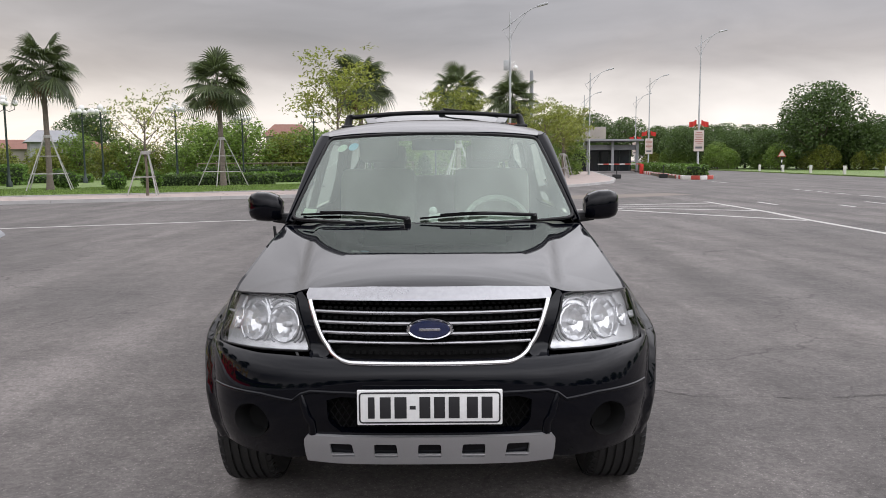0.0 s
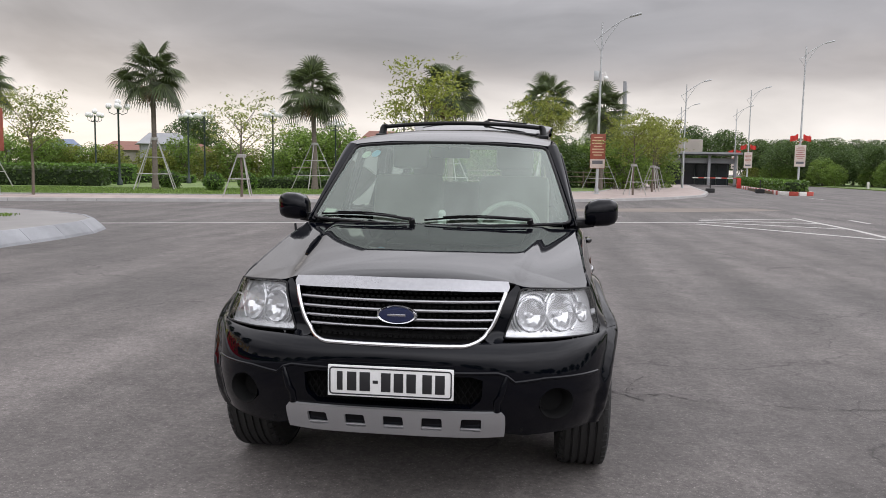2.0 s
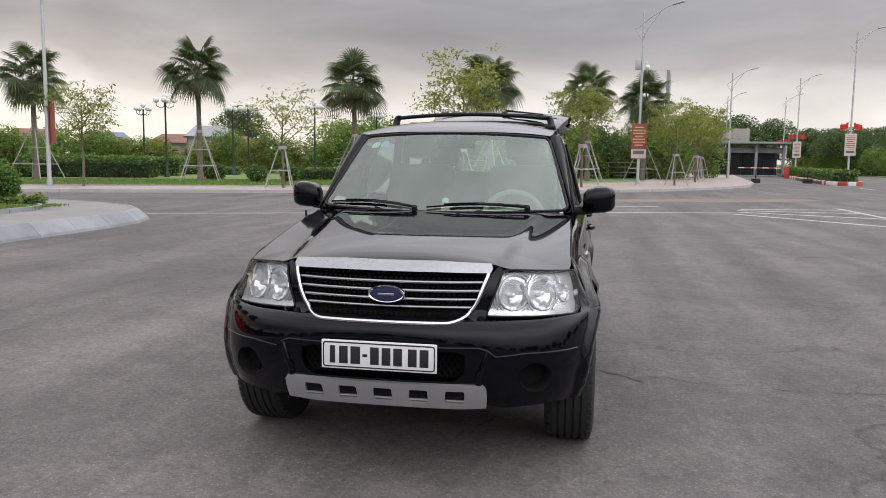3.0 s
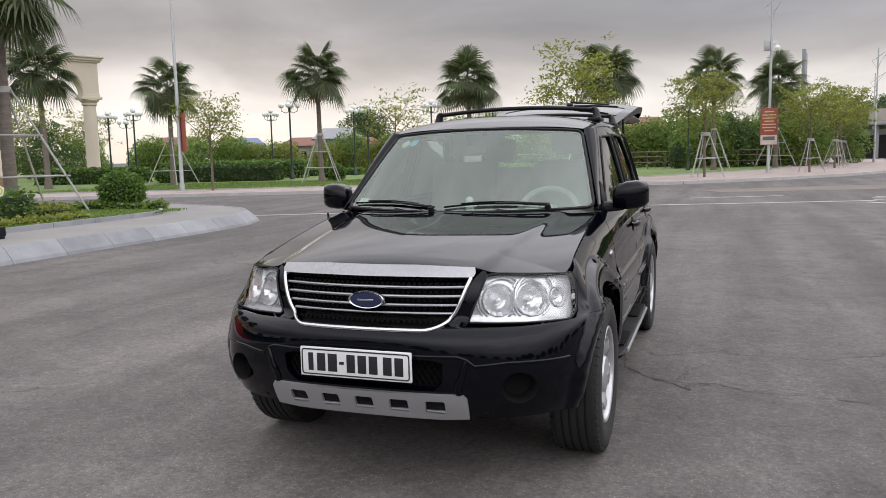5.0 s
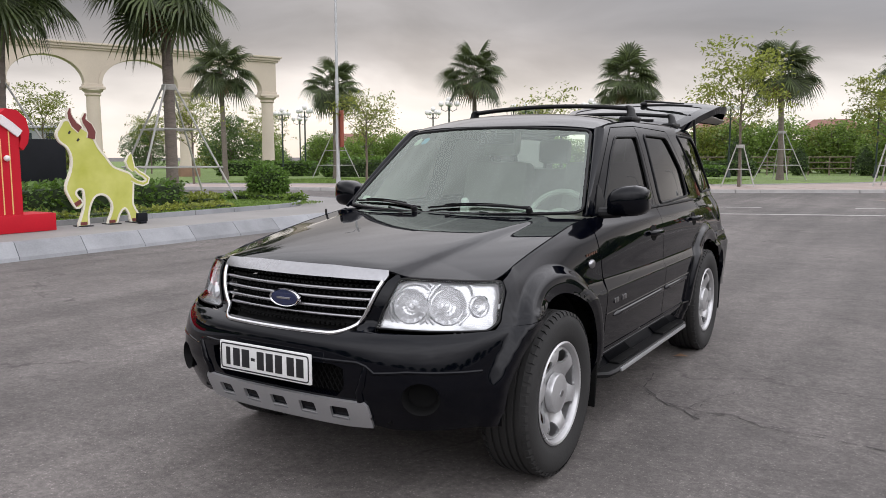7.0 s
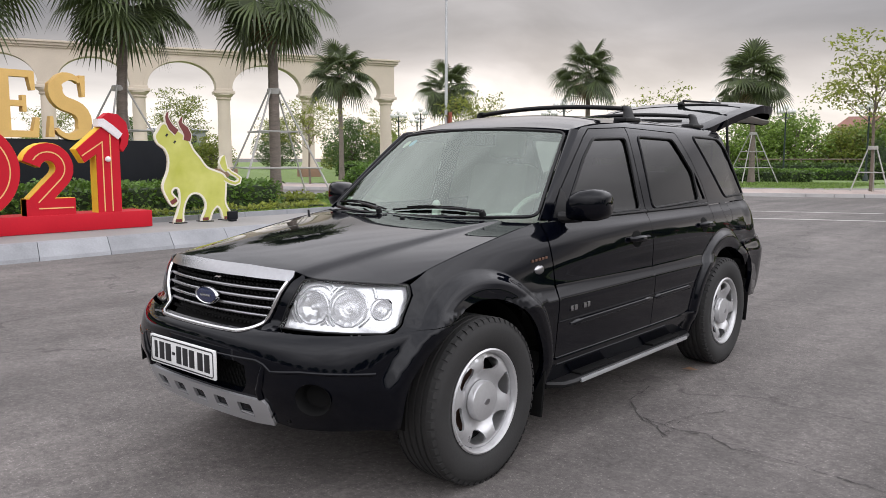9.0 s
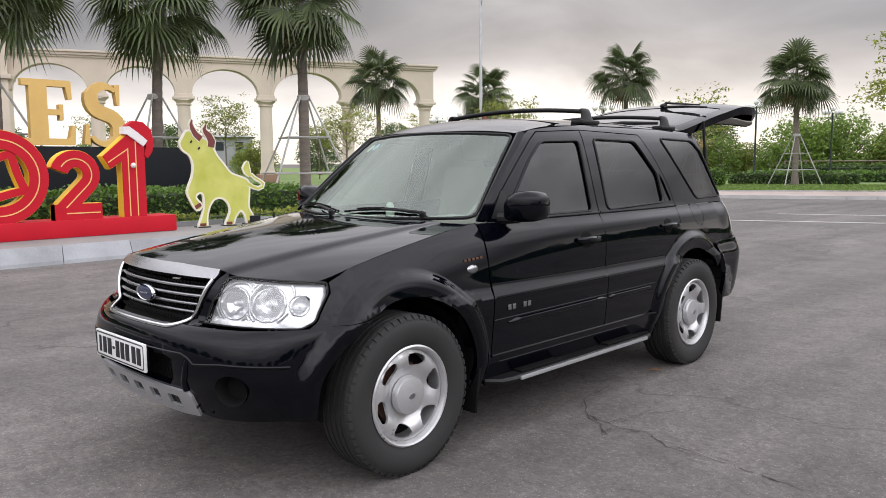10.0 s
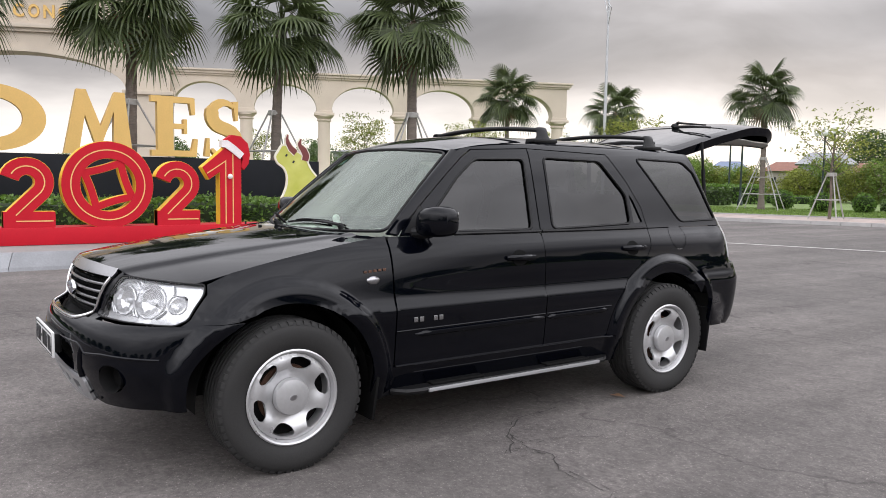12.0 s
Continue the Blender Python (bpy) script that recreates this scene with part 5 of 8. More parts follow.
# ---- arcade, lamps, houses ----
def arcade():
    """A cream arcade: round columns on plinths, moulded capitals, arches with spandrels and a cornice, and a tall portal at its end."""
    root = empty("arcade", (-36.6, 36.9, 0.0), math.degrees(math.atan2(-0.914, -0.405)), label="cream stucco arcade with round arches and columns", category="arcade")
    B = 5.32
    spring, top = 5.78, 7.75
    cols = [0.1, 5.69, 11.2, 16.3, 21.3, 26.3]
    for x in cols[:5]:
        bm = bmesh.new()
        box(bm, (x, 0, 0.35), (1.3, 1.3, 0.7), bev=0.04)
        part("plinth", bm, STUCCO_BASE, root, "brown tiled plinth")
        bm = bmesh.new()
        lathe(bm, [(0.52, 0.7), (0.52, 0.85), (0.46, 0.95), (0.46, 1.0), (0.42, 1.1), (0.39, 5.05)], 24, Matrix.Translation((x, 0, 0)))
        part("column", bm, STUCCO, root)
        bm = bmesh.new()
        lathe(bm, [(0.39, 5.05), (0.47, 5.10), (0.47, 5.18), (0.43, 5.21), (0.50, 5.29), (0.60, 5.37), (0.60, 5.44)], 24, Matrix.Translation((x, 0, 0)))
        box(bm, (x, 0, 5.53), (1.30, 1.1, 0.18), bev=0.03)
        box(bm, (x, 0, 5.70), (1.08, 0.92, 0.165), bev=0.02)
        part("capital", bm, STUCCO, root, "moulded capital")
    for ca, cb in zip(cols, cols[1:]):
        x0, x1 = ca + 0.5, cb - 0.5
        r = (x1 - x0) / 2
        xm = (x0 + x1) / 2
        ry = 1.57
        out = [(ca, spring), (x0, spring)] + arc(xm, spring, r, 180, 0, 24, ry)[1:-1] + [(x1, spring), (cb, spring), (cb, top), (ca, top)]
        bm = bmesh.new()
        prism(bm, out, -0.38, 0.38, pose(0, 0, 0, 90, 0, 0))
        part("arch", bm, STUCCO, root, angle=20)
        bm = bmesh.new()
        strip(bm, arc(xm, spring, r + 0.12, 180, 0, 24, ry + 0.12), 0.22, -0.43, 0.43, pose(0, 0, 0, 90, 0, 0))
        part("arch_moulding", bm, STUCCO, root, angle=20)
    bm = bmesh.new()
    box(bm, (-0.16, 0, (spring + top) / 2), (0.52, 0.756, top - spring))
    part("end_pier", bm, STUCCO, root)
    for z, d, hh in ((top + 0.06, 0.95, 0.12), (top + 0.20, 1.15, 0.16), (top + 0.34, 1.35, 0.12)):
        bm = bmesh.new()
        box(bm, (2.5 * B - 0.5, 0, z), (5 * B + d - 0.8, d, hh), bev=0.015)
        part("cornice", bm, STUCCO, root)
    # tall portal
    xa, xb = 5 * B - 0.6, 5 * B + 16.8
    for xc in (xa + 1.2, xb - 1.2):
        bm = bmesh.new()
        box(bm, (xc, 0, 3.2), (2.6, 1.8, 6.4), bev=0.03)
        box(bm, (xc, 0, 0.4), (2.9, 2.1, 0.8), bev=0.03)
        part("pier", bm, STUCCO, root)
        for dx in (-0.55, 0.55):
            bm = bmesh.new()
            strip(bm, [(xc + dx - 0.35, 1.6), (xc + dx + 0.35, 1.6), (xc + dx + 0.35, 5.0), (xc + dx - 0.35, 5.0)], 0.1, 0.9, 0.95, pose(0, 0, 0, 90, 0, 0), closed=True)
            part("panel_moulding", bm, STUCCO, root)
        bm = bmesh.new()
        box(bm, (xc, 0, 6.45), (3.0, 2.2, 0.25), bev=0.03)
        part("pier_cornice", bm, STUCCO, root)
    out = [(xa - 0.1, 6.57), (xa + 2.5, 6.57)] + arc((xa + xb) / 2, 6.57, (xb - xa) / 2 - 2.5, 180, 0, 30, 2.1)[1:-1] + [(xb - 2.5, 6.57), (xb + 0.1, 6.57), (xb + 0.1, 9.85), (xa - 0.1, 9.85)]
    bm = bmesh.new()
    prism(bm, out, -0.8, 0.8, pose(0, 0, 0, 90, 0, 0))
    part("portal_arch", bm, STUCCO, root, angle=20)
    bm = bmesh.new()
    strip(bm, arc((xa + xb) / 2, 6.57, (xb - xa) / 2 - 2.35, 180, 0, 30, 2.25), 0.3, -0.9, 0.9, pose(0, 0, 0, 90, 0, 0))
    part("arch_moulding", bm, STUCCO, root, angle=20)
    for z, d in ((9.95, 2.0), (10.17, 2.4), (12.5, 2.2)):
        bm = bmesh.new()
        box(bm, ((xa + xb) / 2, 0, z), (xb - xa + d - 1.4, d, 0.25), bev=0.02)
        part("cornice", bm, STUCCO, root)
    bm = bmesh.new()
    box(bm, ((xa + xb) / 2, 0, 11.35), (xb - xa - 1.5, 1.3, 2.1))
    part("attic", bm, STUCCO, root, "attic block that carries gold letters")
    for k, ch in enumerate("CONG"):
        # letters read from the road side
        o = letter(ch, 0.0, 0.62, 0.0, 0.78, root, SIGN_GOLD, 0.08)
        o.matrix_parent_inverse = Matrix()
        o.matrix_basis = pose(34.85 - 0.85 * k, 0.70, 10.72, 0, 0, 90)
    return root


arcade()


def street_lamp(height, banner=None, flags=False, box_on=False):
    """A tapered steel lamp pole with a swept double arm and one lamp head, some with a banner."""
    root = empty("street_lamp")
    bm = bmesh.new()
    lathe(bm, [(0.0, 0.0), (0.2, 0.0), (0.2, 0.03), (0.12, 0.05), (0.11, 0.3), (0.085, 0.4), (0.045, height - 0.35)], 12)
    part("pole", bm, STEEL, root, "grey steel pole")
    bm = bmesh.new()
    tube(bm, [(-0.45, 0, height - 1.32), (-0.2, 0, height - 1.2), (0, 0, height - 1.02), (0.6, 0, height - 0.56), (1.2, 0, height - 0.2), (1.55, 0, height - 0.07)], [0.02, 0.026, 0.03, 0.03, 0.028, 0.026], 8)
    tube(bm, [(0, 0, height - 2.1), (0.1, 0, height - 1.6), (0.42, 0, height - 1.05), (0.9, 0, height - 0.42)], 0.02, 7)
    tube(bm, [(-0.45, 0, height - 1.32), (-0.25, 0, height - 1.6), (0, 0, height - 2.0)], 0.015, 6)
    part("arm", bm, STEEL, root)
    bm = bmesh.new()
    box(bm, (0, 0, 0), (0.66, 0.24, 0.11), bev=0.04, m=pose(1.80, 0, height + 0.0, 0, -14, 0))
    part("lamp_head", bm, STEEL, root, "flat grey lamp head")
    if box_on:
        bm = bmesh.new()
        box(bm, (-0.22, 0, height - 3.3), (0.3, 0.25, 0.55), bev=0.02)
        part("control_box", bm, STEEL, root, "grey control box on the pole")
        bm = bmesh.new()
        tube(bm, [(0, 0, height - 3.2), (0.25, 0, height - 3.1), (0.3, 0, height - 3.3)], 0.03, 6)
        ball(bm, (0.3, 0, height - 3.45), 0.14)
        part("camera_dome", bm, GLOBE, root, "white dome camera")
    if banner:
        mat, z, w, hh, dx = banner
        bm = bmesh.new()
        box(bm, (dx, -0.1, z), (w, 0.03, hh), bev=0.004)
        pn = part("banner", bm, mat, root, "lamp-post banner panel")
        for i in range(7):
            bm = bmesh.new()
            box(bm, (dx, -0.122, z + hh * (0.40 - 0.085 * i)), (w * (0.78 if i % 3 else 0.55), 0.006, hh * 0.028))
            part("print_bar", bm, BAR_PALE if mat is BANNER_RED else BANNER_RED, pn)
        bm = bmesh.new()
        box(bm, (dx, -0.121, z - hh * 0.36), (w * 0.96, 0.006, hh * 0.26))
        part("print_panel", bm, BANNER_PALE, pn, "pale picture panel")
        bm = bmesh.new()
        box(bm, (dx, -0.125, z - hh * 0.32), (w * 0.7, 0.004, hh * 0.1))
        part("print_bar", bm, BAR_DARK, pn)
        for s in (-0.47, 0.47):
            bm = bmesh.new()
            rod(bm, (dx - w / 2, -0.1, z + hh * s), (max(0.06, dx + w / 2), -0.1, z + hh * s), 0.015)
            part("bracket", bm, STEEL, root)
    if flags:
        for s in (-1, 1):
            bm = bmesh.new()
            rod(bm, (0, 0, 3.75), (0.75 * s, 0, 4.45), 0.012)
            g = [[bm.verts.new((s * (0.2 + 0.62 * i / 6), 0.05 * math.sin(i * 1.6), 4.42 - 0.42 * j / 3 - 0.1 * i / 6 + 0.08 * (i < 2))) for j in range(4)] for i in range(7)]
            for i in range(6):
                for j in range(3):
                    bm.faces.new((g[i][j], g[i + 1][j], g[i + 1][j + 1], g[i][j + 1]))
            part("flag", bm, FLAG_RED, root, "red cloth flag")
    return root


def lamp_at(x, y, rz, height, label, **kw):
    o = street_lamp(height, **kw)
    o.matrix_world = pose(x, y, 0.1, 0, 0, rz)
    return tagged(o, label=label, category="street lamp", group="street lamps")


lamp_at(3.95, 42.0, -8, 10.0, "tall steel street lamp with a red banner", banner=(BANNER_RED, 2.45, 0.85, 1.95, 0.0), box_on=True)
lamp_at(-20.0, 24.0, 150, 10.0, "tall steel street lamp with a faded red banner", banner=(BANNER_RED, 2.5, 0.6, 1.6, -0.16))
lamp_at(13.2, 67.0, 5, 9.3, "tall steel street lamp beside the footway")
lamp_at(17.2, 92.0, 5, 9.4, "tall steel street lamp beside the footway")
lamp_at(21.0, 61.0, 5, 11.6, "tall steel street lamp with red flags and banner", banner=(BANNER_PALE, 2.8, 0.85, 1.7, 0.0), flags=True)
lamp_at(23.1, 84.5, 5, 10.6, "tall steel street lamp with red flags and banner", banner=(BANNER_PALE, 2.8, 0.85, 1.7, 0.0), flags=True)
lamp_at(26.4, 104.0, 5, 10.2, "tall steel street lamp with red flags and banner", banner=(BANNER_PALE, 2.8, 0.85, 1.7, 0.0), flags=True)


def globe_lamp(height):
    root = empty("globe_lamp")
    bm = bmesh.new()
    lathe(bm, [(0.0, 0), (0.16, 0), (0.15, 0.25), (0.09, 0.35), (0.06, 0.9), (0.05, height - 0.2), (0.07, height - 0.1), (0.0, height)], 12)
    part("post", bm, POST_GREEN, root, "dark green cast post")
    for k in range(4):
        a = math.pi / 2 * k + 0.4
        c, s = math.cos(a), math.sin(a)
        bm = bmesh.new()
        tube(bm, [(0, 0, height - 0.35), (0.22 * c, 0.22 * s, height - 0.48), (0.48 * c, 0.48 * s, height - 0.36), (0.5 * c, 0.5 * s, height - 0.18)], 0.02, 6)
        arm = part("arm", bm, POST_GREEN, root)
        bm = bmesh.new()
        ball(bm, (0.5 * c, 0.5 * s, height - 0.02), 0.17)
        part("globe", bm, GLOBE, arm, "white globe")
    bm = bmesh.new()
    ball(bm, (0, 0, height + 0.22), 0.18)
    part("globe", bm, GLOBE, root, "white globe")
    return root


gl = globe_lamp(4.5)
for k, (x, y, s) in enumerate(((-23.8, 39.7, 1.02), (-29.0, 46.0, 1.0), (-23.2, 47.6, 1.02), (-15.7, 43.2, 0.98), (-12.6, 46.5, 0.9), (-8.0, 46.0, 0.92), (-33.6, 35.0, 0.9), (-33.0, 36.5, 0.95), (-19.8, 42.5, 0.95), (-0.4, 49.0, 0.88), (-37.5, 41.0, 0.9))):
    put(gl, used, x, y, 0.13, 37 * k, s, label="park lamp with five white globes", category="park lamp", group="park lamps")


def house(x, y, rz, w, d, h, roof_h, wall, roof, label):
    root = empty("house", (x, y, 0), rz, label=label, category="house", group="far houses")
    bm = bmesh.new()
    box(bm, (0, 0, h / 2), (w, d, h))
    part("wall", bm, wall, root, smooth=False)
    bm = bmesh.new()
    o = 0.5
    v = [bm.verts.new(p) for p in ((-w / 2 - o, -d / 2 - o, h), (w / 2 + o, -d / 2 - o, h), (w / 2 + o, d / 2 + o, h), (-w / 2 - o, d / 2 + o, h), (-w / 2 + w * 0.18, 0, h + roof_h), (w / 2 - w * 0.18, 0, h + roof_h))]
    for q in ((0, 1, 5, 4), (2, 3, 4, 5), (1, 2, 5), (3, 0, 4), (3, 2, 1, 0)):
        bm.faces.new([v[i] for i in q])
    part("roof", bm, roof, root, smooth=False)
    for i in range(3):
        bm = bmesh.new()
        box(bm, (w * (-0.3 + 0.3 * i), -d / 2 - 0.02, h - 1.3), (w * 0.12, 0.1, 1.2))
        part("window", bm, DARK_GLASS, root, smooth=False)
    return root


house(-18.4, 91, 10, 5.0, 6, 4.4, 1.5, HOUSE_WALL, ROOF_TILE, "house with a red tiled hip roof")
house(-7.4, 97, 5, 6.0, 6, 4.3, 1.3, HOUSE_WALL, ROOF_TILE, "house with a low red tiled roof")
house(-48, 85, 25, 5.0, 6, 3.0, 1.1, HOUSE_WALL, ROOF_TILE, "low house with a red tiled roof")
house(-59, 89, 25, 4.0, 5, 3.1, 1.3, HOUSE_GREY, ROOF_BLUE, "small house with a blue sheet roof")
house(-47.5, 98.5, 25, 7.5, 5, 3.2, 1.1, HOUSE_WALL, ROOF_TILE, "low house with a long red tiled roof")
house(-62, 78, 40, 6.0, 6, 3.2, 1.2, HOUSE_GREY, ROOF_TILE, "grey house with a red tiled roof")
house(-100, 57, 60, 9.0, 8, 5.2, 0.4, HOUSE_GREY, HOUSE_GREY, "flat-roofed grey concrete house")
house(-104, 48, 60, 5.0, 8, 4.0, 0.4, HOUSE_GREY, HOUSE_GREY, "flat-roofed grey concrete house")
house(-41, 80, 30, 5.0, 6, 3.6, 1.3, HOUSE_GREY, HOUSE_GREY, "grey house with a grey roof")

# gate building across the end of the side road
gate = empty("gate_building", (18.0, 88, 0.1), 0, label="low dark gate building with a flat grey canopy", category="gate building")
bm = bmesh.new()
box(bm, (0, 0, 3.52), (9.4, 6, 0.22), bev=0.03)
part("canopy", bm, HOUSE_GREY, gate, "flat grey canopy")
bm = bmesh.new()
box(bm, (0.2, 0.6, 2.72), (8.6, 4.4, 0.55), bev=0.03)
part("fascia", bm, HOUSE_GREY, gate, "grey beam under the canopy")
for x in (-4.2, -1.4, 1.4, 4.2):
    bm = bmesh.new()
    box(bm, (x, -2.0, 1.7), (0.28, 0.3, 3.42), bev=0.02)
    part("pillar", bm, HOUSE_GREY, gate)
bm = bmesh.new()
box(bm, (0, 1.8, 1.22), (8.8, 0.3, 2.45))
part("wall", bm, DARK_GLASS, gate, "dark glazed wall")
for x in np.linspace(-4.2, 4.2, 8):
    bm = bmesh.new()
    box(bm, (x, 1.62, 1.22), (0.07, 0.06, 2.45))
    part("mullion", bm, POST_GREEN, gate)
bm = bmesh.new()
box(bm, (-0.4, 0.5, 4.35), (2.4, 3.2, 1.45), bev=0.03)
part("upper_room", bm, HOUSE_WALL, gate, "small pale room on the roof")
boom = empty("boom_barrier", (20.2, 76.0, 0), label="red and white boom barrier across the side road", category="barrier")
bm = bmesh.new()
box(bm, (0, 0, 0.5), (0.34, 0.34, 1.0), bev=0.03)
part("cabinet", bm, FLAG_RED, boom)
for k in range(8):
    bm = bmesh.new()
    box(bm, (-0.3 - 0.55 * k, 0, 0.98), (0.55, 0.06, 0.1))
    part("arm_band", bm, KERB_WHITE if k % 2 else KERB_RED, boom)

# advertising board seen on edge
board = empty("advertising_board", (7.5, 62.5, 0.1), 82.5, label="tall advertising board on steel posts", category="advertising board")
for x in (-1.1, 1.1):
    bm = bmesh.new()
    rod(bm, (x, 0, 0), (x, 0, 8.3), 0.15, 0.13, 12)
    part("post", bm, STEEL, board)
bm = bmesh.new()
box(bm, (0, 0, 6.9), (3.8, 0.24, 3.2), bev=0.02)
part("panel", bm, HOUSE_GREY, board, "pale grey panel")

# low bamboo fence along the shrub belt
fence = empty("fence", (0, 0, 0.13), label="low weathered bamboo fence in front of the shrubs", category="fence")
fa, fb = Vector((-17.0, 51.2, 0)), Vector((6.5, 57.5, 0))
for i in range(20):
    p = fa.lerp(fb, i / 19)
    bm = bmesh.new()
    rod(bm, p, p + Vector((0, 0, 1.25)), 0.05, 0.045, 7)
    part("post", bm, FENCE_WOOD, fence)
for z in (0.45, 0.85, 1.2):
    bm = bmesh.new()
    rod(bm, fa + Vector((0, -0.06, z)), fb + Vector((0, -0.06, z)), 0.035, None, 7)
    part("rail", bm, FENCE_WOOD, fence)

# barrier blocks at the mouth of the side road, and marker posts on the far verge
for x, y in ((13.1, 55.3), (16.9, 56.4)):
    bl = empty("barrier_foot", (x, y, 0), label="black rubber block with a striped stub post", category="barrier")
    bm = bmesh.new()
    box(bm, (0, 0, 0.16), (0.6, 0.4, 0.32), bev=0.05)
    part("base", bm, RUBBER_BLACK, bl)
    bm = bmesh.new()
    rod(bm, (0, 0, 0.3), (0, 0, 1.0), 0.035)
    part("post", bm, RUBBER_BLACK, bl)
for k in range(6):
    mk = empty("marker_post", (34.6 - 0.5 * k, 82 - 7.0 * k, 0.1), label="white painted concrete marker post", category="marker post", group="marker posts")
    bm = bmesh.new()
    box(bm, (0, 0, 0.35), (0.2, 0.2, 0.7), bev=0.02)
    part("post", bm, KERB_WHITE, mk)
ws_ = empty("warning_sign", (37.4, 83.0, 0.1), label="small triangular warning sign on a striped post", category="road sign")
for k in range(5):
    bm = bmesh.new()
    rod(bm, (0, 0, 0.3 * k), (0, 0, 0.3 * k + 0.3), 0.07, None, 10)
    part("post_band", bm, KERB_WHITE if k % 2 else RUBBER_BLACK, ws_)
for w, y, m in ((0.50, 0.0, KERB_RED), (0.36, -0.012, BANNER_PALE)):
    bm = bmesh.new()
    prism(bm, [(-w, 1.8 - w * 0.5), (w, 1.8 - w * 0.5), (0, 1.8 + w * 1.05)], -0.01 - y, 0.01 - y, pose(0, 0, 0, 90, 0, 0))
    part("sign_plate", bm, m, ws_)
leaf = empty("fallen_leaf", (0.79, 2.25, 0.004), 20, label="small dry brown leaf on the asphalt", category="leaf")
bm = bmesh.new()
g = [bm.verts.new(p) for p in ((-0.05, 0, 0.004), (0, 0.025, 0.018), (0.055, 0.004, 0.006), (0.0, -0.022, 0.012))]
bm.faces.new((g[0], g[3], g[1]))
bm.faces.new((g[1], g[3], g[2]))
part("blade", bm, PALM_DEAD, leaf)


# ---- the car ----
PAINT = material("black_car_paint", (0.0010, 0.0014, 0.0032), 0.035, vary=0.2, scale=1.5, fine=300, fvary=0.2, spec=0.25, rvary=0.015)
TRIM_BLACK = material("black_plastic", (0.006, 0.006, 0.0065), 0.5, vary=0.15, scale=5, fine=300, fvary=0.15, bump=0.15, bdist=0.001, spec=0.3)
MATT_BLACK = material("matt_black", (0.005, 0.005, 0.005), 0.75, vary=0.2, scale=5, spec=0.12)
CHROME = material("chrome", (0.66, 0.66, 0.67), 0.10, 1.0, vary=0.04, scale=6, rvary=0.03)
CHROME_SOFT = material("bright_trim", (0.36, 0.36, 0.37), 0.28, 1.0, vary=0.05, scale=6, rvary=0.04)
SILVER = material("silver_painted_plastic", (0.40, 0.40, 0.41), 0.42, 0.55, vary=0.08, scale=4, fine=400, fvary=0.08)
RIM_SILVER = material("silver_wheel_paint", (0.50, 0.50, 0.505), 0.30, 0.6, vary=0.08, scale=6, fine=60, fvary=0.05)
TYRE = material("tyre_rubber", (0.016, 0.0155, 0.015), 0.78, vary=0.25, scale=9, fine=120, fvary=0.2, bump=0.25, bdist=0.002)
RUST = material("brake_rust", (0.11, 0.055, 0.035), 0.7, 0.3, vary=0.3, scale=12)
GREY_CLOTH = material("beige_grey_seat", (0.46, 0.455, 0.40), 0.8, vary=0.12, scale=6, fine=60, fvary=0.06)
DASH = material("grey_dashboard", (0.52, 0.515, 0.47), 0.7, vary=0.1, scale=5, fine=300, fvary=0.1)
PLATE_WHITE = material("number_plate_white", (0.70, 0.70, 0.69), 0.4, vary=0.07, scale=8, fine=60, fvary=0.05)
PLATE_INK = material("number_plate_ink", (0.012, 0.012, 0.014), 0.5, vary=0.1)
BADGE_BLUE = material("badge_blue", (0.008, 0.015, 0.06), 0.25, vary=0.1, coat=1.0)
LAMP_CLEAR = glassy("lamp_lens", (0.97, 0.98, 0.98), 0.0, 1.45)
SCREEN_GLASS = glassy("windscreen_glass", (0.74, 0.95, 0.83), 0.0, 2.5, (0.78, 0.86, 0.79))
TINT_GLASS = glassy("tinted_side_glass", (0.035, 0.038, 0.04), 0.0, 1.62)
REAR_GLASS = material("dark_rear_glass", (0.008, 0.009, 0.009), 0.04, vary=0.1, rvary=0.01)
LAMP_PALE = material("pale_lamp_lens", (0.55, 0.53, 0.52), 0.12, vary=0.15, scale=20, fine=120, fvary=0.1)
LAMP_RED = material("red_lamp_lens", (0.35, 0.02, 0.02), 0.12, vary=0.15, scale=20)
REFLECTOR = material("lamp_reflector", (0.66, 0.66, 0.67), 0.22, 0.55, vary=0.06, scale=14, rvary=0.08, fine=55, bump=0.45, bdist=0.004)
LAMP_BOWL = material("mirrored_bowl", (0.80, 0.80, 0.81), 0.14, 0.65, vary=0.05, scale=30, rvary=0.05)
WHITE_TOY = material("white_figurine", (0.75, 0.74, 0.72), 0.4, vary=0.05)
STICKER = material("blue_sticker", (0.20, 0.45, 0.60), 0.5, vary=0.1)
STICKER2 = material("pale_sticker", (0.55, 0.60, 0.50), 0.5, vary=0.1)

WHEELBASE, HUB = 2.62, 0.352
Y0, FL = -0.25, 1.0     # where the side turns into the nose; length of that turn in s
Y1, RL = 3.10, 1.0      # the same at the tail


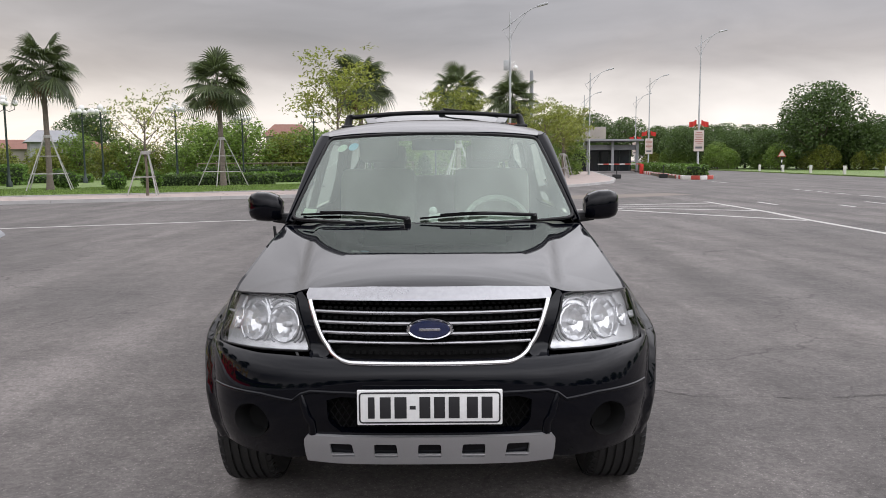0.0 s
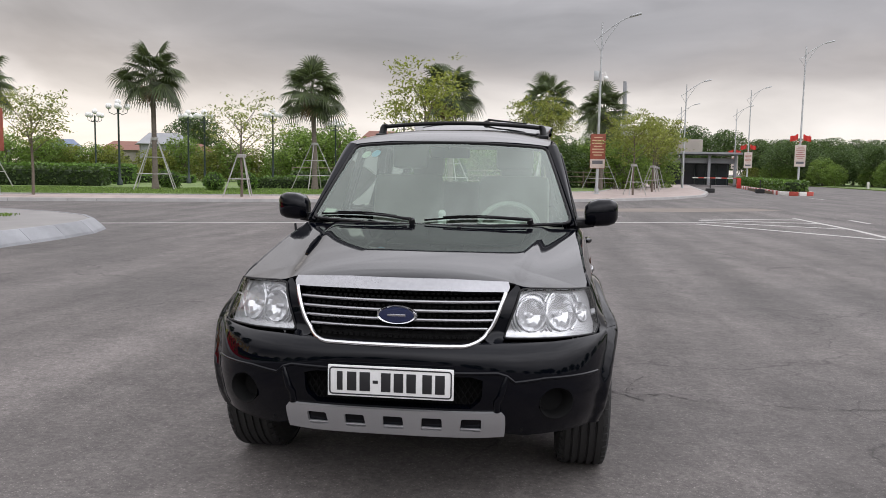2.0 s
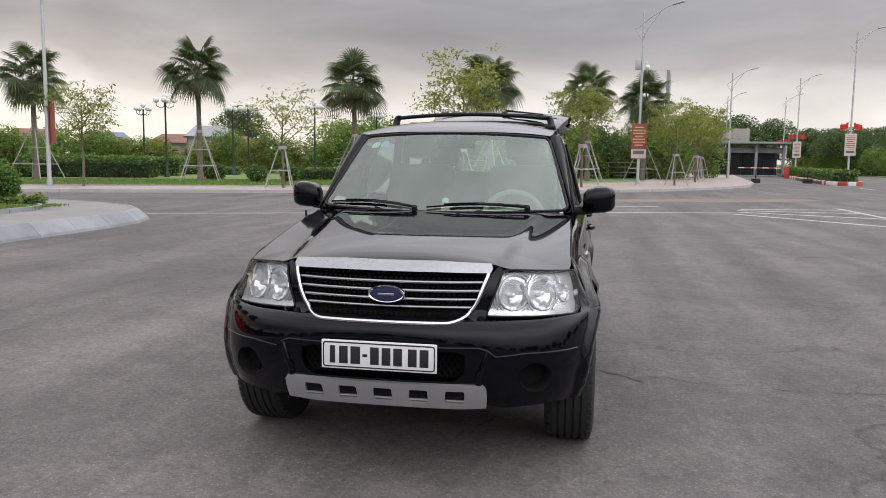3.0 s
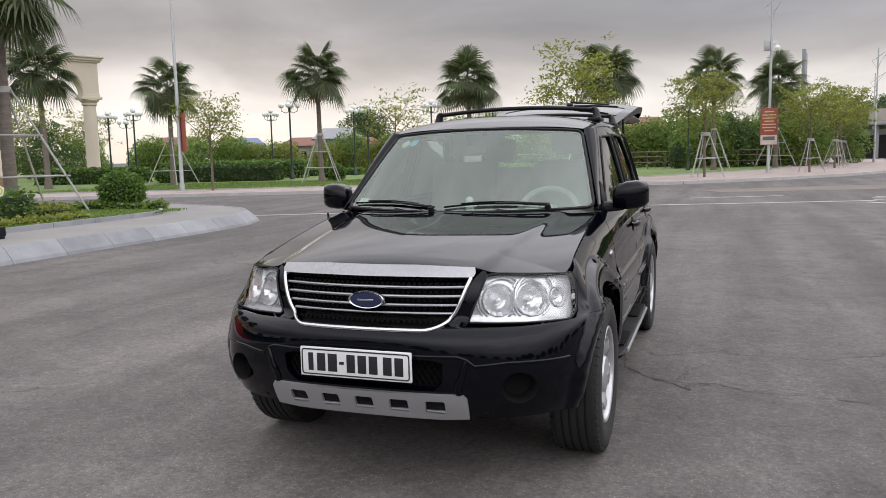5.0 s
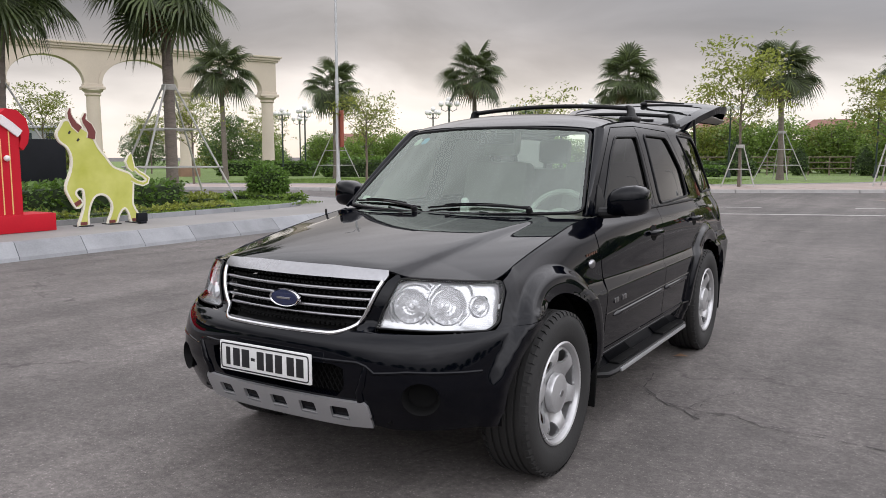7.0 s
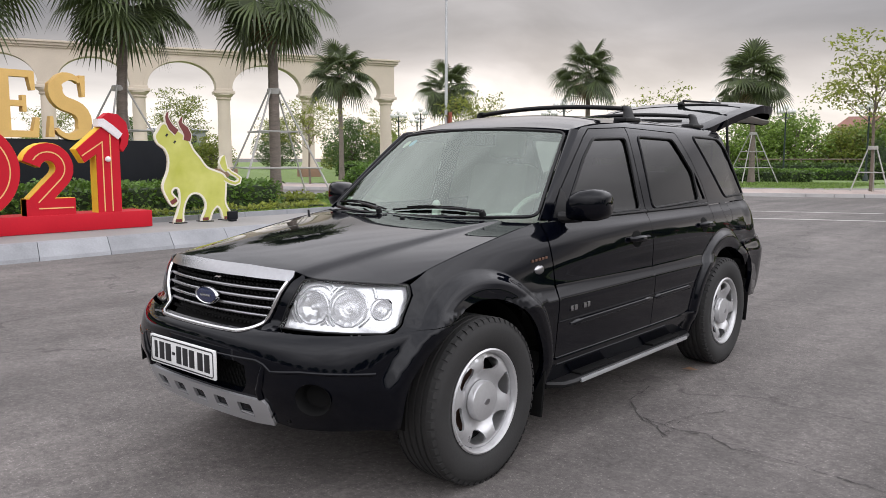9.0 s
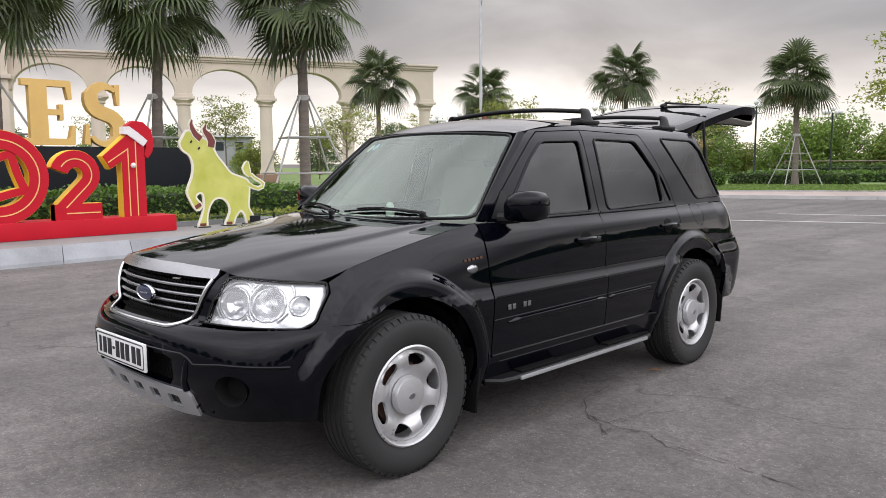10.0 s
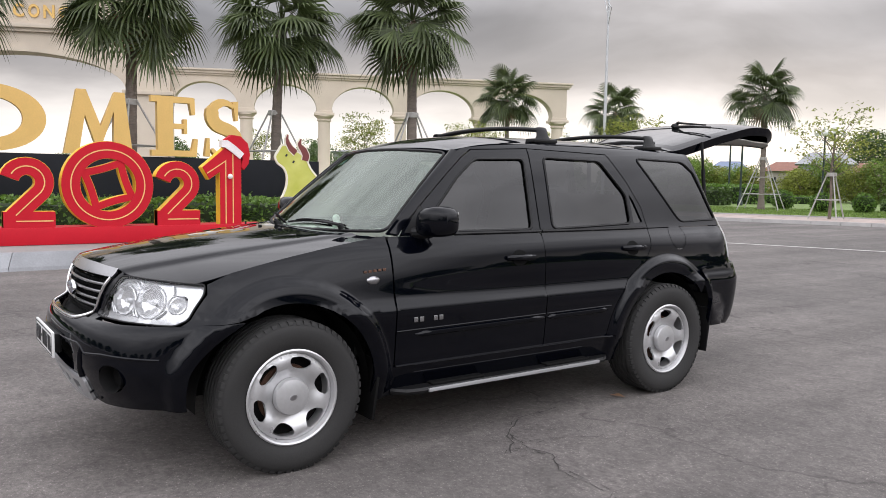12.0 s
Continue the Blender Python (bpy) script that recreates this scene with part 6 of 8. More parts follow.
def curve(pts):
    """A smooth curve through (position, value) pairs."""
    X = np.array([p[0] for p in pts], float)
    V = np.array([p[1] for p in pts], float)
    dx = np.diff(X)
    sl = np.diff(V) / dx
    m = np.concatenate([[sl[0]], np.where(sl[:-1] * sl[1:] > 0, 2 * sl[:-1] * sl[1:] / (sl[:-1] + sl[1:] + 1e-12), 0.0), [sl[-1]]])

    def f(x):
        x = min(max(x, X[0]), X[-1])
        i = min(int(np.searchsorted(X, x, "right")) - 1, len(X) - 2)
        h = dx[i]
        t = (x - X[i]) / h
        return float((1 + 2 * t) * (1 - t) ** 2 * V[i] + t * (1 - t) ** 2 * h * m[i] + t * t * (3 - 2 * t) * V[i + 1] + t * t * (t - 1) * h * m[i + 1])
    return f


half_width = curve([(0.24, 0.775), (0.32, 0.806), (0.42, 0.842), (0.60, 0.860), (0.70, 0.868), (0.714, 0.867), (0.722, 0.863), (0.758, 0.8475), (0.766, 0.8455), (0.79, 0.845), (0.87, 0.848), (0.95, 0.842), (1.01, 0.828), (1.055, 0.804),
                    (1.08, 0.794), (1.11, 0.784), (1.30, 0.730), (1.475, 0.676), (1.53, 0.652), (1.57, 0.622), (1.60, 0.58)])
nose = curve([(0.30, -0.76), (0.36, -0.79), (0.44, -0.826), (0.52, -0.850), (0.62, -0.866), (0.672, -0.862), (0.704, -0.838), (0.722, -0.80), (0.742, -0.772), (0.80, -0.774), (0.86, -0.764), (0.91, -0.738), (0.95, -0.70), (1.0, -0.62)])
tail = curve([(0.35, 3.42), (0.45, 3.50), (0.62, 3.53), (0.78, 3.52), (0.82, 3.48), (0.86, 3.455), (1.05, 3.44), (1.2, 3.36), (1.55, 3.16), (1.62, 3.1)])


def inward(s, z):
    w = min(max((z - 0.75) / 0.32, 0.0), 1.0)
    d = 0.0
    if s < 1.6:
        d -= 0.05 * ((1.6 - s) / 1.04) ** 2
    elif s > 1.8:
        d -= 0.085 * ((s - 1.8) / 1.45) ** 2
    return d * w - (0.03 * max(0.0, (s - 2.3) / 0.9) ** 2) * (1 - w)


def flare(s, z):
    out = 0.0
    for yc in (0.0, WHEELBASE):
        r = math.hypot(s - yc, (z - HUB) * 0.98)
        if r < 0.56 and z > 0.25:
            t = min(max((0.545 - r) / 0.05, 0.0), 1.0)
            out = max(out, 0.030 * t * t * (3 - 2 * t) - 0.012 * min(max((0.47 - r) / 0.05, 0.0), 1.0))
    return out


def skin(s, z):
    """The car's left-hand skin: s runs from the nose (below Y0) along the side to the tail (above Y1)."""
    sc = min(max(s, Y0), Y1)
    W = half_width(z) + inward(sc, z) + flare(s, z)
    if s < Y0:
        th = min(max(1 + (s - Y0) / FL, 0.0), 1.0) * math.pi / 2
        n = 2 / (2.15 if z > 0.72 else 2.15 + 0.65 * min(1, (0.72 - z) / 0.2))
        return Vector((W * max(math.sin(th), 0) ** n, Y0 + (nose(z) - Y0) * max(math.cos(th), 0) ** n, z))
    if s > Y1:
        th = min(max(1 - (s - Y1) / RL, 0.0), 1.0) * math.pi / 2
        n = 2 / 5.0
        return Vector((W * max(math.sin(th), 0) ** n, Y1 + (tail(z) - Y1) * max(math.cos(th), 0) ** n, z))
    return Vector((W, s, z))


def s_of_x(x, z):
    """Where on the nose the skin has the half breadth x."""
    lo, hi = Y0 - FL, Y0
    for _ in range(40):
        m = (lo + hi) / 2
        if skin(m, z).x < x:
            lo = m
        else:
            hi = m
    return (lo + hi) / 2


def resample(pts, step, closed=True):
    out = []
    n = len(pts)
    for i in range(n if closed else n - 1):
        a, b = Vector(pts[i]), Vector(pts[(i + 1) % n])
        k = max(1, int(math.ceil((b - a).length / step)))
        out += [a.lerp(b, j / k) for j in range(k)]
    if not closed:
        out.append(Vector(pts[-1]))
    return out


def rounded(pts, r, n=5):
    """An outline with its corners rounded off."""
    out = []
    m = len(pts)
    for i in range(m):
        a, p, b = Vector(pts[i - 1]), Vector(pts[i]), Vector(pts[(i + 1) % m])
        ra = min(r, (a - p).length * 0.45, (b - p).length * 0.45)
        p0, p1 = p + (a - p).normalized() * ra, p + (b - p).normalized() * ra
        for k in range(n + 1):
            t = k / n
            out.append(tuple(p0 * (1 - t) ** 2 + p * 2 * t * (1 - t) + p1 * t * t))
    return out


def within(p, poly):
    c = False
    n = len(poly)
    x, y = p
    for i in range(n):
        a, b = poly[i], poly[(i + 1) % n]
        if (a[1] > y) != (b[1] > y) and x < (b[0] - a[0]) * (y - a[1]) / (b[1] - a[1]) + a[0]:
            c = not c
    return c


def panel_mesh(outline, holes, where, step=0.035, edge=0.02, lift=0.0, thick=0.014, mirror=False, solid=False, ring=None, hole_rims=True):
    """A curved sheet: a flat outline with holes, laid on the surface 'where', with turned-in edges."""
    loops = [resample(outline, edge)] + [resample(h, edge) for h in holes]
    pts, edges = [], []
    for lp in loops:
        b = len(pts)
        pts += [Vector(p) for p in lp]
        edges += [(b + i, b + (i + 1) % len(lp)) for i in range(len(lp))]
    nb = len(pts)
    xs, ys = [p.x for p in pts], [p.y for p in pts]
    B = np.array([(p.x, p.y) for p in pts])
    flat = [[(p.x, p.y) for p in lp] for lp in loops]
    clear = (0.45 * min(step, edge * 1.6)) ** 2
    if ring is not None:
        # points on circles round a wheel, so that the flare's edge runs clean
        for r in np.arange(0.448, 0.575, 0.0125):
            n = int(2 * math.pi * r / 0.018)
            for k in range(n):
                q = (ring + r * math.cos(2 * math.pi * k / n), HUB + r * math.sin(2 * math.pi * k / n) / 0.98)
                if within(q, flat[0]) and not any(within(q, f) for f in flat[1:]) and np.min((B[:, 0] - q[0]) ** 2 + (B[:, 1] - q[1]) ** 2) > clear:
                    pts.append(Vector(q))
    i0 = 0
    y = min(ys) + step / 2
    while y < max(ys):
        x = min(xs) + step * (0.5 if i0 % 2 else 0.25)
        while x < max(xs):
            if within((x, y), flat[0]) and not any(within((x, y), f) for f in flat[1:]) and np.min((B[:, 0] - x) ** 2 + (B[:, 1] - y) ** 2) > clear and (ring is None or math.hypot(x - ring, (y - HUB) * 0.98) > 0.582):
                pts.append(Vector((x, y)))
            x += step
        y += step * 0.87
        i0 += 1
    vs, _, fs, *_ = delaunay_2d_cdt(pts, edges, [], 0, 1e-6)
    keep = []
    for f in fs:
        c = sum((vs[i] for i in f), Vector((0, 0))) / len(f)
        if within(c, flat[0]) and not any(within(c, h) for h in flat[1:]):
            keep.append(f)
    e = 2e-3
    co, no = [], []
    for v in vs:
        p = where(v.x, v.y)
        n = (where(v.x + e, v.y) - where(v.x - e, v.y)).cross(where(v.x, v.y + e) - where(v.x, v.y - e))
        n = n.normalized() if n.length > 1e-12 else Vector((0, 0, 1))
        co.append(p + n * lift)
        no.append(n)
    F = [tuple(f) for f in keep]
    # turned-in rim along every boundary edge
    seen = {}
    for f in F:
        for i in range(3):
            k = (f[i], f[(i + 1) % 3])
            seen[tuple(sorted(k))] = seen.get(tuple(sorted(k)), []) + [k]
    rim = {}

    def low(i, side):
        if (i, side) not in rim:
            rim[(i, side)] = len(co)
            co.append(co[i] - no[i] * (thick if side else 0.0))
            no.append(None)
        return rim[(i, side)]
    for k, lst in seen.items():
        if len(lst) == 1 and thick:
            a, b = lst[0]
            if not hole_rims and len(loops[0]) <= min(a, b) and max(a, b) < nb:
                continue
            A, Bq, C, D = low(a, 0), low(b, 0), low(b, 1), low(a, 1)
            F.append((Bq, A, D, C) if thick > 0 else (A, Bq, C, D))
            t = (co[b] - co[a])
            out = t.cross(no[a]) * (1 if thick > 0 else -1)
            for q in (A, Bq, C, D):
                no[q] = (no[q] if no[q] is not None else Vector((0, 0, 0))) + out
    if solid:
        b = len(co)
        m = len(vs)
        co += [co[i] - no[i] * thick for i in range(m)]
        no += [-no[i] for i in range(m)]
        F += [(f[2] + b, f[1] + b, f[0] + b) for f in keep]
    no = [n.normalized() if n is not None and n.length > 1e-9 else Vector((0, 0, 1)) for n in no]
    if mirror:
        co = [Vector((-p.x, p.y, p.z)) for p in co]
        no = [Vector((-p.x, p.y, p.z)) for p in no]
        F = [f[::-1] for f in F]
    return co, F, no


def panel(name, outline, where, mat, parent, label="", holes=(), mirror=False, **kw):
    co, F, no = panel_mesh(outline, holes, where, mirror=mirror, **kw)
    me = bpy.data.meshes.new(name)
    me.from_pydata([tuple(c) for c in co], [], F)
    me.polygons.foreach_set("use_smooth", [True] * len(me.polygons))
    me.materials.append(mat)
    me.update()
    me.normals_split_custom_set_from_vertices([tuple(n) for n in no])
    ob = new(name, me)
    ob.parent = parent
    if label:
        tagged(ob, label=label)
    return ob


def glass(ob):
    ob.visible_shadow = False
    return ob


car = empty("car", label="black compact off-road car with its tailgate raised", category="car")
SIDES = ((False, "left"), (True, "right"))


def wheel_arch(yc, r, a0, a1, n=20, z=HUB):
    return [(yc + r * math.cos(radians(a0 + (a1 - a0) * i / n)), z + r * math.sin(radians(a0 + (a1 - a0) * i / n))) for i in range(n + 1)]


ARCH = 0.435
LAMP_EDGE = [(s_of_x(x, z) + 0.009, z) for x, z in ((0.764, 0.886), (0.783, 0.845), (0.799, 0.742), (0.796, 0.715))]


def hood_edge(y):
    """Height of the gap between bonnet and wing."""
    f = (y + 0.43) / 0.98
    return 0.892 + 0.185 * f + 0.05 * f * (1 - f)


# windscreen: v runs up the glass, u across
def screen(u, v):
    return Vector((u * (0.735 - 0.150 * v), (0.355 + 0.215 * u * u) * (1 - v) + (0.965 + 0.08 * u * u) * v, (1.068 + 0.018 * u * u) * (1 - v) + (1.540 - 0.025 * u * u) * v + 0.035 * v * (1 - v)))


def side_panels(mirror):
    gap = 0.003
    # front wing
    top = [(y, hood_edge(y) - 0.004) for y in (0.548, 0.40, 0.25, 0.1, -0.1, -0.25)] + LAMP_EDGE
    out = [(0.548, 0.40)] + top + [(-0.262, 0.728)] + wheel_arch(0, ARCH, 121, -8)[1:] + [(0.44, 0.27), (0.50, 0.27), (0.548, 0.32)]
    wing = panel("front_wing", out, skin, PAINT, car, mirror=mirror, step=0.018, edge=0.014, thick=0.03, ring=0.0)
    # doors, below the window line
    fd = [(0.548 + 2 * gap, 0.425), (1.555 - gap, 0.425), (1.555 - gap, 1.068), (0.553 + 2 * gap, 1.068)]
    front_door = panel("front_door", rounded(fd, 0.02), skin, PAINT, car, mirror=mirror, step=0.022, thick=0.02)
    rd = [(1.555 + gap, 0.425), (2.12, 0.425)] + wheel_arch(WHEELBASE, 0.555, 172, 128, 8) + [(2.40, 0.86), (2.47, 0.96), (2.485, 1.068), (1.555 + gap, 1.068)]
    rear_door = panel("rear_door", rd, skin, PAINT, car, mirror=mirror, step=0.022, thick=0.02)
    # sill
    panel("sill", [(0.44, 0.26), (2.18, 0.26), (2.14, 0.42), (0.548, 0.42), (0.50, 0.40)], skin, PAINT, car, mirror=mirror, thick=0.03)
    bm = bmesh.new()
    tube(bm, [Vector((-1 if mirror else 1, 1, 1)) * skin(s, 0.4215) for s in np.linspace(0.56, 2.11, 20)], 0.0065, 8)
    part("sill_edge", bm, PAINT, car)
    # rear wing, with the flare and the fuel flap's hole
    fuel = arc(2.775, 1.015, 0.087, 0, 342, 19)
    rq = ([(2.12 + 2 * gap, 0.425)] + [(p[0] + 0.006, p[1]) for p in wheel_arch(WHEELBASE, 0.555, 172, 128, 8)] + [(2.406, 0.86), (2.476, 0.96), (2.491, 1.068), (Y1 + 0.66, 1.068), (Y1 + 0.60, 0.83)] +
          [(Y1 + 0.20, 0.80), (WHEELBASE + 0.37, 0.79)] + wheel_arch(WHEELBASE, ARCH, 40, 176, 24) + [(2.17, 0.30), (2.15, 0.30)])
    rear_wing = panel("rear_wing", rq, skin, PAINT, car, holes=[fuel], mirror=mirror, step=0.018, edge=0.014, thick=0.03, ring=WHEELBASE)
    panel("fuel_flap", arc(2.775, 1.015, 0.0825, 0, 342, 19), skin, PAINT, rear_wing, "round fuel flap", mirror=mirror, step=0.03, thick=0.01)
    # window frames and pillars
    WIN_F = rounded([(0.755, 1.088), (1.495, 1.088), (1.515, 1.488), (1.165, 1.478), (1.03, 1.375)], 0.035)
    WIN_R = rounded([(1.655, 1.088), (2.335, 1.105), (2.335, 1.28), (2.14, 1.492), (1.672, 1.500)], 0.035)
    WIN_Q = rounded([(2.86, 1.105), (3.10 + 0.18, 1.115), (3.10, 1.46), (3.02, 1.51), (2.50, 1.518)], 0.05)
    WIN_V = rounded([(2.365, 1.105), (2.455, 1.11), (2.40, 1.24), (2.365, 1.29)], 0.015)
    def pillar(v, dy, dz=0.0):
        p = screen(1.0, v)
        return (p.y + dy, p.z + dz)
    ff = [(0.64, 1.074), (1.552, 1.074), (1.560, 1.545), (1.155, 1.527), pillar(0.92, 0.075), pillar(0.7, 0.07), pillar(0.4, 0.066), pillar(0.1, 0.062)]
    frame_f = panel("window_frame", ff, skin, PAINT, front_door, holes=[WIN_F], mirror=mirror, thick=0.02, step=0.03)
    rf = [(1.560, 1.074), (2.487, 1.074), (2.46, 1.20), (2.36, 1.36), (2.22, 1.53), (1.568, 1.546)]
    panel("window_frame", rf, skin, PAINT, rear_door, holes=[WIN_R, WIN_V], mirror=mirror, thick=0.02, step=0.03)
    qf = [(2.493, 1.074), (Y1 + 0.42, 1.074), (Y1 + 0.30, 1.30), (Y1 + 0.10, 1.56), (2.6, 1.585), (1.8, 1.590), (1.3, 1.558), (1.10, 1.537)] + [pillar(v, 0.008) for v in (1.0, 0.8, 0.6, 0.4, 0.2, 0.0)] + [(0.63, 1.078)] + [pillar(v, d - 0.005, 0.003) for v, d in ((0.1, 0.062), (0.4, 0.066), (0.7, 0.07), (0.92, 0.075))] + [(1.15, 1.532), (1.56, 1.551), (2.224, 1.536), (2.366, 1.363), (2.466, 1.202)]
    panel("pillar_frame", qf, skin, PAINT, car, "roof rail and pillars", holes=[WIN_Q], mirror=mirror, thick=0.03, step=0.03)
    glass(panel("window_glass", WIN_F, skin, TINT_GLASS, front_door, "dark tinted window", mirror=mirror, lift=-0.008, thick=0.004, step=0.06))
    glass(panel("window_glass", WIN_R, skin, TINT_GLASS, rear_door, "dark tinted window", mirror=mirror, lift=-0.008, thick=0.004, step=0.06))
    glass(panel("corner_glass", WIN_V, skin, TINT_GLASS, rear_door, mirror=mirror, lift=-0.008, thick=0.004, step=0.06))
    glass(panel("quarter_glass", WIN_Q, skin, TINT_GLASS, car, "dark tinted rear side window", mirror=mirror, lift=-0.003, thick=0.004, step=0.06))
    # black rubber seals
    sgn = -1 if mirror else 1
    bm = bmesh.new()
    rows = []
    for v in np.linspace(-0.02, 1.02, 20):
        a, b = screen(1.0, v), skin(screen(1.0, v).y + 0.008, screen(1.0, v).z)
        m = (a + b) / 2 + Vector((0.006, -0.012, 0.006))
        rows.append([bm.verts.new((sgn * q.x, q.y, q.z)) for q in (a + Vector((0, 0.006, 0)), a.lerp(m, 0.6) + Vector((0, -0.004, 0.002)), m, b)])
    for a, b in zip(rows, rows[1:]):
        for j in range(3):
            bm.faces.new((a[j], a[j + 1], b[j + 1], b[j]))
    part("screen_pillar", bm, PAINT, car, "slim black windscreen pillar", angle=70)
    for win, par in ((WIN_F, front_door), (WIN_R, rear_door), (WIN_Q, car)):
        bm = bmesh.new()
        tube(bm, [Vector((sgn, 1, 1)) * skin(*p) + Vector((sgn * 0.001, 0, 0)) for p in resample(win, 0.05)], 0.0075, 6, closed=True)
        part("window_seal", bm, TRIM_BLACK, par)
    # belt moulding along the window sills
    for a, b, par in ((0.70, 1.552, front_door), (1.562, 2.46, rear_door)):
        bm = bmesh.new()
        tube(bm, [Vector((sgn, 1, 1)) * skin(a + (b - a) * i / 14, 1.077) + Vector((sgn * 0.004, 0, 0)) for i in range(15)], 0.009, 6)
        part("belt_moulding", bm, TRIM_BLACK, par)
    # rubbing strips
    for a, b, z0, z1, par in ((0.665, 1.545, 0.578, 0.587, front_door), (1.567, 2.06, 0.588, 0.592, rear_door)):
        bm = bmesh.new()
        n = 16
        prof = []
        for i in range(n + 1):
            f = i / n
            s, z = a + (b - a) * f, z0 + (z1 - z0) * f
            k = min(1.0, f * n * 0.9 + 0.3, (1 - f) * n * 0.9 + 0.3)
            p = skin(s, z)
            prof.append([bm.verts.new((sgn * (p.x + dx * k), p.y, p.z + dz * k)) for dx, dz in ((-0.004, 0.019), (0.013, 0.009), (0.015, -0.004), (0.008, -0.013), (-0.004, -0.016))])
        for i in range(n):
            for j in range(4):
                bm.faces.new((prof[i][j], prof[i + 1][j], prof[i + 1][j + 1], prof[i][j + 1]))
        bm.faces.new(prof[0])
        bm.faces.new(prof[-1])
        part("rubbing_strip", bm, PAINT, par, "raised rubbing strip", angle=50)
    for a, b, z0, z1, par in ((0.556, 1.549, 0.602, 0.610, front_door), (1.561, 2.09, 0.610, 0.614, rear_door)):
        bm = bmesh.new()
        tube(bm, [Vector((sgn, 1, 1)) * skin(a + (b - a) * i / 14, z0 + (z1 - z0) * i / 14) for i in range(15)], 0.0045, 6)
        part("door_crease", bm, PAINT, par)
    # handles in their cups
    for s, z, par in ((1.385, 0.935, front_door), (2.315, 0.955, rear_door)):
        panel("handle_cup", arc(s - 0.02, z, 0.055, 0, 345, 23, 0.045), skin, MATT_BLACK, par, mirror=mirror, lift=0.0015, thick=0.003, step=0.03)
        bm = bmesh.new()
        p = skin(s, z)
        pts = [Vector((sgn * (p.x + dx), s + dy, z + dz)) for dy, dx, dz in ((-0.115, 0.004, 0.004), (-0.085, 0.020, 0.004), (-0.02, 0.030, 0.004), (0.06, 0.027, 0.003), (0.085, 0.006, 0.002))]
        tube(bm, pts, [0.011, 0.017, 0.018, 0.017, 0.012], 10)
        part("door_handle", bm, PAINT, par, "black pull handle")
    # product writing reduced to small bars
    for k, s in enumerate((0.665, 0.70, 0.785, 0.82)):
        bm = bmesh.new()
        p = skin(s, 0.655)
        box(bm, (sgn * (p.x + 0.002), s, 0.655), (0.005, 0.025, 0.026), bev=0.002)
        part("badge_bar", bm, CHROME_SOFT, front_door)
    bm = bmesh.new()
    for k in range(5):
        s = 0.40 + 0.026 * k
        p = skin(s, 0.905)
        box(bm, (sgn * (p.x + 0.002), s, 0.905 + 0.002 * k), (0.004, 0.018, 0.012), bev=0.001)
    part("badge_bar", bm, RUST, wing, "small bronze badge bars")
    # side marker lamp
    bm = bmesh.new()
    p = skin(0.44, 0.862)
    ball(bm, (sgn * (p.x - 0.002), 0.44, 0.862), 0.03, (0.45, 1.25, 0.75))
    part("marker_lamp", bm, CHROME_SOFT, wing, "small oval side marker lamp")
    # mirror
    bm = bmesh.new()
    secs = []
    for x, y, z, ry, rz in ((0.85, 0.76, 1.130, 0.045, 0.05), (0.875, 0.775, 1.140, 0.070, 0.068), (0.92, 0.785, 1.146, 0.082, 0.078), (0.98, 0.79, 1.150, 0.078, 0.077), (1.015, 0.80, 1.150, 0.062, 0.066), (1.034, 0.81, 1.150, 0.035, 0.045)):
        secs.append([bm.verts.new((sgn * (x - 0.05), y - 0.015 + 1.05 * ry * np.sign(math.cos(a)) * abs(math.cos(a)) ** 0.6, z + rz * np.sign(math.sin(a)) * abs(math.sin(a)) ** 0.6)) for a in [2 * math.pi * k / 20 for k in range(20)]])
    for a, b in zip(secs, secs[1:]):
        for k in range(20):
            bm.faces.new((a[k], a[(k + 1) % 20], b[(k + 1) % 20], b[k]))
    bm.faces.new(secs[0])
    bm.faces.new(secs[-1])
    mir = part("door_mirror", bm, PAINT, front_door, "black door mirror housing", angle=50)
    bm = bmesh.new()
    box(bm, (sgn * 0.895, 0.848, 1.150), (0.115, 0.02, 0.10), bev=0.004)
    part("mirror_glass", bm, CHROME, mir)
    bm = bmesh.new()
    tube(bm, [(sgn * 0.74, 0.72, 1.085), (sgn * 0.79, 0.74, 1.085), (sgn * 0.85, 0.765, 1.085)], [0.03, 0.028, 0.022], 10)
    part("mirror_foot", bm, TRIM_BLACK, mir)
    panel("mirror_sail", [(0.66, 1.085), (0.80, 1.085), (0.80, 1.20), (0.77, 1.225)], skin, TRIM_BLACK, front_door, mirror=mirror, lift=0.004, thick=0.006, step=0.04)
    # side step
    bm = bmesh.new()
    pts = [(0.70, 0.30), (0.868, 0.298), (0.880, 0.285), (0.868, 0.268), (0.70, 0.262)]
    ring0 = None
    for y, k in ((0.56, 0.55), (0.62, 0.92), (0.70, 1.0), (1.95, 1.0), (2.05, 0.94), (2.12, 0.6)):
        cur = [bm.verts.new((sgn * (0.70 + (x - 0.70) * k), y, z)) for x, z in pts]
        if ring0:
            for j in range(5):
                bm.faces.new((ring0[j], ring0[(j + 1) % 5], cur[(j + 1) % 5], cur[j]))
        else:
            bm.faces.new(cur)
        ring0 = cur
    bm.faces.new(ring0[::-1])
    step = part("side_step", bm, TRIM_BLACK, car, "black side step with a bright edge", angle=40)
    bm = bmesh.new()
    box(bm, (sgn * 0.880, 1.36, 0.284), (0.012, 1.24, 0.020), bev=0.004)
    part("edge_trim", bm, SILVER, step, "dull silver edge strip")
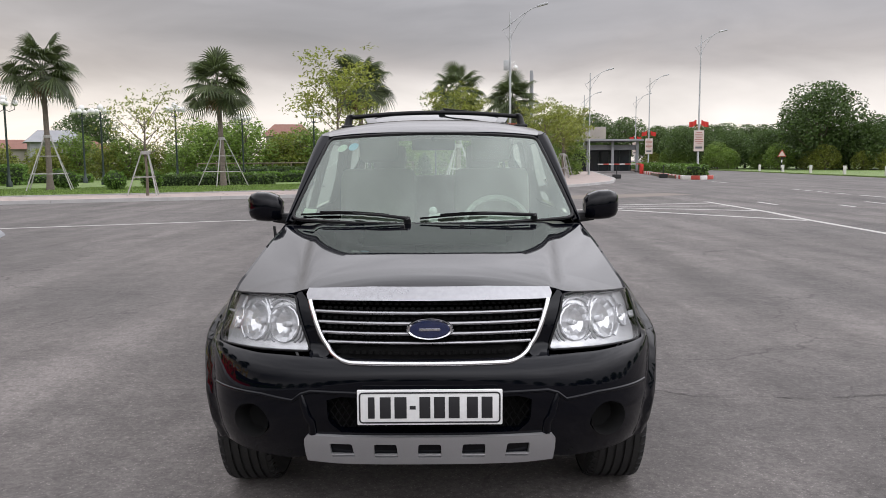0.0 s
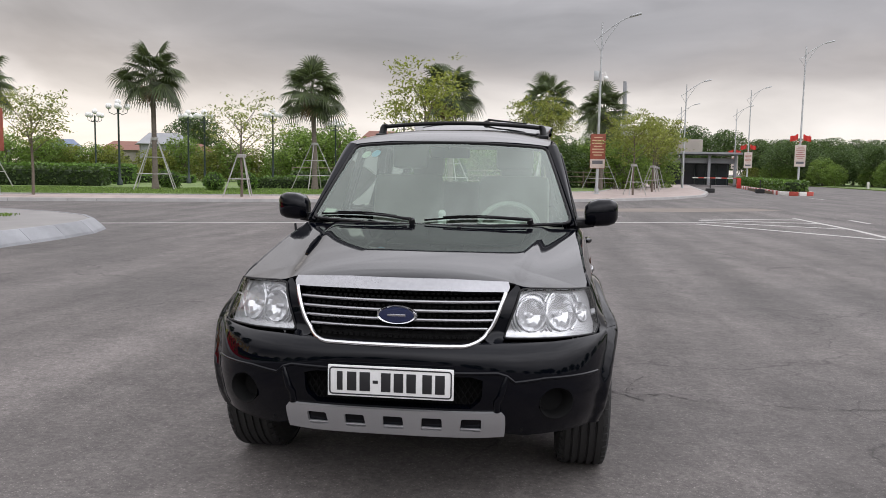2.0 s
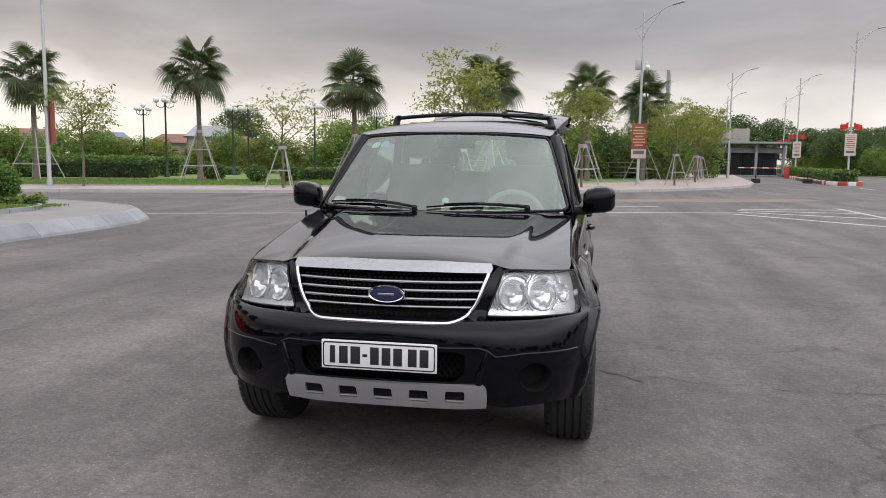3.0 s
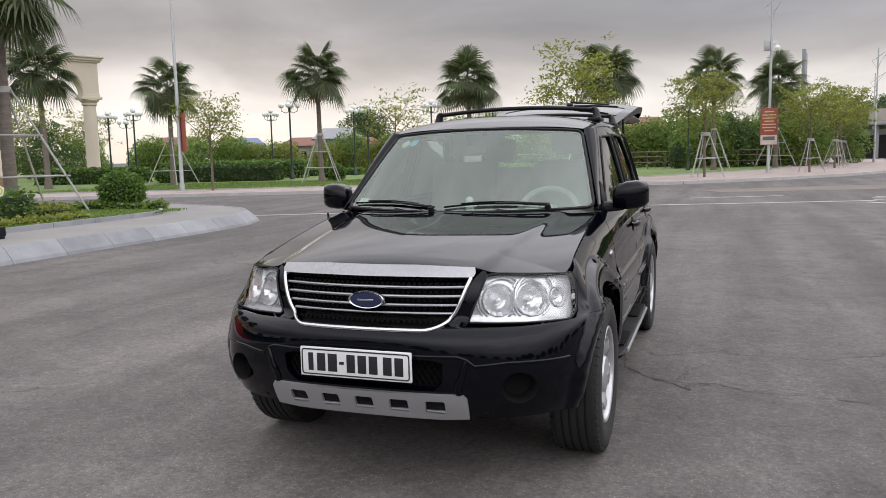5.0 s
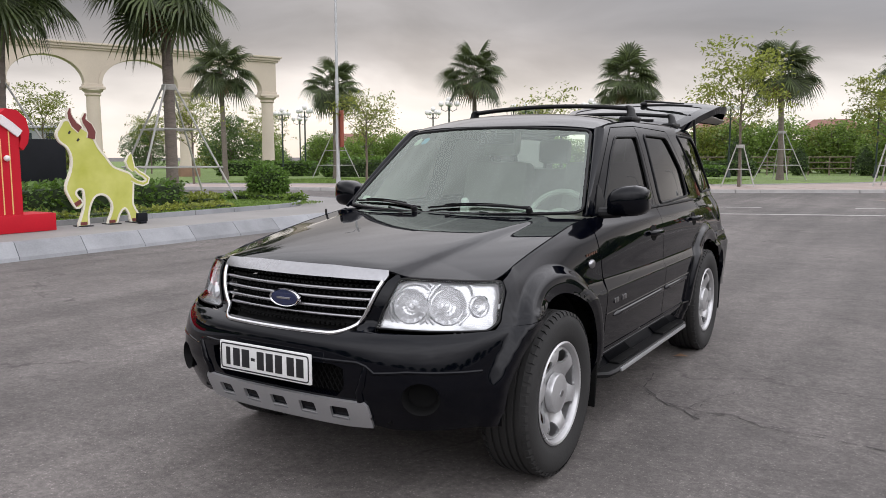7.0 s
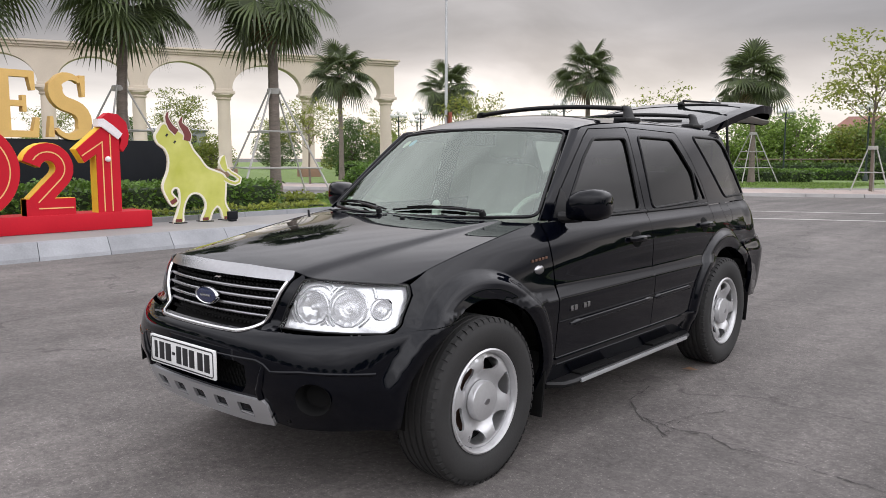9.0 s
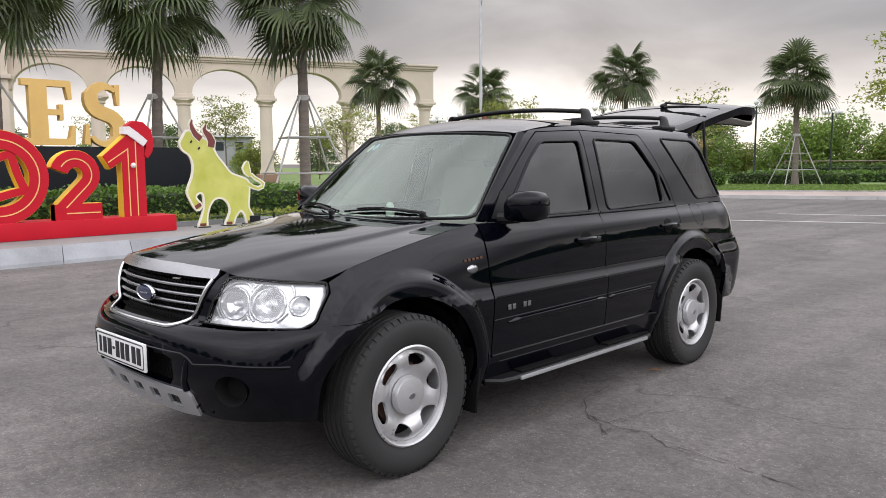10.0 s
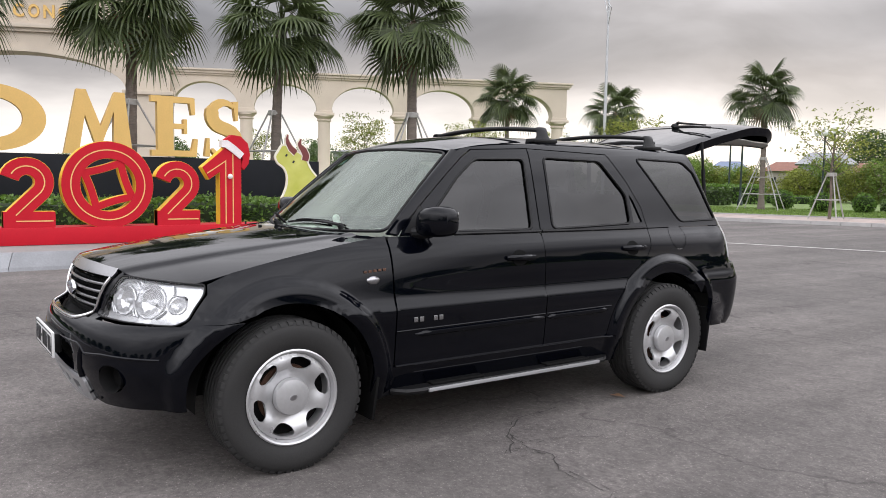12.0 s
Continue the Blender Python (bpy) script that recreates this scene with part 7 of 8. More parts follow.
    for y in (0.95, 1.75):
        bm = bmesh.new()
        box(bm, (sgn * 0.805, y, 0.304), (0.10, 0.34, 0.012), bev=0.005)
        part("tread_pad", bm, MATT_BLACK, step)
    # mud flaps and inner wheel houses
    for y, z0 in ((0.445, 0.17), (WHEELBASE + 0.44, 0.22)):
        bm = bmesh.new()
        box(bm, (sgn * 0.775, y, 0.33), (0.17, 0.016, 0.30), bev=0.005, m=pose(sgn * 0.775, y, z0 + 0.15, -8, 0, 0))
        part("mud_flap", bm, MATT_BLACK, car)
    for yc in (0.0, WHEELBASE):
        bm = bmesh.new()
        a = [bm.verts.new((sgn * 0.80, y, z)) for y, z in wheel_arch(yc, ARCH - 0.004, 184, -4, 24)]
        b = [bm.verts.new((sgn * 0.50, y, z)) for y, z in wheel_arch(yc, ARCH - 0.004, 184, -4, 24)]
        for i in range(24):
            bm.faces.new((a[i], a[i + 1], b[i + 1], b[i]))
        bm.faces.new(b)
        part("wheel_house", bm, MATT_BLACK, car, angle=60)
    # tail lamp on the rear corner
    tl = [(Y1 + 0.30, 0.845), (Y1 + 0.62, 0.845), (Y1 + 0.62, 1.12), (Y1 + 0.34, 1.12), (Y1 + 0.33, 1.0)]
    tl_ = panel("tail_lamp", tl, skin, LAMP_PALE, car, "clear and red tail lamp", mirror=mirror, lift=0.008, thick=0.012)
    panel("red_lens", [(Y1 + 0.36, 0.93), (Y1 + 0.60, 0.93), (Y1 + 0.60, 1.02), (Y1 + 0.36, 1.02)], skin, LAMP_RED, tl_, "red lens", mirror=mirror, lift=0.010, thick=0.004)


for mir_, _ in SIDES:
    side_panels(mir_)


# nose: bumper, lamps, grille, bonnet
def whole(f):
    """The skin with both halves: negative first coordinate is the right-hand side."""
    def g(u, z):
        # u: signed breadth parameter, 0 at the middle of the nose
        p = f(Y0 - FL + abs(u), z)
        return Vector((p.x if u >= 0 else -p.x, p.y, p.z))
    return g


NOSE = whole(skin)


def u_of_x(x, z):
    return math.copysign(s_of_x(abs(x), z) - (Y0 - FL), x)


def nose_outline(pts):
    return [(u_of_x(x, z), z) for x, z in pts]


U_END = FL - 0.012
lower = [(-0.30, 0.468), (0.30, 0.468), (0.335, 0.50), (0.345, 0.585), (0.30, 0.598), (-0.30, 0.598), (-0.345, 0.585), (-0.335, 0.50)]
fogs = [[(u_of_x(sx * 0.625, 0.49) + 0.075 * math.cos(a), 0.485 + 0.060 * math.sin(a)) for a in [2 * math.pi * k / 22 for k in range(22)]] for sx in (-1, 1)]


def bumper_outline():
    z_top = 0.716
    right = [(FL - 0.015, z_top + 0.008)]
    # along the wheel arch, in terms of u = s - (Y0 - FL)
    edge = [(s - (Y0 - FL), z) for s, z in wheel_arch(0, ARCH + 0.002, 122, 181, 14)]
    under = [(u_of_x(0.74, 0.36), 0.352), (u_of_x(0.50, 0.36), 0.345), (u_of_x(0.42, 0.36), 0.36)]
    half = [(u_of_x(0.40, z_top), z_top), (u_of_x(0.6, z_top), z_top - 0.004), (u_of_x(0.79, z_top), z_top)] + right + edge + under
    return half + [(-u, z) for u, z in half[::-1]]


bumper = panel("front_bumper", bumper_outline(), NOSE, PAINT, car, "black front bumper", holes=[nose_outline(lower)] + fogs, step=0.028, thick=0.03)
# raised frame line round the lower opening
bm = bmesh.new()
line = [(-0.79, 0.578), (-0.58, 0.585), (-0.465, 0.575), (-0.435, 0.60), (-0.40, 0.612), (0.40, 0.612), (0.435, 0.60), (0.465, 0.575), (0.58, 0.585), (0.79, 0.578)]
rs_line = resample([(u_of_x(x, z), z) for x, z in line], 0.03, False)
tube(bm, [NOSE(p.x, p.y) + Vector((0, 0.002, 0)) for p in rs_line], 0.007, 8)
part("crease", bm, PAINT, bumper, "raised edge line", angle=70)
for sx in (-1, 1):
    bm = bmesh.new()
    leg = resample([(u_of_x(sx * 0.435, 0.60), 0.60), (u_of_x(sx * 0.40, 0.50), 0.50), (u_of_x(sx * 0.40, 0.46), 0.46)], 0.03, False)
    tube(bm, [NOSE(p.x, p.y) + Vector((0, 0.002, 0)) for p in leg], [0.008, 0.012, 0.014, 0.015, 0.015, 0.016, 0.016][:len(leg)], 8)
    part("crease", bm, PAINT, bumper, angle=70)
    # fog lamp pocket
    c = NOSE(u_of_x(sx * 0.625, 0.49), 0.485)
    n = Vector((sx * 0.42, -0.90, 0)).normalized()
    q = n.to_track_quat("Z", "Y").to_matrix().to_4x4()
    bm = bmesh.new()
    lathe(bm, [(0.072, 0.004), (0.066, -0.004), (0.055, -0.055), (0.0, -0.06)], 24, Matrix.Translation(c) @ q @ Matrix.Diagonal((1, 0.86, 1, 1)))
    part("lamp_pocket", bm, MATT_BLACK, bumper, "round blanked lamp pocket", angle=40)
# mesh in the lower opening
bm = bmesh.new()
box(bm, (0, -0.76, 0.535), (0.78, 0.01, 0.16))
part("opening_back", bm, MATT_BLACK, bumper)
bm = bmesh.new()
for k in range(-14, 15):
    x = k * 0.026
    for sl in (-1, 1):
        rod(bm, (x - 0.035 * sl, -0.80, 0.48), (x + 0.035 * sl, -0.80, 0.59), 0.003, None, 4)
part("lower_grille", bm, MATT_BLACK, bumper, "black mesh grille")
# silver skid plate with five cut-outs
cuts = [rounded([(x - 0.041, 0.374), (x + 0.041, 0.374), (x + 0.038, 0.430), (x - 0.038, 0.430)], 0.008, 3) for x in (-0.300, -0.150, 0.0, 0.150, 0.300)]
skid = panel("skid_plate", [(u_of_x(x, 0.40), z) for x, z in ((-0.435, 0.352), (-0.33, 0.346), (0.33, 0.346), (0.435, 0.352), (0.425, 0.440), (0.41, 0.458), (-0.41, 0.458), (-0.425, 0.440))], NOSE, SILVER, bumper, "silver skid plate with five openings",
             holes=[[(u_of_x(x, 0.40), z) for x, z in c] for c in cuts], lift=0.012, thick=0.03, step=0.03)
for x in (-0.300, -0.150, 0.0, 0.150, 0.300):
    p = NOSE(u_of_x(x, 0.405), 0.405)
    bm = bmesh.new()
    box(bm, (p.x, p.y + 0.045, 0.405), (0.11, 0.01, 0.08))
    part("recess", bm, TRIM_BLACK, skid)
    bm = bmesh.new()
    box(bm, (p.x, p.y + 0.014, 0.380), (0.08, 0.03, 0.006), bev=0.002)
    part("recess_lip", bm, SILVER, skid)
bm = bmesh.new()
box(bm, (0, -0.60, 0.38), (1.00, 0.30, 0.02))
box(bm, (0, 1.50, 0.33), (1.20, 3.4, 0.06))
part("underbody", bm, MATT_BLACK, car)
# number plate: its characters are plain bars
plate = empty("number_plate", (0.003, -0.898, 0.578), label="white number plate with dark bars")
plate.parent = car
bm = bmesh.new()
box(bm, (0, 0, 0), (0.478, 0.012, 0.118), bev=0.004)
part("plate", bm, PLATE_WHITE, plate)
bm = bmesh.new()
strip(bm, rounded([(-0.230, -0.050), (0.230, -0.050), (0.230, 0.050), (-0.230, 0.050)], 0.012, 4), 0.005, 0.004, 0.0075, pose(0, 0, 0, 90, 0, 0), closed=True)
part("border", bm, PLATE_INK, plate)
for x, w, hgt in ((-0.192, 0.022, 0.072), (-0.146, 0.036, 0.072), (-0.096, 0.040, 0.072), (-0.056, 0.020, 0.012), (-0.016, 0.036, 0.072), (0.032, 0.036, 0.072), (0.080, 0.036, 0.072), (0.140, 0.036, 0.072), (0.188, 0.036, 0.072)):
    bm = bmesh.new()
    box(bm, (x, -0.0065, 0), (w, 0.003, hgt), bev=0.001)
    part("plate_bar", bm, PLATE_INK, plate)
bm = bmesh.new()
box(bm, (0, -0.872, 0.575), (0.36, 0.04, 0.09), bev=0.008)
part("plate_bracket", bm, TRIM_BLACK, bumper)

# headlamps
HL = [(0.414, 0.728), (0.60, 0.722), (0.782, 0.718), (0.797, 0.742), (0.781, 0.845), (0.764, 0.885), (0.66, 0.900), (0.52, 0.911), (0.474, 0.907)]
for sx in (1, -1):
    lamp = empty("headlamp", label="clear headlamp with bright reflector bowls")
    lamp.parent = car
    outline = [(u_of_x(sx * x, z), z) for x, z in HL]
    if sx < 0:
        outline = outline[::-1]
    outline = rounded(outline, 0.014, 3)
    glass(panel("lens", outline, NOSE, LAMP_CLEAR, lamp, "clear plastic lens", lift=0.002, thick=0.004, step=0.04))
    BOWLS = ((0.650, 0.812, 0.074), (0.530, 0.810, 0.066), (0.742, 0.806, 0.042))

    def facing(x, z):
        """The outward direction of the nose at a bowl's middle."""
        uc = u_of_x(sx * x, z)
        return (NOSE(uc + 0.004, z) - NOSE(uc - 0.004, z)).cross(NOSE(uc, z + 0.004) - NOSE(uc, z - 0.004)).normalized()

    def round_bowl(x, z, r, a):
        """A point of the nose's surface on a circle that squarely faces outwards."""
        zz = z + r * math.sin(a)
        return (u_of_x(sx * (x + r * abs(facing(x, z).y) * math.cos(a)), zz), zz)
    wells = [[round_bowl(x, z, 0.93 * r, 2 * math.pi * k / 24) for k in range(24)] for x, z, r in BOWLS]
    back = panel("reflector", outline, NOSE, REFLECTOR, lamp, "bright metallised housing", holes=wells, lift=-0.026, thick=-0.024, step=0.03, hole_rims=False)
    for x, z, r in BOWLS:
        uc = u_of_x(sx * x, z)
        c = NOSE(uc, z)
        nn = facing(x, z)
        M = Matrix.Translation(c - nn * 0.026) @ nn.to_track_quat("Z", "Y").to_matrix().to_4x4()
        bm = bmesh.new()
        d = r / 0.074
        lathe(bm, [(r * 1.10, -0.050), (r * 1.06, -0.006), (r * 1.03, 0.006), (r * 0.98, 0.008), (r * 0.92, 0.0), (r * 0.74, -0.014 * d), (r * 0.5, -0.024 * d), (r * 0.28, -0.030 * d), (0, -0.032 * d)], 14, M)
        part("bowl", bm, LAMP_BOWL, back, "faceted reflector bowl", smooth=False)
        bm = bmesh.new()
        lathe(bm, [(0.0, 0.006), (r * 0.12, 0.004), (r * 0.17, -0.004), (r * 0.17, -0.030 * d)], 12, M)
        part("bulb", bm, REFLECTOR, back)
    # moulded ridges round the bowls
    shape = [(p[0], p[1]) for p in outline]
    for x, z, r in BOWLS[:2]:
        for f in (1.22, 1.42):
            run = []
            for k in range(61):
                a = 2 * math.pi * k / 60
                q = round_bowl(x, z, f * r, a)
                clear = all(math.hypot((x - b[0]) / abs(facing(x, z).y) + f * r * math.cos(a), z + f * r * math.sin(a) - b[1]) > b[2] * 1.1 for b in BOWLS)
                clear = clear and within((q[0], q[1] + 0.016), shape) and within((q[0], q[1] - 0.016), shape)
                if clear:
                    run.append(NOSE(*q) + Vector((-sx * 0.008, 0.020, 0)))
                if (k == 60 or not clear) and len(run) > 3:
                    bm = bmesh.new()
                    tube(bm, run, 0.0055, 6)
                    part("ridge", bm, REFLECTOR, back)
                if not clear:
                    run = []
    bm = bmesh.new()
    tube(bm, [NOSE(p.x, p.y) for p in resample(outline, 0.03)], 0.0045, 6, closed=True)
    part("lamp_seal", bm, TRIM_BLACK, lamp)

# grille
grille = empty("grille", label="black grille with four bright bars and frame")
grille.parent = car
G_OUT = [(-0.418, 0.898), (-0.405, 0.86), (-0.375, 0.775), (-0.335, 0.724), (-0.28, 0.706), (0.28, 0.706), (0.335, 0.724), (0.375, 0.775), (0.405, 0.86), (0.418, 0.898)]
go = [(u_of_x(x, z), z) for x, z in rounded(G_OUT, 0.05, 4)]
panel("backing", [(u_of_x(x * 0.99, z), z) for x, z in G_OUT], NOSE, MATT_BLACK, grille, lift=-0.05, thick=0.0, step=0.05)
bm = bmesh.new()
for z in np.arange(0.725, 0.89, 0.0165):
    for k in range(-17, 18):
        x = 0.0225 * k + (0.011 if int(round((z - 0.725) / 0.0165)) % 2 else 0)
        lim = 0.33 + 0.07 * min(1, (z - 0.71) / 0.12)
        if abs(x) < lim:
            p = NOSE(u_of_x(x, z), z)
            box(bm, (p.x, p.y + 0.036, z), (0.013, 0.016, 0.009))
part("mesh", bm, MATT_BLACK, grille, "black honeycomb mesh", smooth=False)
for z, lim in ((0.862, 0.398), (0.827, 0.388), (0.792, 0.374), (0.759, 0.352)):
    bm = bmesh.new()
    xs = np.linspace(-lim, lim, 25)
    tube(bm, [NOSE(u_of_x(x, z), z) + Vector((0, 0.014, 0)) for x in xs], 0.0072, 8)
    part("grille_bar", bm, CHROME_SOFT, grille, "bright horizontal bar", angle=60)
bm = bmesh.new()
fr = resample([(u_of_x(x, z), z) for x, z in G_OUT[0:1] + rounded(G_OUT, 0.05, 4)[6:-6] + G_OUT[-1:]], 0.025, False)
tube(bm, [NOSE(p.x, p.y) + Vector((0, -0.002, 0)) for p in fr], 0.0095, 10)
part("chrome_frame", bm, CHROME, grille, "chrome frame", angle=60)
panel("chrome_trim", [(u_of_x(x, z), z) for x, z in ((-0.425, 0.898), (-0.2, 0.902), (0.2, 0.902), (0.425, 0.898), (0.432, 0.915), (0.425, 0.934), (0.2, 0.944), (-0.2, 0.944), (-0.425, 0.934), (-0.432, 0.915))], NOSE, CHROME_SOFT, grille, "broad bright strip under the bonnet", lift=0.006, thick=0.012, step=0.02)
# black cheeks between grille and headlamps
for sx in (1, -1):
    o = [(u_of_x(sx * x, z), z) for x, z in ((0.432, 0.900), (0.418, 0.87), (0.388, 0.785), (0.346, 0.726), (0.36, 0.716), (0.412, 0.716), (0.420, 0.732), (0.476, 0.912), (0.46, 0.93))]
    panel("grille_cheek", o if sx > 0 else o[::-1], NOSE, PAINT, car, lift=-0.004, thick=0.02, step=0.03)
o = [(u_of_x(x, z), z) for x, z in ((-0.36, 0.716), (0.36, 0.716), (0.33, 0.700), (-0.33, 0.700))]
panel("grille_sill", o[::-1], NOSE, PAINT, car, lift=-0.002, thick=0.02)
badge = NOSE(0.0001, 0.812)
bm = bmesh.new()
lathe(bm, [(0.0, 0.016), (0.052, 0.012), (0.056, 0.008)], 36, Matrix.Translation((0.003, badge.y + 0.004, 0.812)) @ pose(0, 0, 0, 90, 0, 0) @ Matrix.Diagonal((1.28, 0.56, 1, 1)))
bd = part("oval_badge", bm, BADGE_BLUE, grille, "plain dark blue oval badge")
bm = bmesh.new()
lathe(bm, [(0.054, 0.0), (0.054, 0.011), (0.0595, 0.014), (0.063, 0.008), (0.063, 0.0)], 36, Matrix.Translation((0.003, badge.y + 0.004, 0.812)) @ pose(0, 0, 0, 90, 0, 0) @ Matrix.Diagonal((1.28, 0.58, 1, 1)))
part("badge_rim", bm, CHROME, bd)
bm = bmesh.new()
box(bm, (0.003, badge.y - 0.0115, 0.812), (0.072, 0.002, 0.008), bev=0.002)
part("badge_bar", bm, CHROME, bd)

# bonnet
hood_mid = curve([(-0.76, 0.915), (-0.70, 0.944), (-0.62, 0.968), (-0.45, 0.998), (-0.2, 1.030), (0.1, 1.058), (0.34, 1.078), (0.6, 1.09)])


def hood_rim(y):
    """Half breadth of the bonnet at y."""
    if y > -0.42:
        return skin(y, hood_edge(y)).x - 0.004
    z = 0.935
    return skin(s_of_y(y, z), z).x


def s_of_y(y, z):
    lo, hi = Y0 - FL, Y0
    for _ in range(40):
        m = (lo + hi) / 2
        if skin(m, z).y < y:
            lo = m
        else:
            hi = m
    return (lo + hi) / 2


def hood(x, y):
    xe = 0.745 + 0.012 * min(1, max(0, (y + 0.43) / 0.98))
    ze, zc = hood_edge(max(y, -0.43)) - (0.0 if y > -0.43 else 0.20 * (-0.43 - y)), hood_mid(y)
    t = min(abs(x) / xe, 1.05)
    z = ze + (zc - ze) * (1 - t ** 2.3)
    cx = 0.455 + 0.11 * (y + 0.68)
    d = (abs(x) - cx) / 0.021
    z += 0.014 * (0.5 - 0.5 * math.tanh(d)) - 0.007
    return Vector((x, y, z))


def hood_front(x):
    z = 0.940 - 0.048 * (abs(x) / 0.755) ** 2
    return skin(s_of_x(min(abs(x), 0.752), z), z).y + 0.004


front_edge = [(x, hood_front(x)) for x in np.linspace(-0.745, 0.745, 41)]
right_edge = [(hood_rim(y) - 0.003, y) for y in np.linspace(-0.40, 0.50, 16)]
back_edge = [(x, 0.335 + 0.20 * (x / 0.72) ** 2) for x in np.linspace(0.66, -0.66, 25)]
left_edge = [(-x, y) for x, y in right_edge[::-1]]
bonnet = panel("bonnet", front_edge + right_edge + back_edge + left_edge, hood, PAINT, car, "black bonnet with two raised creases", step=0.02, thick=0.008)
for x in (-0.14, 0.14):
    bm = bmesh.new()
    p = hood(x, 0.245)
    box(bm, (p.x, p.y, p.z + 0.004), (0.022, 0.016, 0.01), bev=0.003)
    part("washer_jet", bm, TRIM_BLACK, bonnet)


so = rounded([(-0.985, 0.02), (0.985, 0.02), (0.985, 0.985), (-0.985, 0.985)], 0.07)
ws = glass(panel("windscreen", so, screen, SCREEN_GLASS, car, "clear laminated windscreen", step=0.08, edge=0.05, thick=0.005))
inner = rounded([(-0.955, 0.05), (0.955, 0.05), (0.955, 0.955), (-0.955, 0.955)], 0.07)
panel("black_border", so, screen, MATT_BLACK, ws, holes=[inner], lift=-0.008, thick=0.001, step=0.06, edge=0.04)
bm = bmesh.new()
tube(bm, [screen(p.x, p.y) for p in resample(so, 0.05)], 0.009, 6, closed=True)
part("screen_seal", bm, TRIM_BLACK, ws)
for k, (u, v, m) in enumerate(((-0.83, 0.86, STICKER2), (-0.73, 0.87, STICKER))):
    cc = [(u + 0.045 * math.cos(a), v + 0.05 * math.sin(a)) for a in [2 * math.pi * i / 16 for i in range(16)]]
    panel("round_sticker", cc, screen, m, ws, lift=-0.011, thick=0.0, step=0.03)
panel("label_sticker", [(-0.93, 0.10), (-0.83, 0.10), (-0.83, 0.15), (-0.93, 0.15)], screen, STICKER2, ws, lift=-0.011, thick=0.0, step=0.03)
# cowl and wipers
panel("cowl", [(x, 0.30 + 0.21 * (x / 0.74) ** 2) for x in np.linspace(-0.74, 0.74, 21)] + [(x, 0.40 + 0.215 * (x / 0.735) ** 2) for x in np.linspace(0.74, -0.74, 21)],
      lambda x, y: Vector((x, y, 1.045 + 0.02 * (x / 0.74) ** 2)), TRIM_BLACK, car, thick=0.02, step=0.05)
for x0, x1, v1 in ((-0.12, -0.66, 0.06), (0.50, -0.06, 0.06)):
    wip = empty("wiper", label="black windscreen wiper")
    wip.parent = car
    bm = bmesh.new()
    a = screen(x0 / 0.735, 0.02) + Vector((0, -0.03, 0.012))
    m_ = screen((x0 + x1) / 2 / 0.72, 0.085) + Vector((0, -0.022, 0.014))
    rod(bm, a, a + Vector((0, -0.012, 0.022)), 0.018, 0.014, 12)
    tube(bm, [a + Vector((0, -0.01, 0.02)), a.lerp(m_, 0.5) + Vector((0, -0.012, 0.014)), m_], [0.009, 0.007, 0.005], 8)
    part("arm", bm, TRIM_BLACK, wip)
    bm = bmesh.new()
    pts = [screen((x0 * 0.95 + (x1 - x0 * 0.95) * f) / 0.72, v1 + 0.035 * math.sin(f * 3.1)) + Vector((0, -0.010, 0.006)) for f in np.linspace(0, 1, 12)]
    tube(bm, pts, 0.005, 6)
    tube(bm, [p + Vector((0, -0.006, 0.009)) for p in pts[2:10]], 0.004, 6)
    part("blade", bm, MATT_BLACK, wip)
bm = bmesh.new()
rod(bm, (-0.764, 0.40, 1.0), (-0.772, 0.40, 1.072), 0.009, 0.006, 8)
part("aerial_foot", bm, TRIM_BLACK, car)


# roof
def roof(x, y):
    zc = 1.640 - (0.028 if y > 2.1 else 0.022) * ((y - 2.1) / 1.1) ** 2 - 0.074 * max(0.0, (1.44 - y) / 0.472) ** 2
    ze = 1.582 - (0.018 if y > 2.1 else 0.026) * ((y - 2.1) / 1.1) ** 2 - 0.030 * max(0.0, (1.44 - y) / 0.472) ** 2
    xe = 0.612 + inward(y, 1.57)
    t = min(abs(x) / xe, 1.0)
    drop = 0.018 * t * t * min(1.0, max(0.0, (1.35 - y) / 0.3)) ** 2
    return Vector((x, y, ze + (zc - ze) * (1 - t ** 2.6) - drop))


def roof_x(y):
    return 0.612 + inward(y, 1.57)


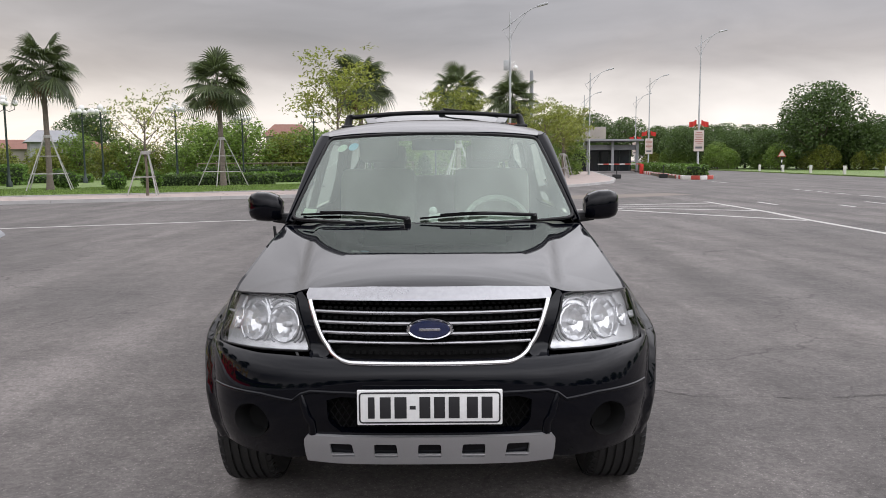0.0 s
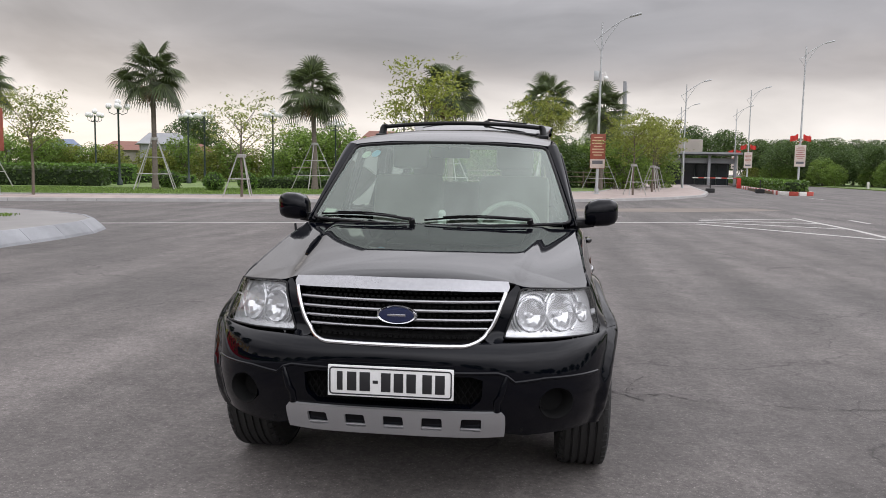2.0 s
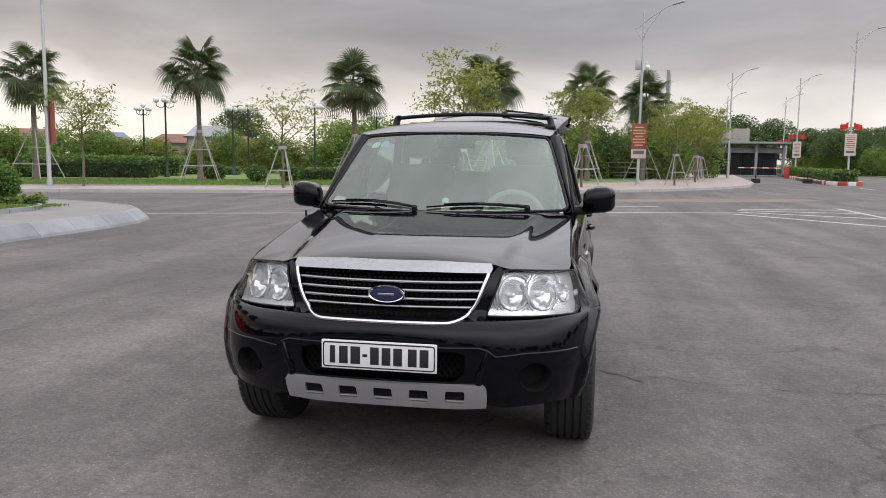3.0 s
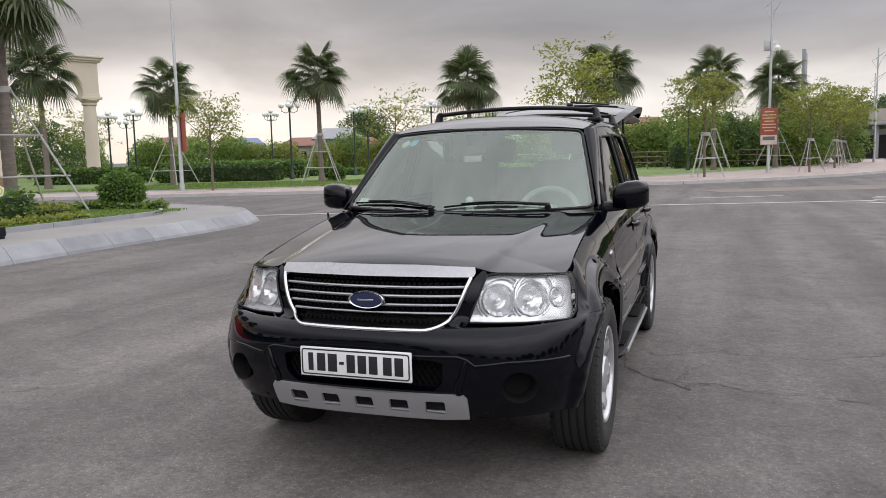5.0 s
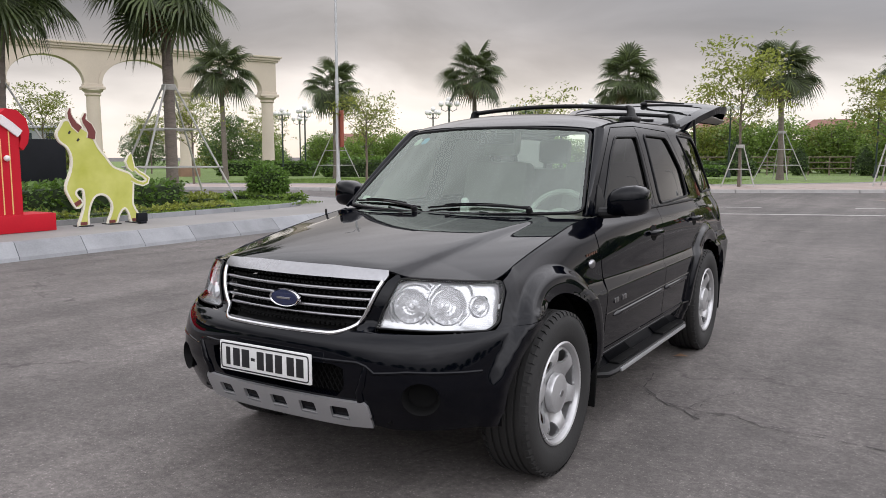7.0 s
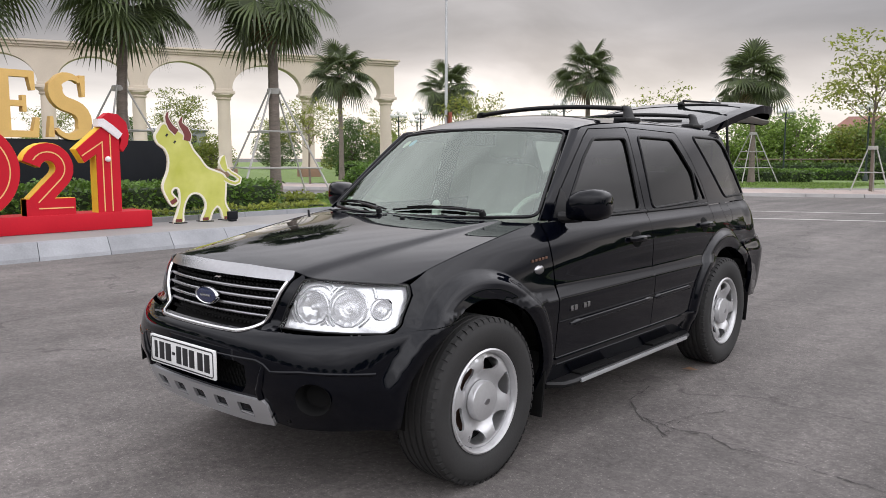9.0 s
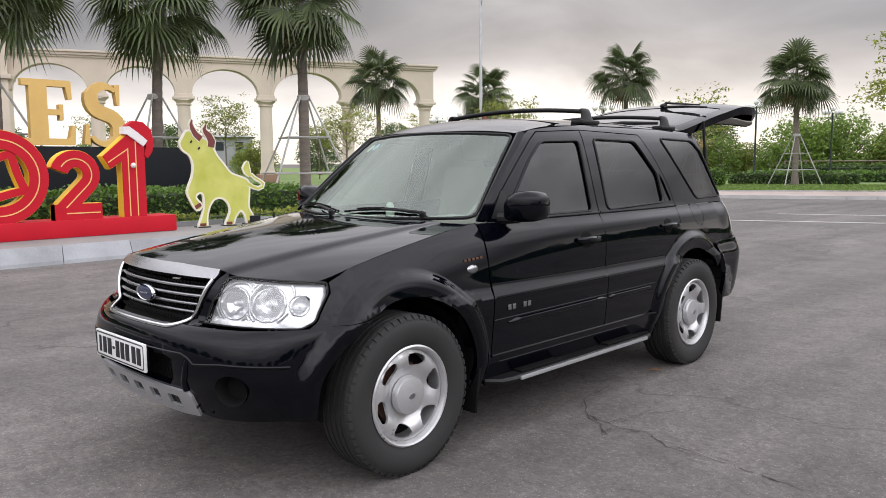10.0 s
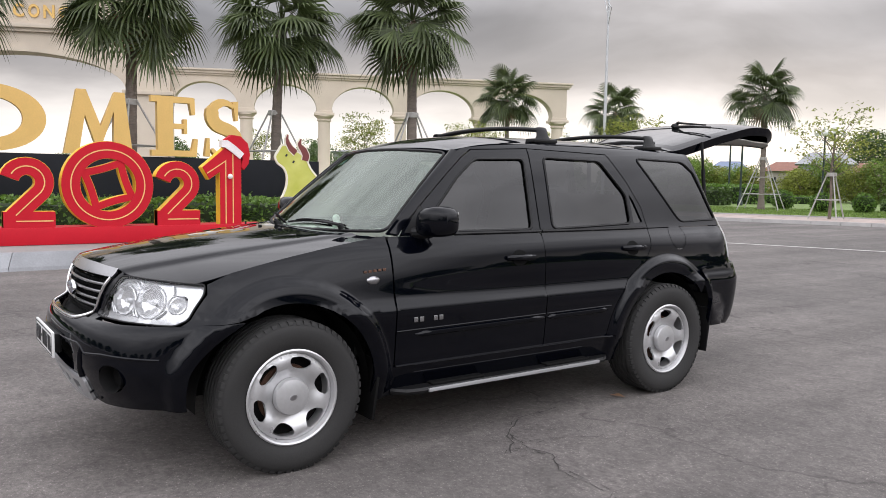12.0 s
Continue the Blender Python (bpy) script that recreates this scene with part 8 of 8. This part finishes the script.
ro = [(x, 0.968 + 0.08 * (x / 0.585) ** 2) for x in np.linspace(-0.585, 0.585, 19)] + [(roof_x(y), y) for y in np.linspace(1.12, 3.12, 22)] + [(x, 3.14) for x in np.linspace(0.48, -0.48, 9)] + [(-roof_x(y), y) for y in np.linspace(3.12, 1.12, 22)]
panel("roof", ro, roof, PAINT, car, "black roof", step=0.05, edge=0.04, thick=0.03)
for y in (1.75, 2.74):
    bars = empty("roof_bar", label="black arched roof cross bar on two feet")
    bars.parent = car
    xf = 0.555 if y < 2 else 0.535
    z0 = roof(xf, y).z
    bm = bmesh.new()
    arch = [(x, y, z0 + 0.074 + 0.030 * (1 - (x / xf) ** 2)) for x in np.linspace(-xf, xf, 21)]
    tube(bm, arch, 0.0135, 8)
    tube(bm, [(x, q + 0.020, z - 0.003) for x, q, z in arch], 0.0115, 8)
    part("bar", bm, TRIM_BLACK, bars, "slim black bar", angle=60)
    for sx in (1, -1):
        bm = bmesh.new()
        box(bm, (sx * xf, y + 0.01, z0 + 0.010), (0.085, 0.19, 0.026), bev=0.011)
        part("pad", bm, TRIM_BLACK, bars)
        bm = bmesh.new()
        secs_ = []
        for f, w, d, lean in ((0.0, 0.030, 0.062, 0.012), (0.35, 0.024, 0.044, 0.006), (0.7, 0.024, 0.040, 0.0), (0.92, 0.022, 0.040, -0.010), (1.0, 0.012, 0.026, -0.014)):
            secs_.append([bm.verts.new((sx * (xf + lean) + w * math.cos(a), y + 0.01 + d * math.sin(a), z0 + 0.016 + 0.078 * f)) for a in [2 * math.pi * k / 14 for k in range(14)]])
        for a, b in zip(secs_, secs_[1:]):
            for k in range(14):
                bm.faces.new((a[k], a[(k + 1) % 14], b[(k + 1) % 14], b[k]))
        bm.faces.new(secs_[0])
        bm.faces.new(secs_[-1])
        part("foot", bm, TRIM_BLACK, bars, angle=50)

# raised tailgate
gate_c = curve([(3.06, 1.630), (3.25, 1.692), (3.55, 1.782), (3.80, 1.834), (3.92, 1.834), (4.01, 1.795), (4.07, 1.725)])
gate_w = curve([(3.06, 0.50), (3.4, 0.58), (3.8, 0.66), (3.95, 0.67), (4.07, 0.63)])


def gate_out(u, y):
    w = gate_w(y)
    return Vector((u * w, y, gate_c(y) - 0.05 * abs(u) ** 3))


hatch = panel("tailgate", [(u, y) for u, y in rounded([(-1, 3.06), (1, 3.06), (1, 4.07), (-1, 4.07)], 0.08)], gate_out, PAINT, car, "raised black tailgate", holes=[rounded([(-0.84, 3.14), (0.84, 3.14), (0.88, 3.62), (-0.88, 3.62)], 0.05)], step=0.06, edge=0.05, thick=0.06)
(panel("rear_screen", rounded([(-0.85, 3.13), (0.85, 3.13), (0.89, 3.63), (-0.89, 3.63)], 0.05), gate_out, REAR_GLASS, hatch, "dark tinted rear window", lift=-0.004, thick=0.005, step=0.08, edge=0.06))
panel("inner_trim", [(u * 0.97, y) for u, y in rounded([(-1, 3.64), (1, 3.64), (1, 4.04), (-1, 4.04)], 0.08)][::-1], lambda u, y: gate_out(u, y) - Vector((0, 0, 0.062 + 0.05 * math.sin(max(0, min(1, (y - 3.64) / 0.46)) * math.pi))), DASH, hatch, "pale grey inner lining", thick=0.004, step=0.08, edge=0.06)
bm = bmesh.new()
tube(bm, [(0.05, 3.62, 1.808), (0.06, 3.66, 1.842), (0.16, 3.58, 1.828), (0.42, 3.52, 1.800)], [0.02, 0.012, 0.009, 0.006], 8)
tube(bm, [(0.10, 3.56, 1.803), (0.30, 3.50, 1.795), (0.50, 3.47, 1.775)], 0.008, 6)
ball(bm, (0.05, 3.63, 1.815), 0.03, (1, 1, 0.7))
part("rear_wiper", bm, TRIM_BLACK, hatch, "black rear wiper")
bm = bmesh.new()
tube(bm, [(-0.30, 3.09, 1.650), (0, 3.085, 1.662), (0.30, 3.09, 1.650)], [0.012, 0.016, 0.012], 8)
part("brake_lamp", bm, TRIM_BLACK, hatch)
for sx in (1, -1):
    bm = bmesh.new()
    rod(bm, (sx * 0.575, 3.33, 1.28), (sx * 0.565, 3.29, 1.66), 0.010, None, 8)
    rod(bm, (sx * 0.576, 3.331, 1.27), (sx * 0.570, 3.31, 1.47), 0.014, None, 8)
    part("gas_strut", bm, TRIM_BLACK, hatch)

# rear bumper


def tail_skin(u, z):
    s = Y1 + RL - abs(u)
    p = skin(s, z)
    return Vector((p.x if u <= 0 else -p.x, p.y, p.z))


rb = [(-(RL + Y1 - 2.995), 0.785), (-(RL + Y1 - 3.05), 0.80), (-0.3, 0.81), (0.3, 0.81), (RL + Y1 - 3.05, 0.80), (RL + Y1 - 2.995, 0.785), (RL + Y1 - 3.06, 0.60), (RL + Y1 - 3.06, 0.40), (0.6, 0.38), (-0.6, 0.38), (-(RL + Y1 - 3.06), 0.40), (-(RL + Y1 - 3.06), 0.60)]
rbump = panel("rear_bumper", rb, tail_skin, PAINT, car, "black rear bumper", lift=0.012, thick=0.03, step=0.04)
bm = bmesh.new()
tube(bm, [tail_skin(u, 0.655) * 1.0 + Vector((0, 0.004, 0)) for u in np.linspace(-0.98, 0.98, 41)], 0.008, 6)
part("crease", bm, PAINT, rbump)

# cabin
floor_bm = bmesh.new()
box(floor_bm, (0, 1.85, 0.44), (1.45, 2.9, 0.06))
box(floor_bm, (0, 0.42, 0.72), (1.45, 0.06, 0.6))
part("cabin_floor", floor_bm, MATT_BLACK, car)
bm = bmesh.new()
box(bm, (0, 2.17, 1.555), (1.02, 1.5, 0.02), bev=0.008)
part("headliner", bm, GREY_CLOTH, car)
bm = bmesh.new()
rows_ = []
for y, z, w in ((0.42, 1.035, 0.66), (0.55, 1.060, 0.68), (0.80, 1.050, 0.69), (0.92, 1.02, 0.69), (0.96, 0.93, 0.69), (0.88, 0.70, 0.69)):
    rows_.append([bm.verts.new((w * u, y + 0.05 * u * u, z + (0.035 * math.exp(-((u * w - 0.36) / 0.18) ** 2) if 0.7 < y < 0.95 and z > 0.95 else 0.0))) for u in np.linspace(-1, 1, 25)])
for a, b in zip(rows_, rows_[1:]):
    for i in range(24):
        bm.faces.new((a[i], a[i + 1], b[i + 1], b[i]))
part("dashboard", bm, DASH, car, "pale grey dashboard", angle=40)
bm = bmesh.new()
M = Matrix.Translation((0.36, 1.10, 1.00)) @ pose(0, 0, 0, 62, 0, 0)
tube(bm, [M @ Vector((0.19 * math.cos(a), 0.19 * math.sin(a), 0)) for a in [2 * math.pi * k / 28 for k in range(28)]], 0.017, 8, closed=True)
wheel_rim = part("steering_wheel", bm, DASH, car, "grey steering wheel")
bm = bmesh.new()
lathe(bm, [(0, 0.03), (0.075, 0.02), (0.09, -0.02), (0.0, -0.03)], 18, M)
for a in (-20, 200, 270):
    rod(bm, M @ Vector((0, 0, 0)), M @ Vector((0.185 * math.cos(radians(a)), 0.185 * math.sin(radians(a)), 0)), 0.018, 0.014, 8)
part("steering_boss", bm, DASH, wheel_rim)


def seat(x, y, w, back_h=0.62, head=True):
    root = empty("seat", (x, y, 0.47), label="beige grey car seat")
    root.parent = car
    bm = bmesh.new()
    box(bm, (0, 0, 0.20), (w, 0.52, 0.20), bev=0.06)
    part("cushion", bm, GREY_CLOTH, root)
    bm = bmesh.new()
    box(bm, (0, 0, 0), (w * 0.98, 0.16, back_h), bev=0.06, m=pose(0, 0.31, 0.25 + back_h / 2, -14, 0, 0))
    part("backrest", bm, GREY_CLOTH, root)
    if head:
        for hx in ((0,) if w < 0.7 else (-0.36, 0.36)):
            bm = bmesh.new()
            box(bm, (0, 0, 0), (0.26, 0.10, 0.19), bev=0.045, m=pose(hx, 0.40, 0.38 + back_h, -8, 0, 0))
            part("headrest", bm, GREY_CLOTH, root)
    return root


seat(-0.37, 1.42, 0.50)
seat(0.37, 1.42, 0.50)
seat(0.0, 2.30, 1.26, 0.56)
bm = bmesh.new()
box(bm, (0, 1.02, 1.475), (0.24, 0.03, 0.065), bev=0.012)
rod(bm, (0, 1.0, 1.50), (0, 0.96, 1.535), 0.012, None, 8)
part("rear_view_mirror", bm, TRIM_BLACK, car, "black inside mirror")
bm = bmesh.new()
box(bm, (0.0, 0.66, 1.085), (0.05, 0.03, 0.05), bev=0.012)
ball(bm, (0.0, 0.66, 1.125), 0.022)
ball(bm, (0.03, 0.66, 1.10), 0.014)
part("dashboard_ornament", bm, WHITE_TOY, car, "small white ornament")


# wheels
def make_wheel():
    root = empty("wheel", label="wheel with silver six-hole rim and worn tyre")
    T = pose(0, 0, 0, 0, 90, 0)  # turns about x; outside faces +x
    bm = bmesh.new()
    R = HUB + 0.006
    prof = [(0.215, 0.085), (0.228, 0.098), (0.262, 0.112), (0.305, 0.116), (0.330, 0.110), (0.346, 0.098), (0.352, 0.088), (R, 0.078)]
    for g in (0.052, 0.018, -0.018, -0.052):
        prof += [(R, g + 0.006), (R - 0.009, g + 0.004), (R - 0.009, g - 0.004), (R, g - 0.006)]
    prof += [(R, -0.078), (0.352, -0.088), (0.346, -0.098), (0.305, -0.116), (0.262, -0.112), (0.228, -0.098), (0.215, -0.085)]
    lathe(bm, prof, 64, T)
    tyre = part("tyre", bm, TYRE, root, "worn black tyre", angle=28)
    # tread blocks on the shoulder
    co, F = [], []
    for k in range(56):
        a = 2 * math.pi * k / 56
        for sg in (1, -1):
            b = len(co)
            for da in (-0.036, 0.036):
                for r, x in ((0.3535, 0.101), (0.3585, 0.084), (0.338, 0.108), (0.340, 0.09)):
                    co.append(T @ Vector((r * math.cos(a + da), r * math.sin(a + da), sg * x)))
            F += [(b, b + 1, b + 5, b + 4), (b, b + 4, b + 6, b + 2), (b, b + 2, b + 3, b + 1), (b + 4, b + 5, b + 7, b + 6)]
    tagged(mesh_part("tread_pattern", [tuple(c) for c in co], F, TYRE, tyre), kind="stuff")
    # rim barrel and face with six openings
    bm = bmesh.new()
    lathe(bm, [(0.222, 0.094), (0.226, 0.101), (0.219, 0.106), (0.211, 0.102), (0.204, 0.086), (0.200, 0.05), (0.192, -0.06), (0.215, -0.09)], 48, T)
    part("rim_barrel", bm, RIM_SILVER, root, "silver rim")
    holes = []
    for k in range(6):
        a = 2 * math.pi * k / 6 + math.pi / 6
        hp = []
        for r, da in ((0.185, -0.27), (0.191, 0.0), (0.185, 0.27), (0.170, 0.33), (0.137, 0.24), (0.125, 0.0), (0.137, -0.24), (0.170, -0.33)):
            hp.append((r * math.cos(a + da), r * math.sin(a + da)))
        holes.append(rounded(hp, 0.014, 3))
    dish = curve([(0.0, 0.062), (0.09, 0.062), (0.102, 0.064), (0.118, 0.070), (0.145, 0.084), (0.172, 0.091), (0.190, 0.088), (0.20, 0.080)])

    def face(u, v):
        r = math.hypot(u, v)
        a = math.atan2(v, u)
        lobe = 0.5 + 0.5 * math.cos(6 * a)
        k = math.exp(-((r - 0.14) / 0.035) ** 2)
        return T @ Vector((u, v, dish(r) + 0.013 * k * (lobe - 0.45)))
    fc = panel("rim_face", arc(0, 0, 0.201, 0, 354, 59), face, RIM_SILVER, root, "silver rim face with six openings", holes=holes, step=0.013, edge=0.01, thick=0.010)
    bm = bmesh.new()
    lathe(bm, [(0.086, 0.066), (0.086, 0.088), (0.081, 0.096), (0.05, 0.104), (0.0, 0.107)], 32, T)
    cap = part("hub_cap", bm, RIM_SILVER, root, "silver centre cap", angle=40)
    bm = bmesh.new()
    lathe(bm, [(0.0, 0.1085), (0.012, 0.108), (0.013, 0.105)], 16, T @ Matrix.Diagonal((1, 1.5, 1, 1)))
    part("cap_mark", bm, CHROME_SOFT, cap)
    bm = bmesh.new()
    lathe(bm, [(0.0, 0.026), (0.142, 0.026), (0.142, 0.004), (0.0, 0.004)], 32, T)
    part("brake_disc", bm, RUST, root, "rusty brake disc")
    # black disc set close behind the openings, in place of the shade inside them
    bm = bmesh.new()
    lathe(bm, [(0.0, 0.012), (0.190, 0.012), (0.190, 0.0), (0.0, 0.0)], 32, T)
    part("dust_shield", bm, MATT_BLACK, root)
    return root


w0 = make_wheel()
w0.parent = car
w0.matrix_basis = pose(0.762, 0, HUB, 15, 0, 0)
for x, y, rz, rx in ((0.762, WHEELBASE, 0, 32), (-0.762, 0, 180, 10), (-0.762, WHEELBASE, 180, 33)):
    w = copy_thing(w0, pose(x, y, HUB, 0, 0, rz) @ pose(0, 0, 0, rx, 0, 0))
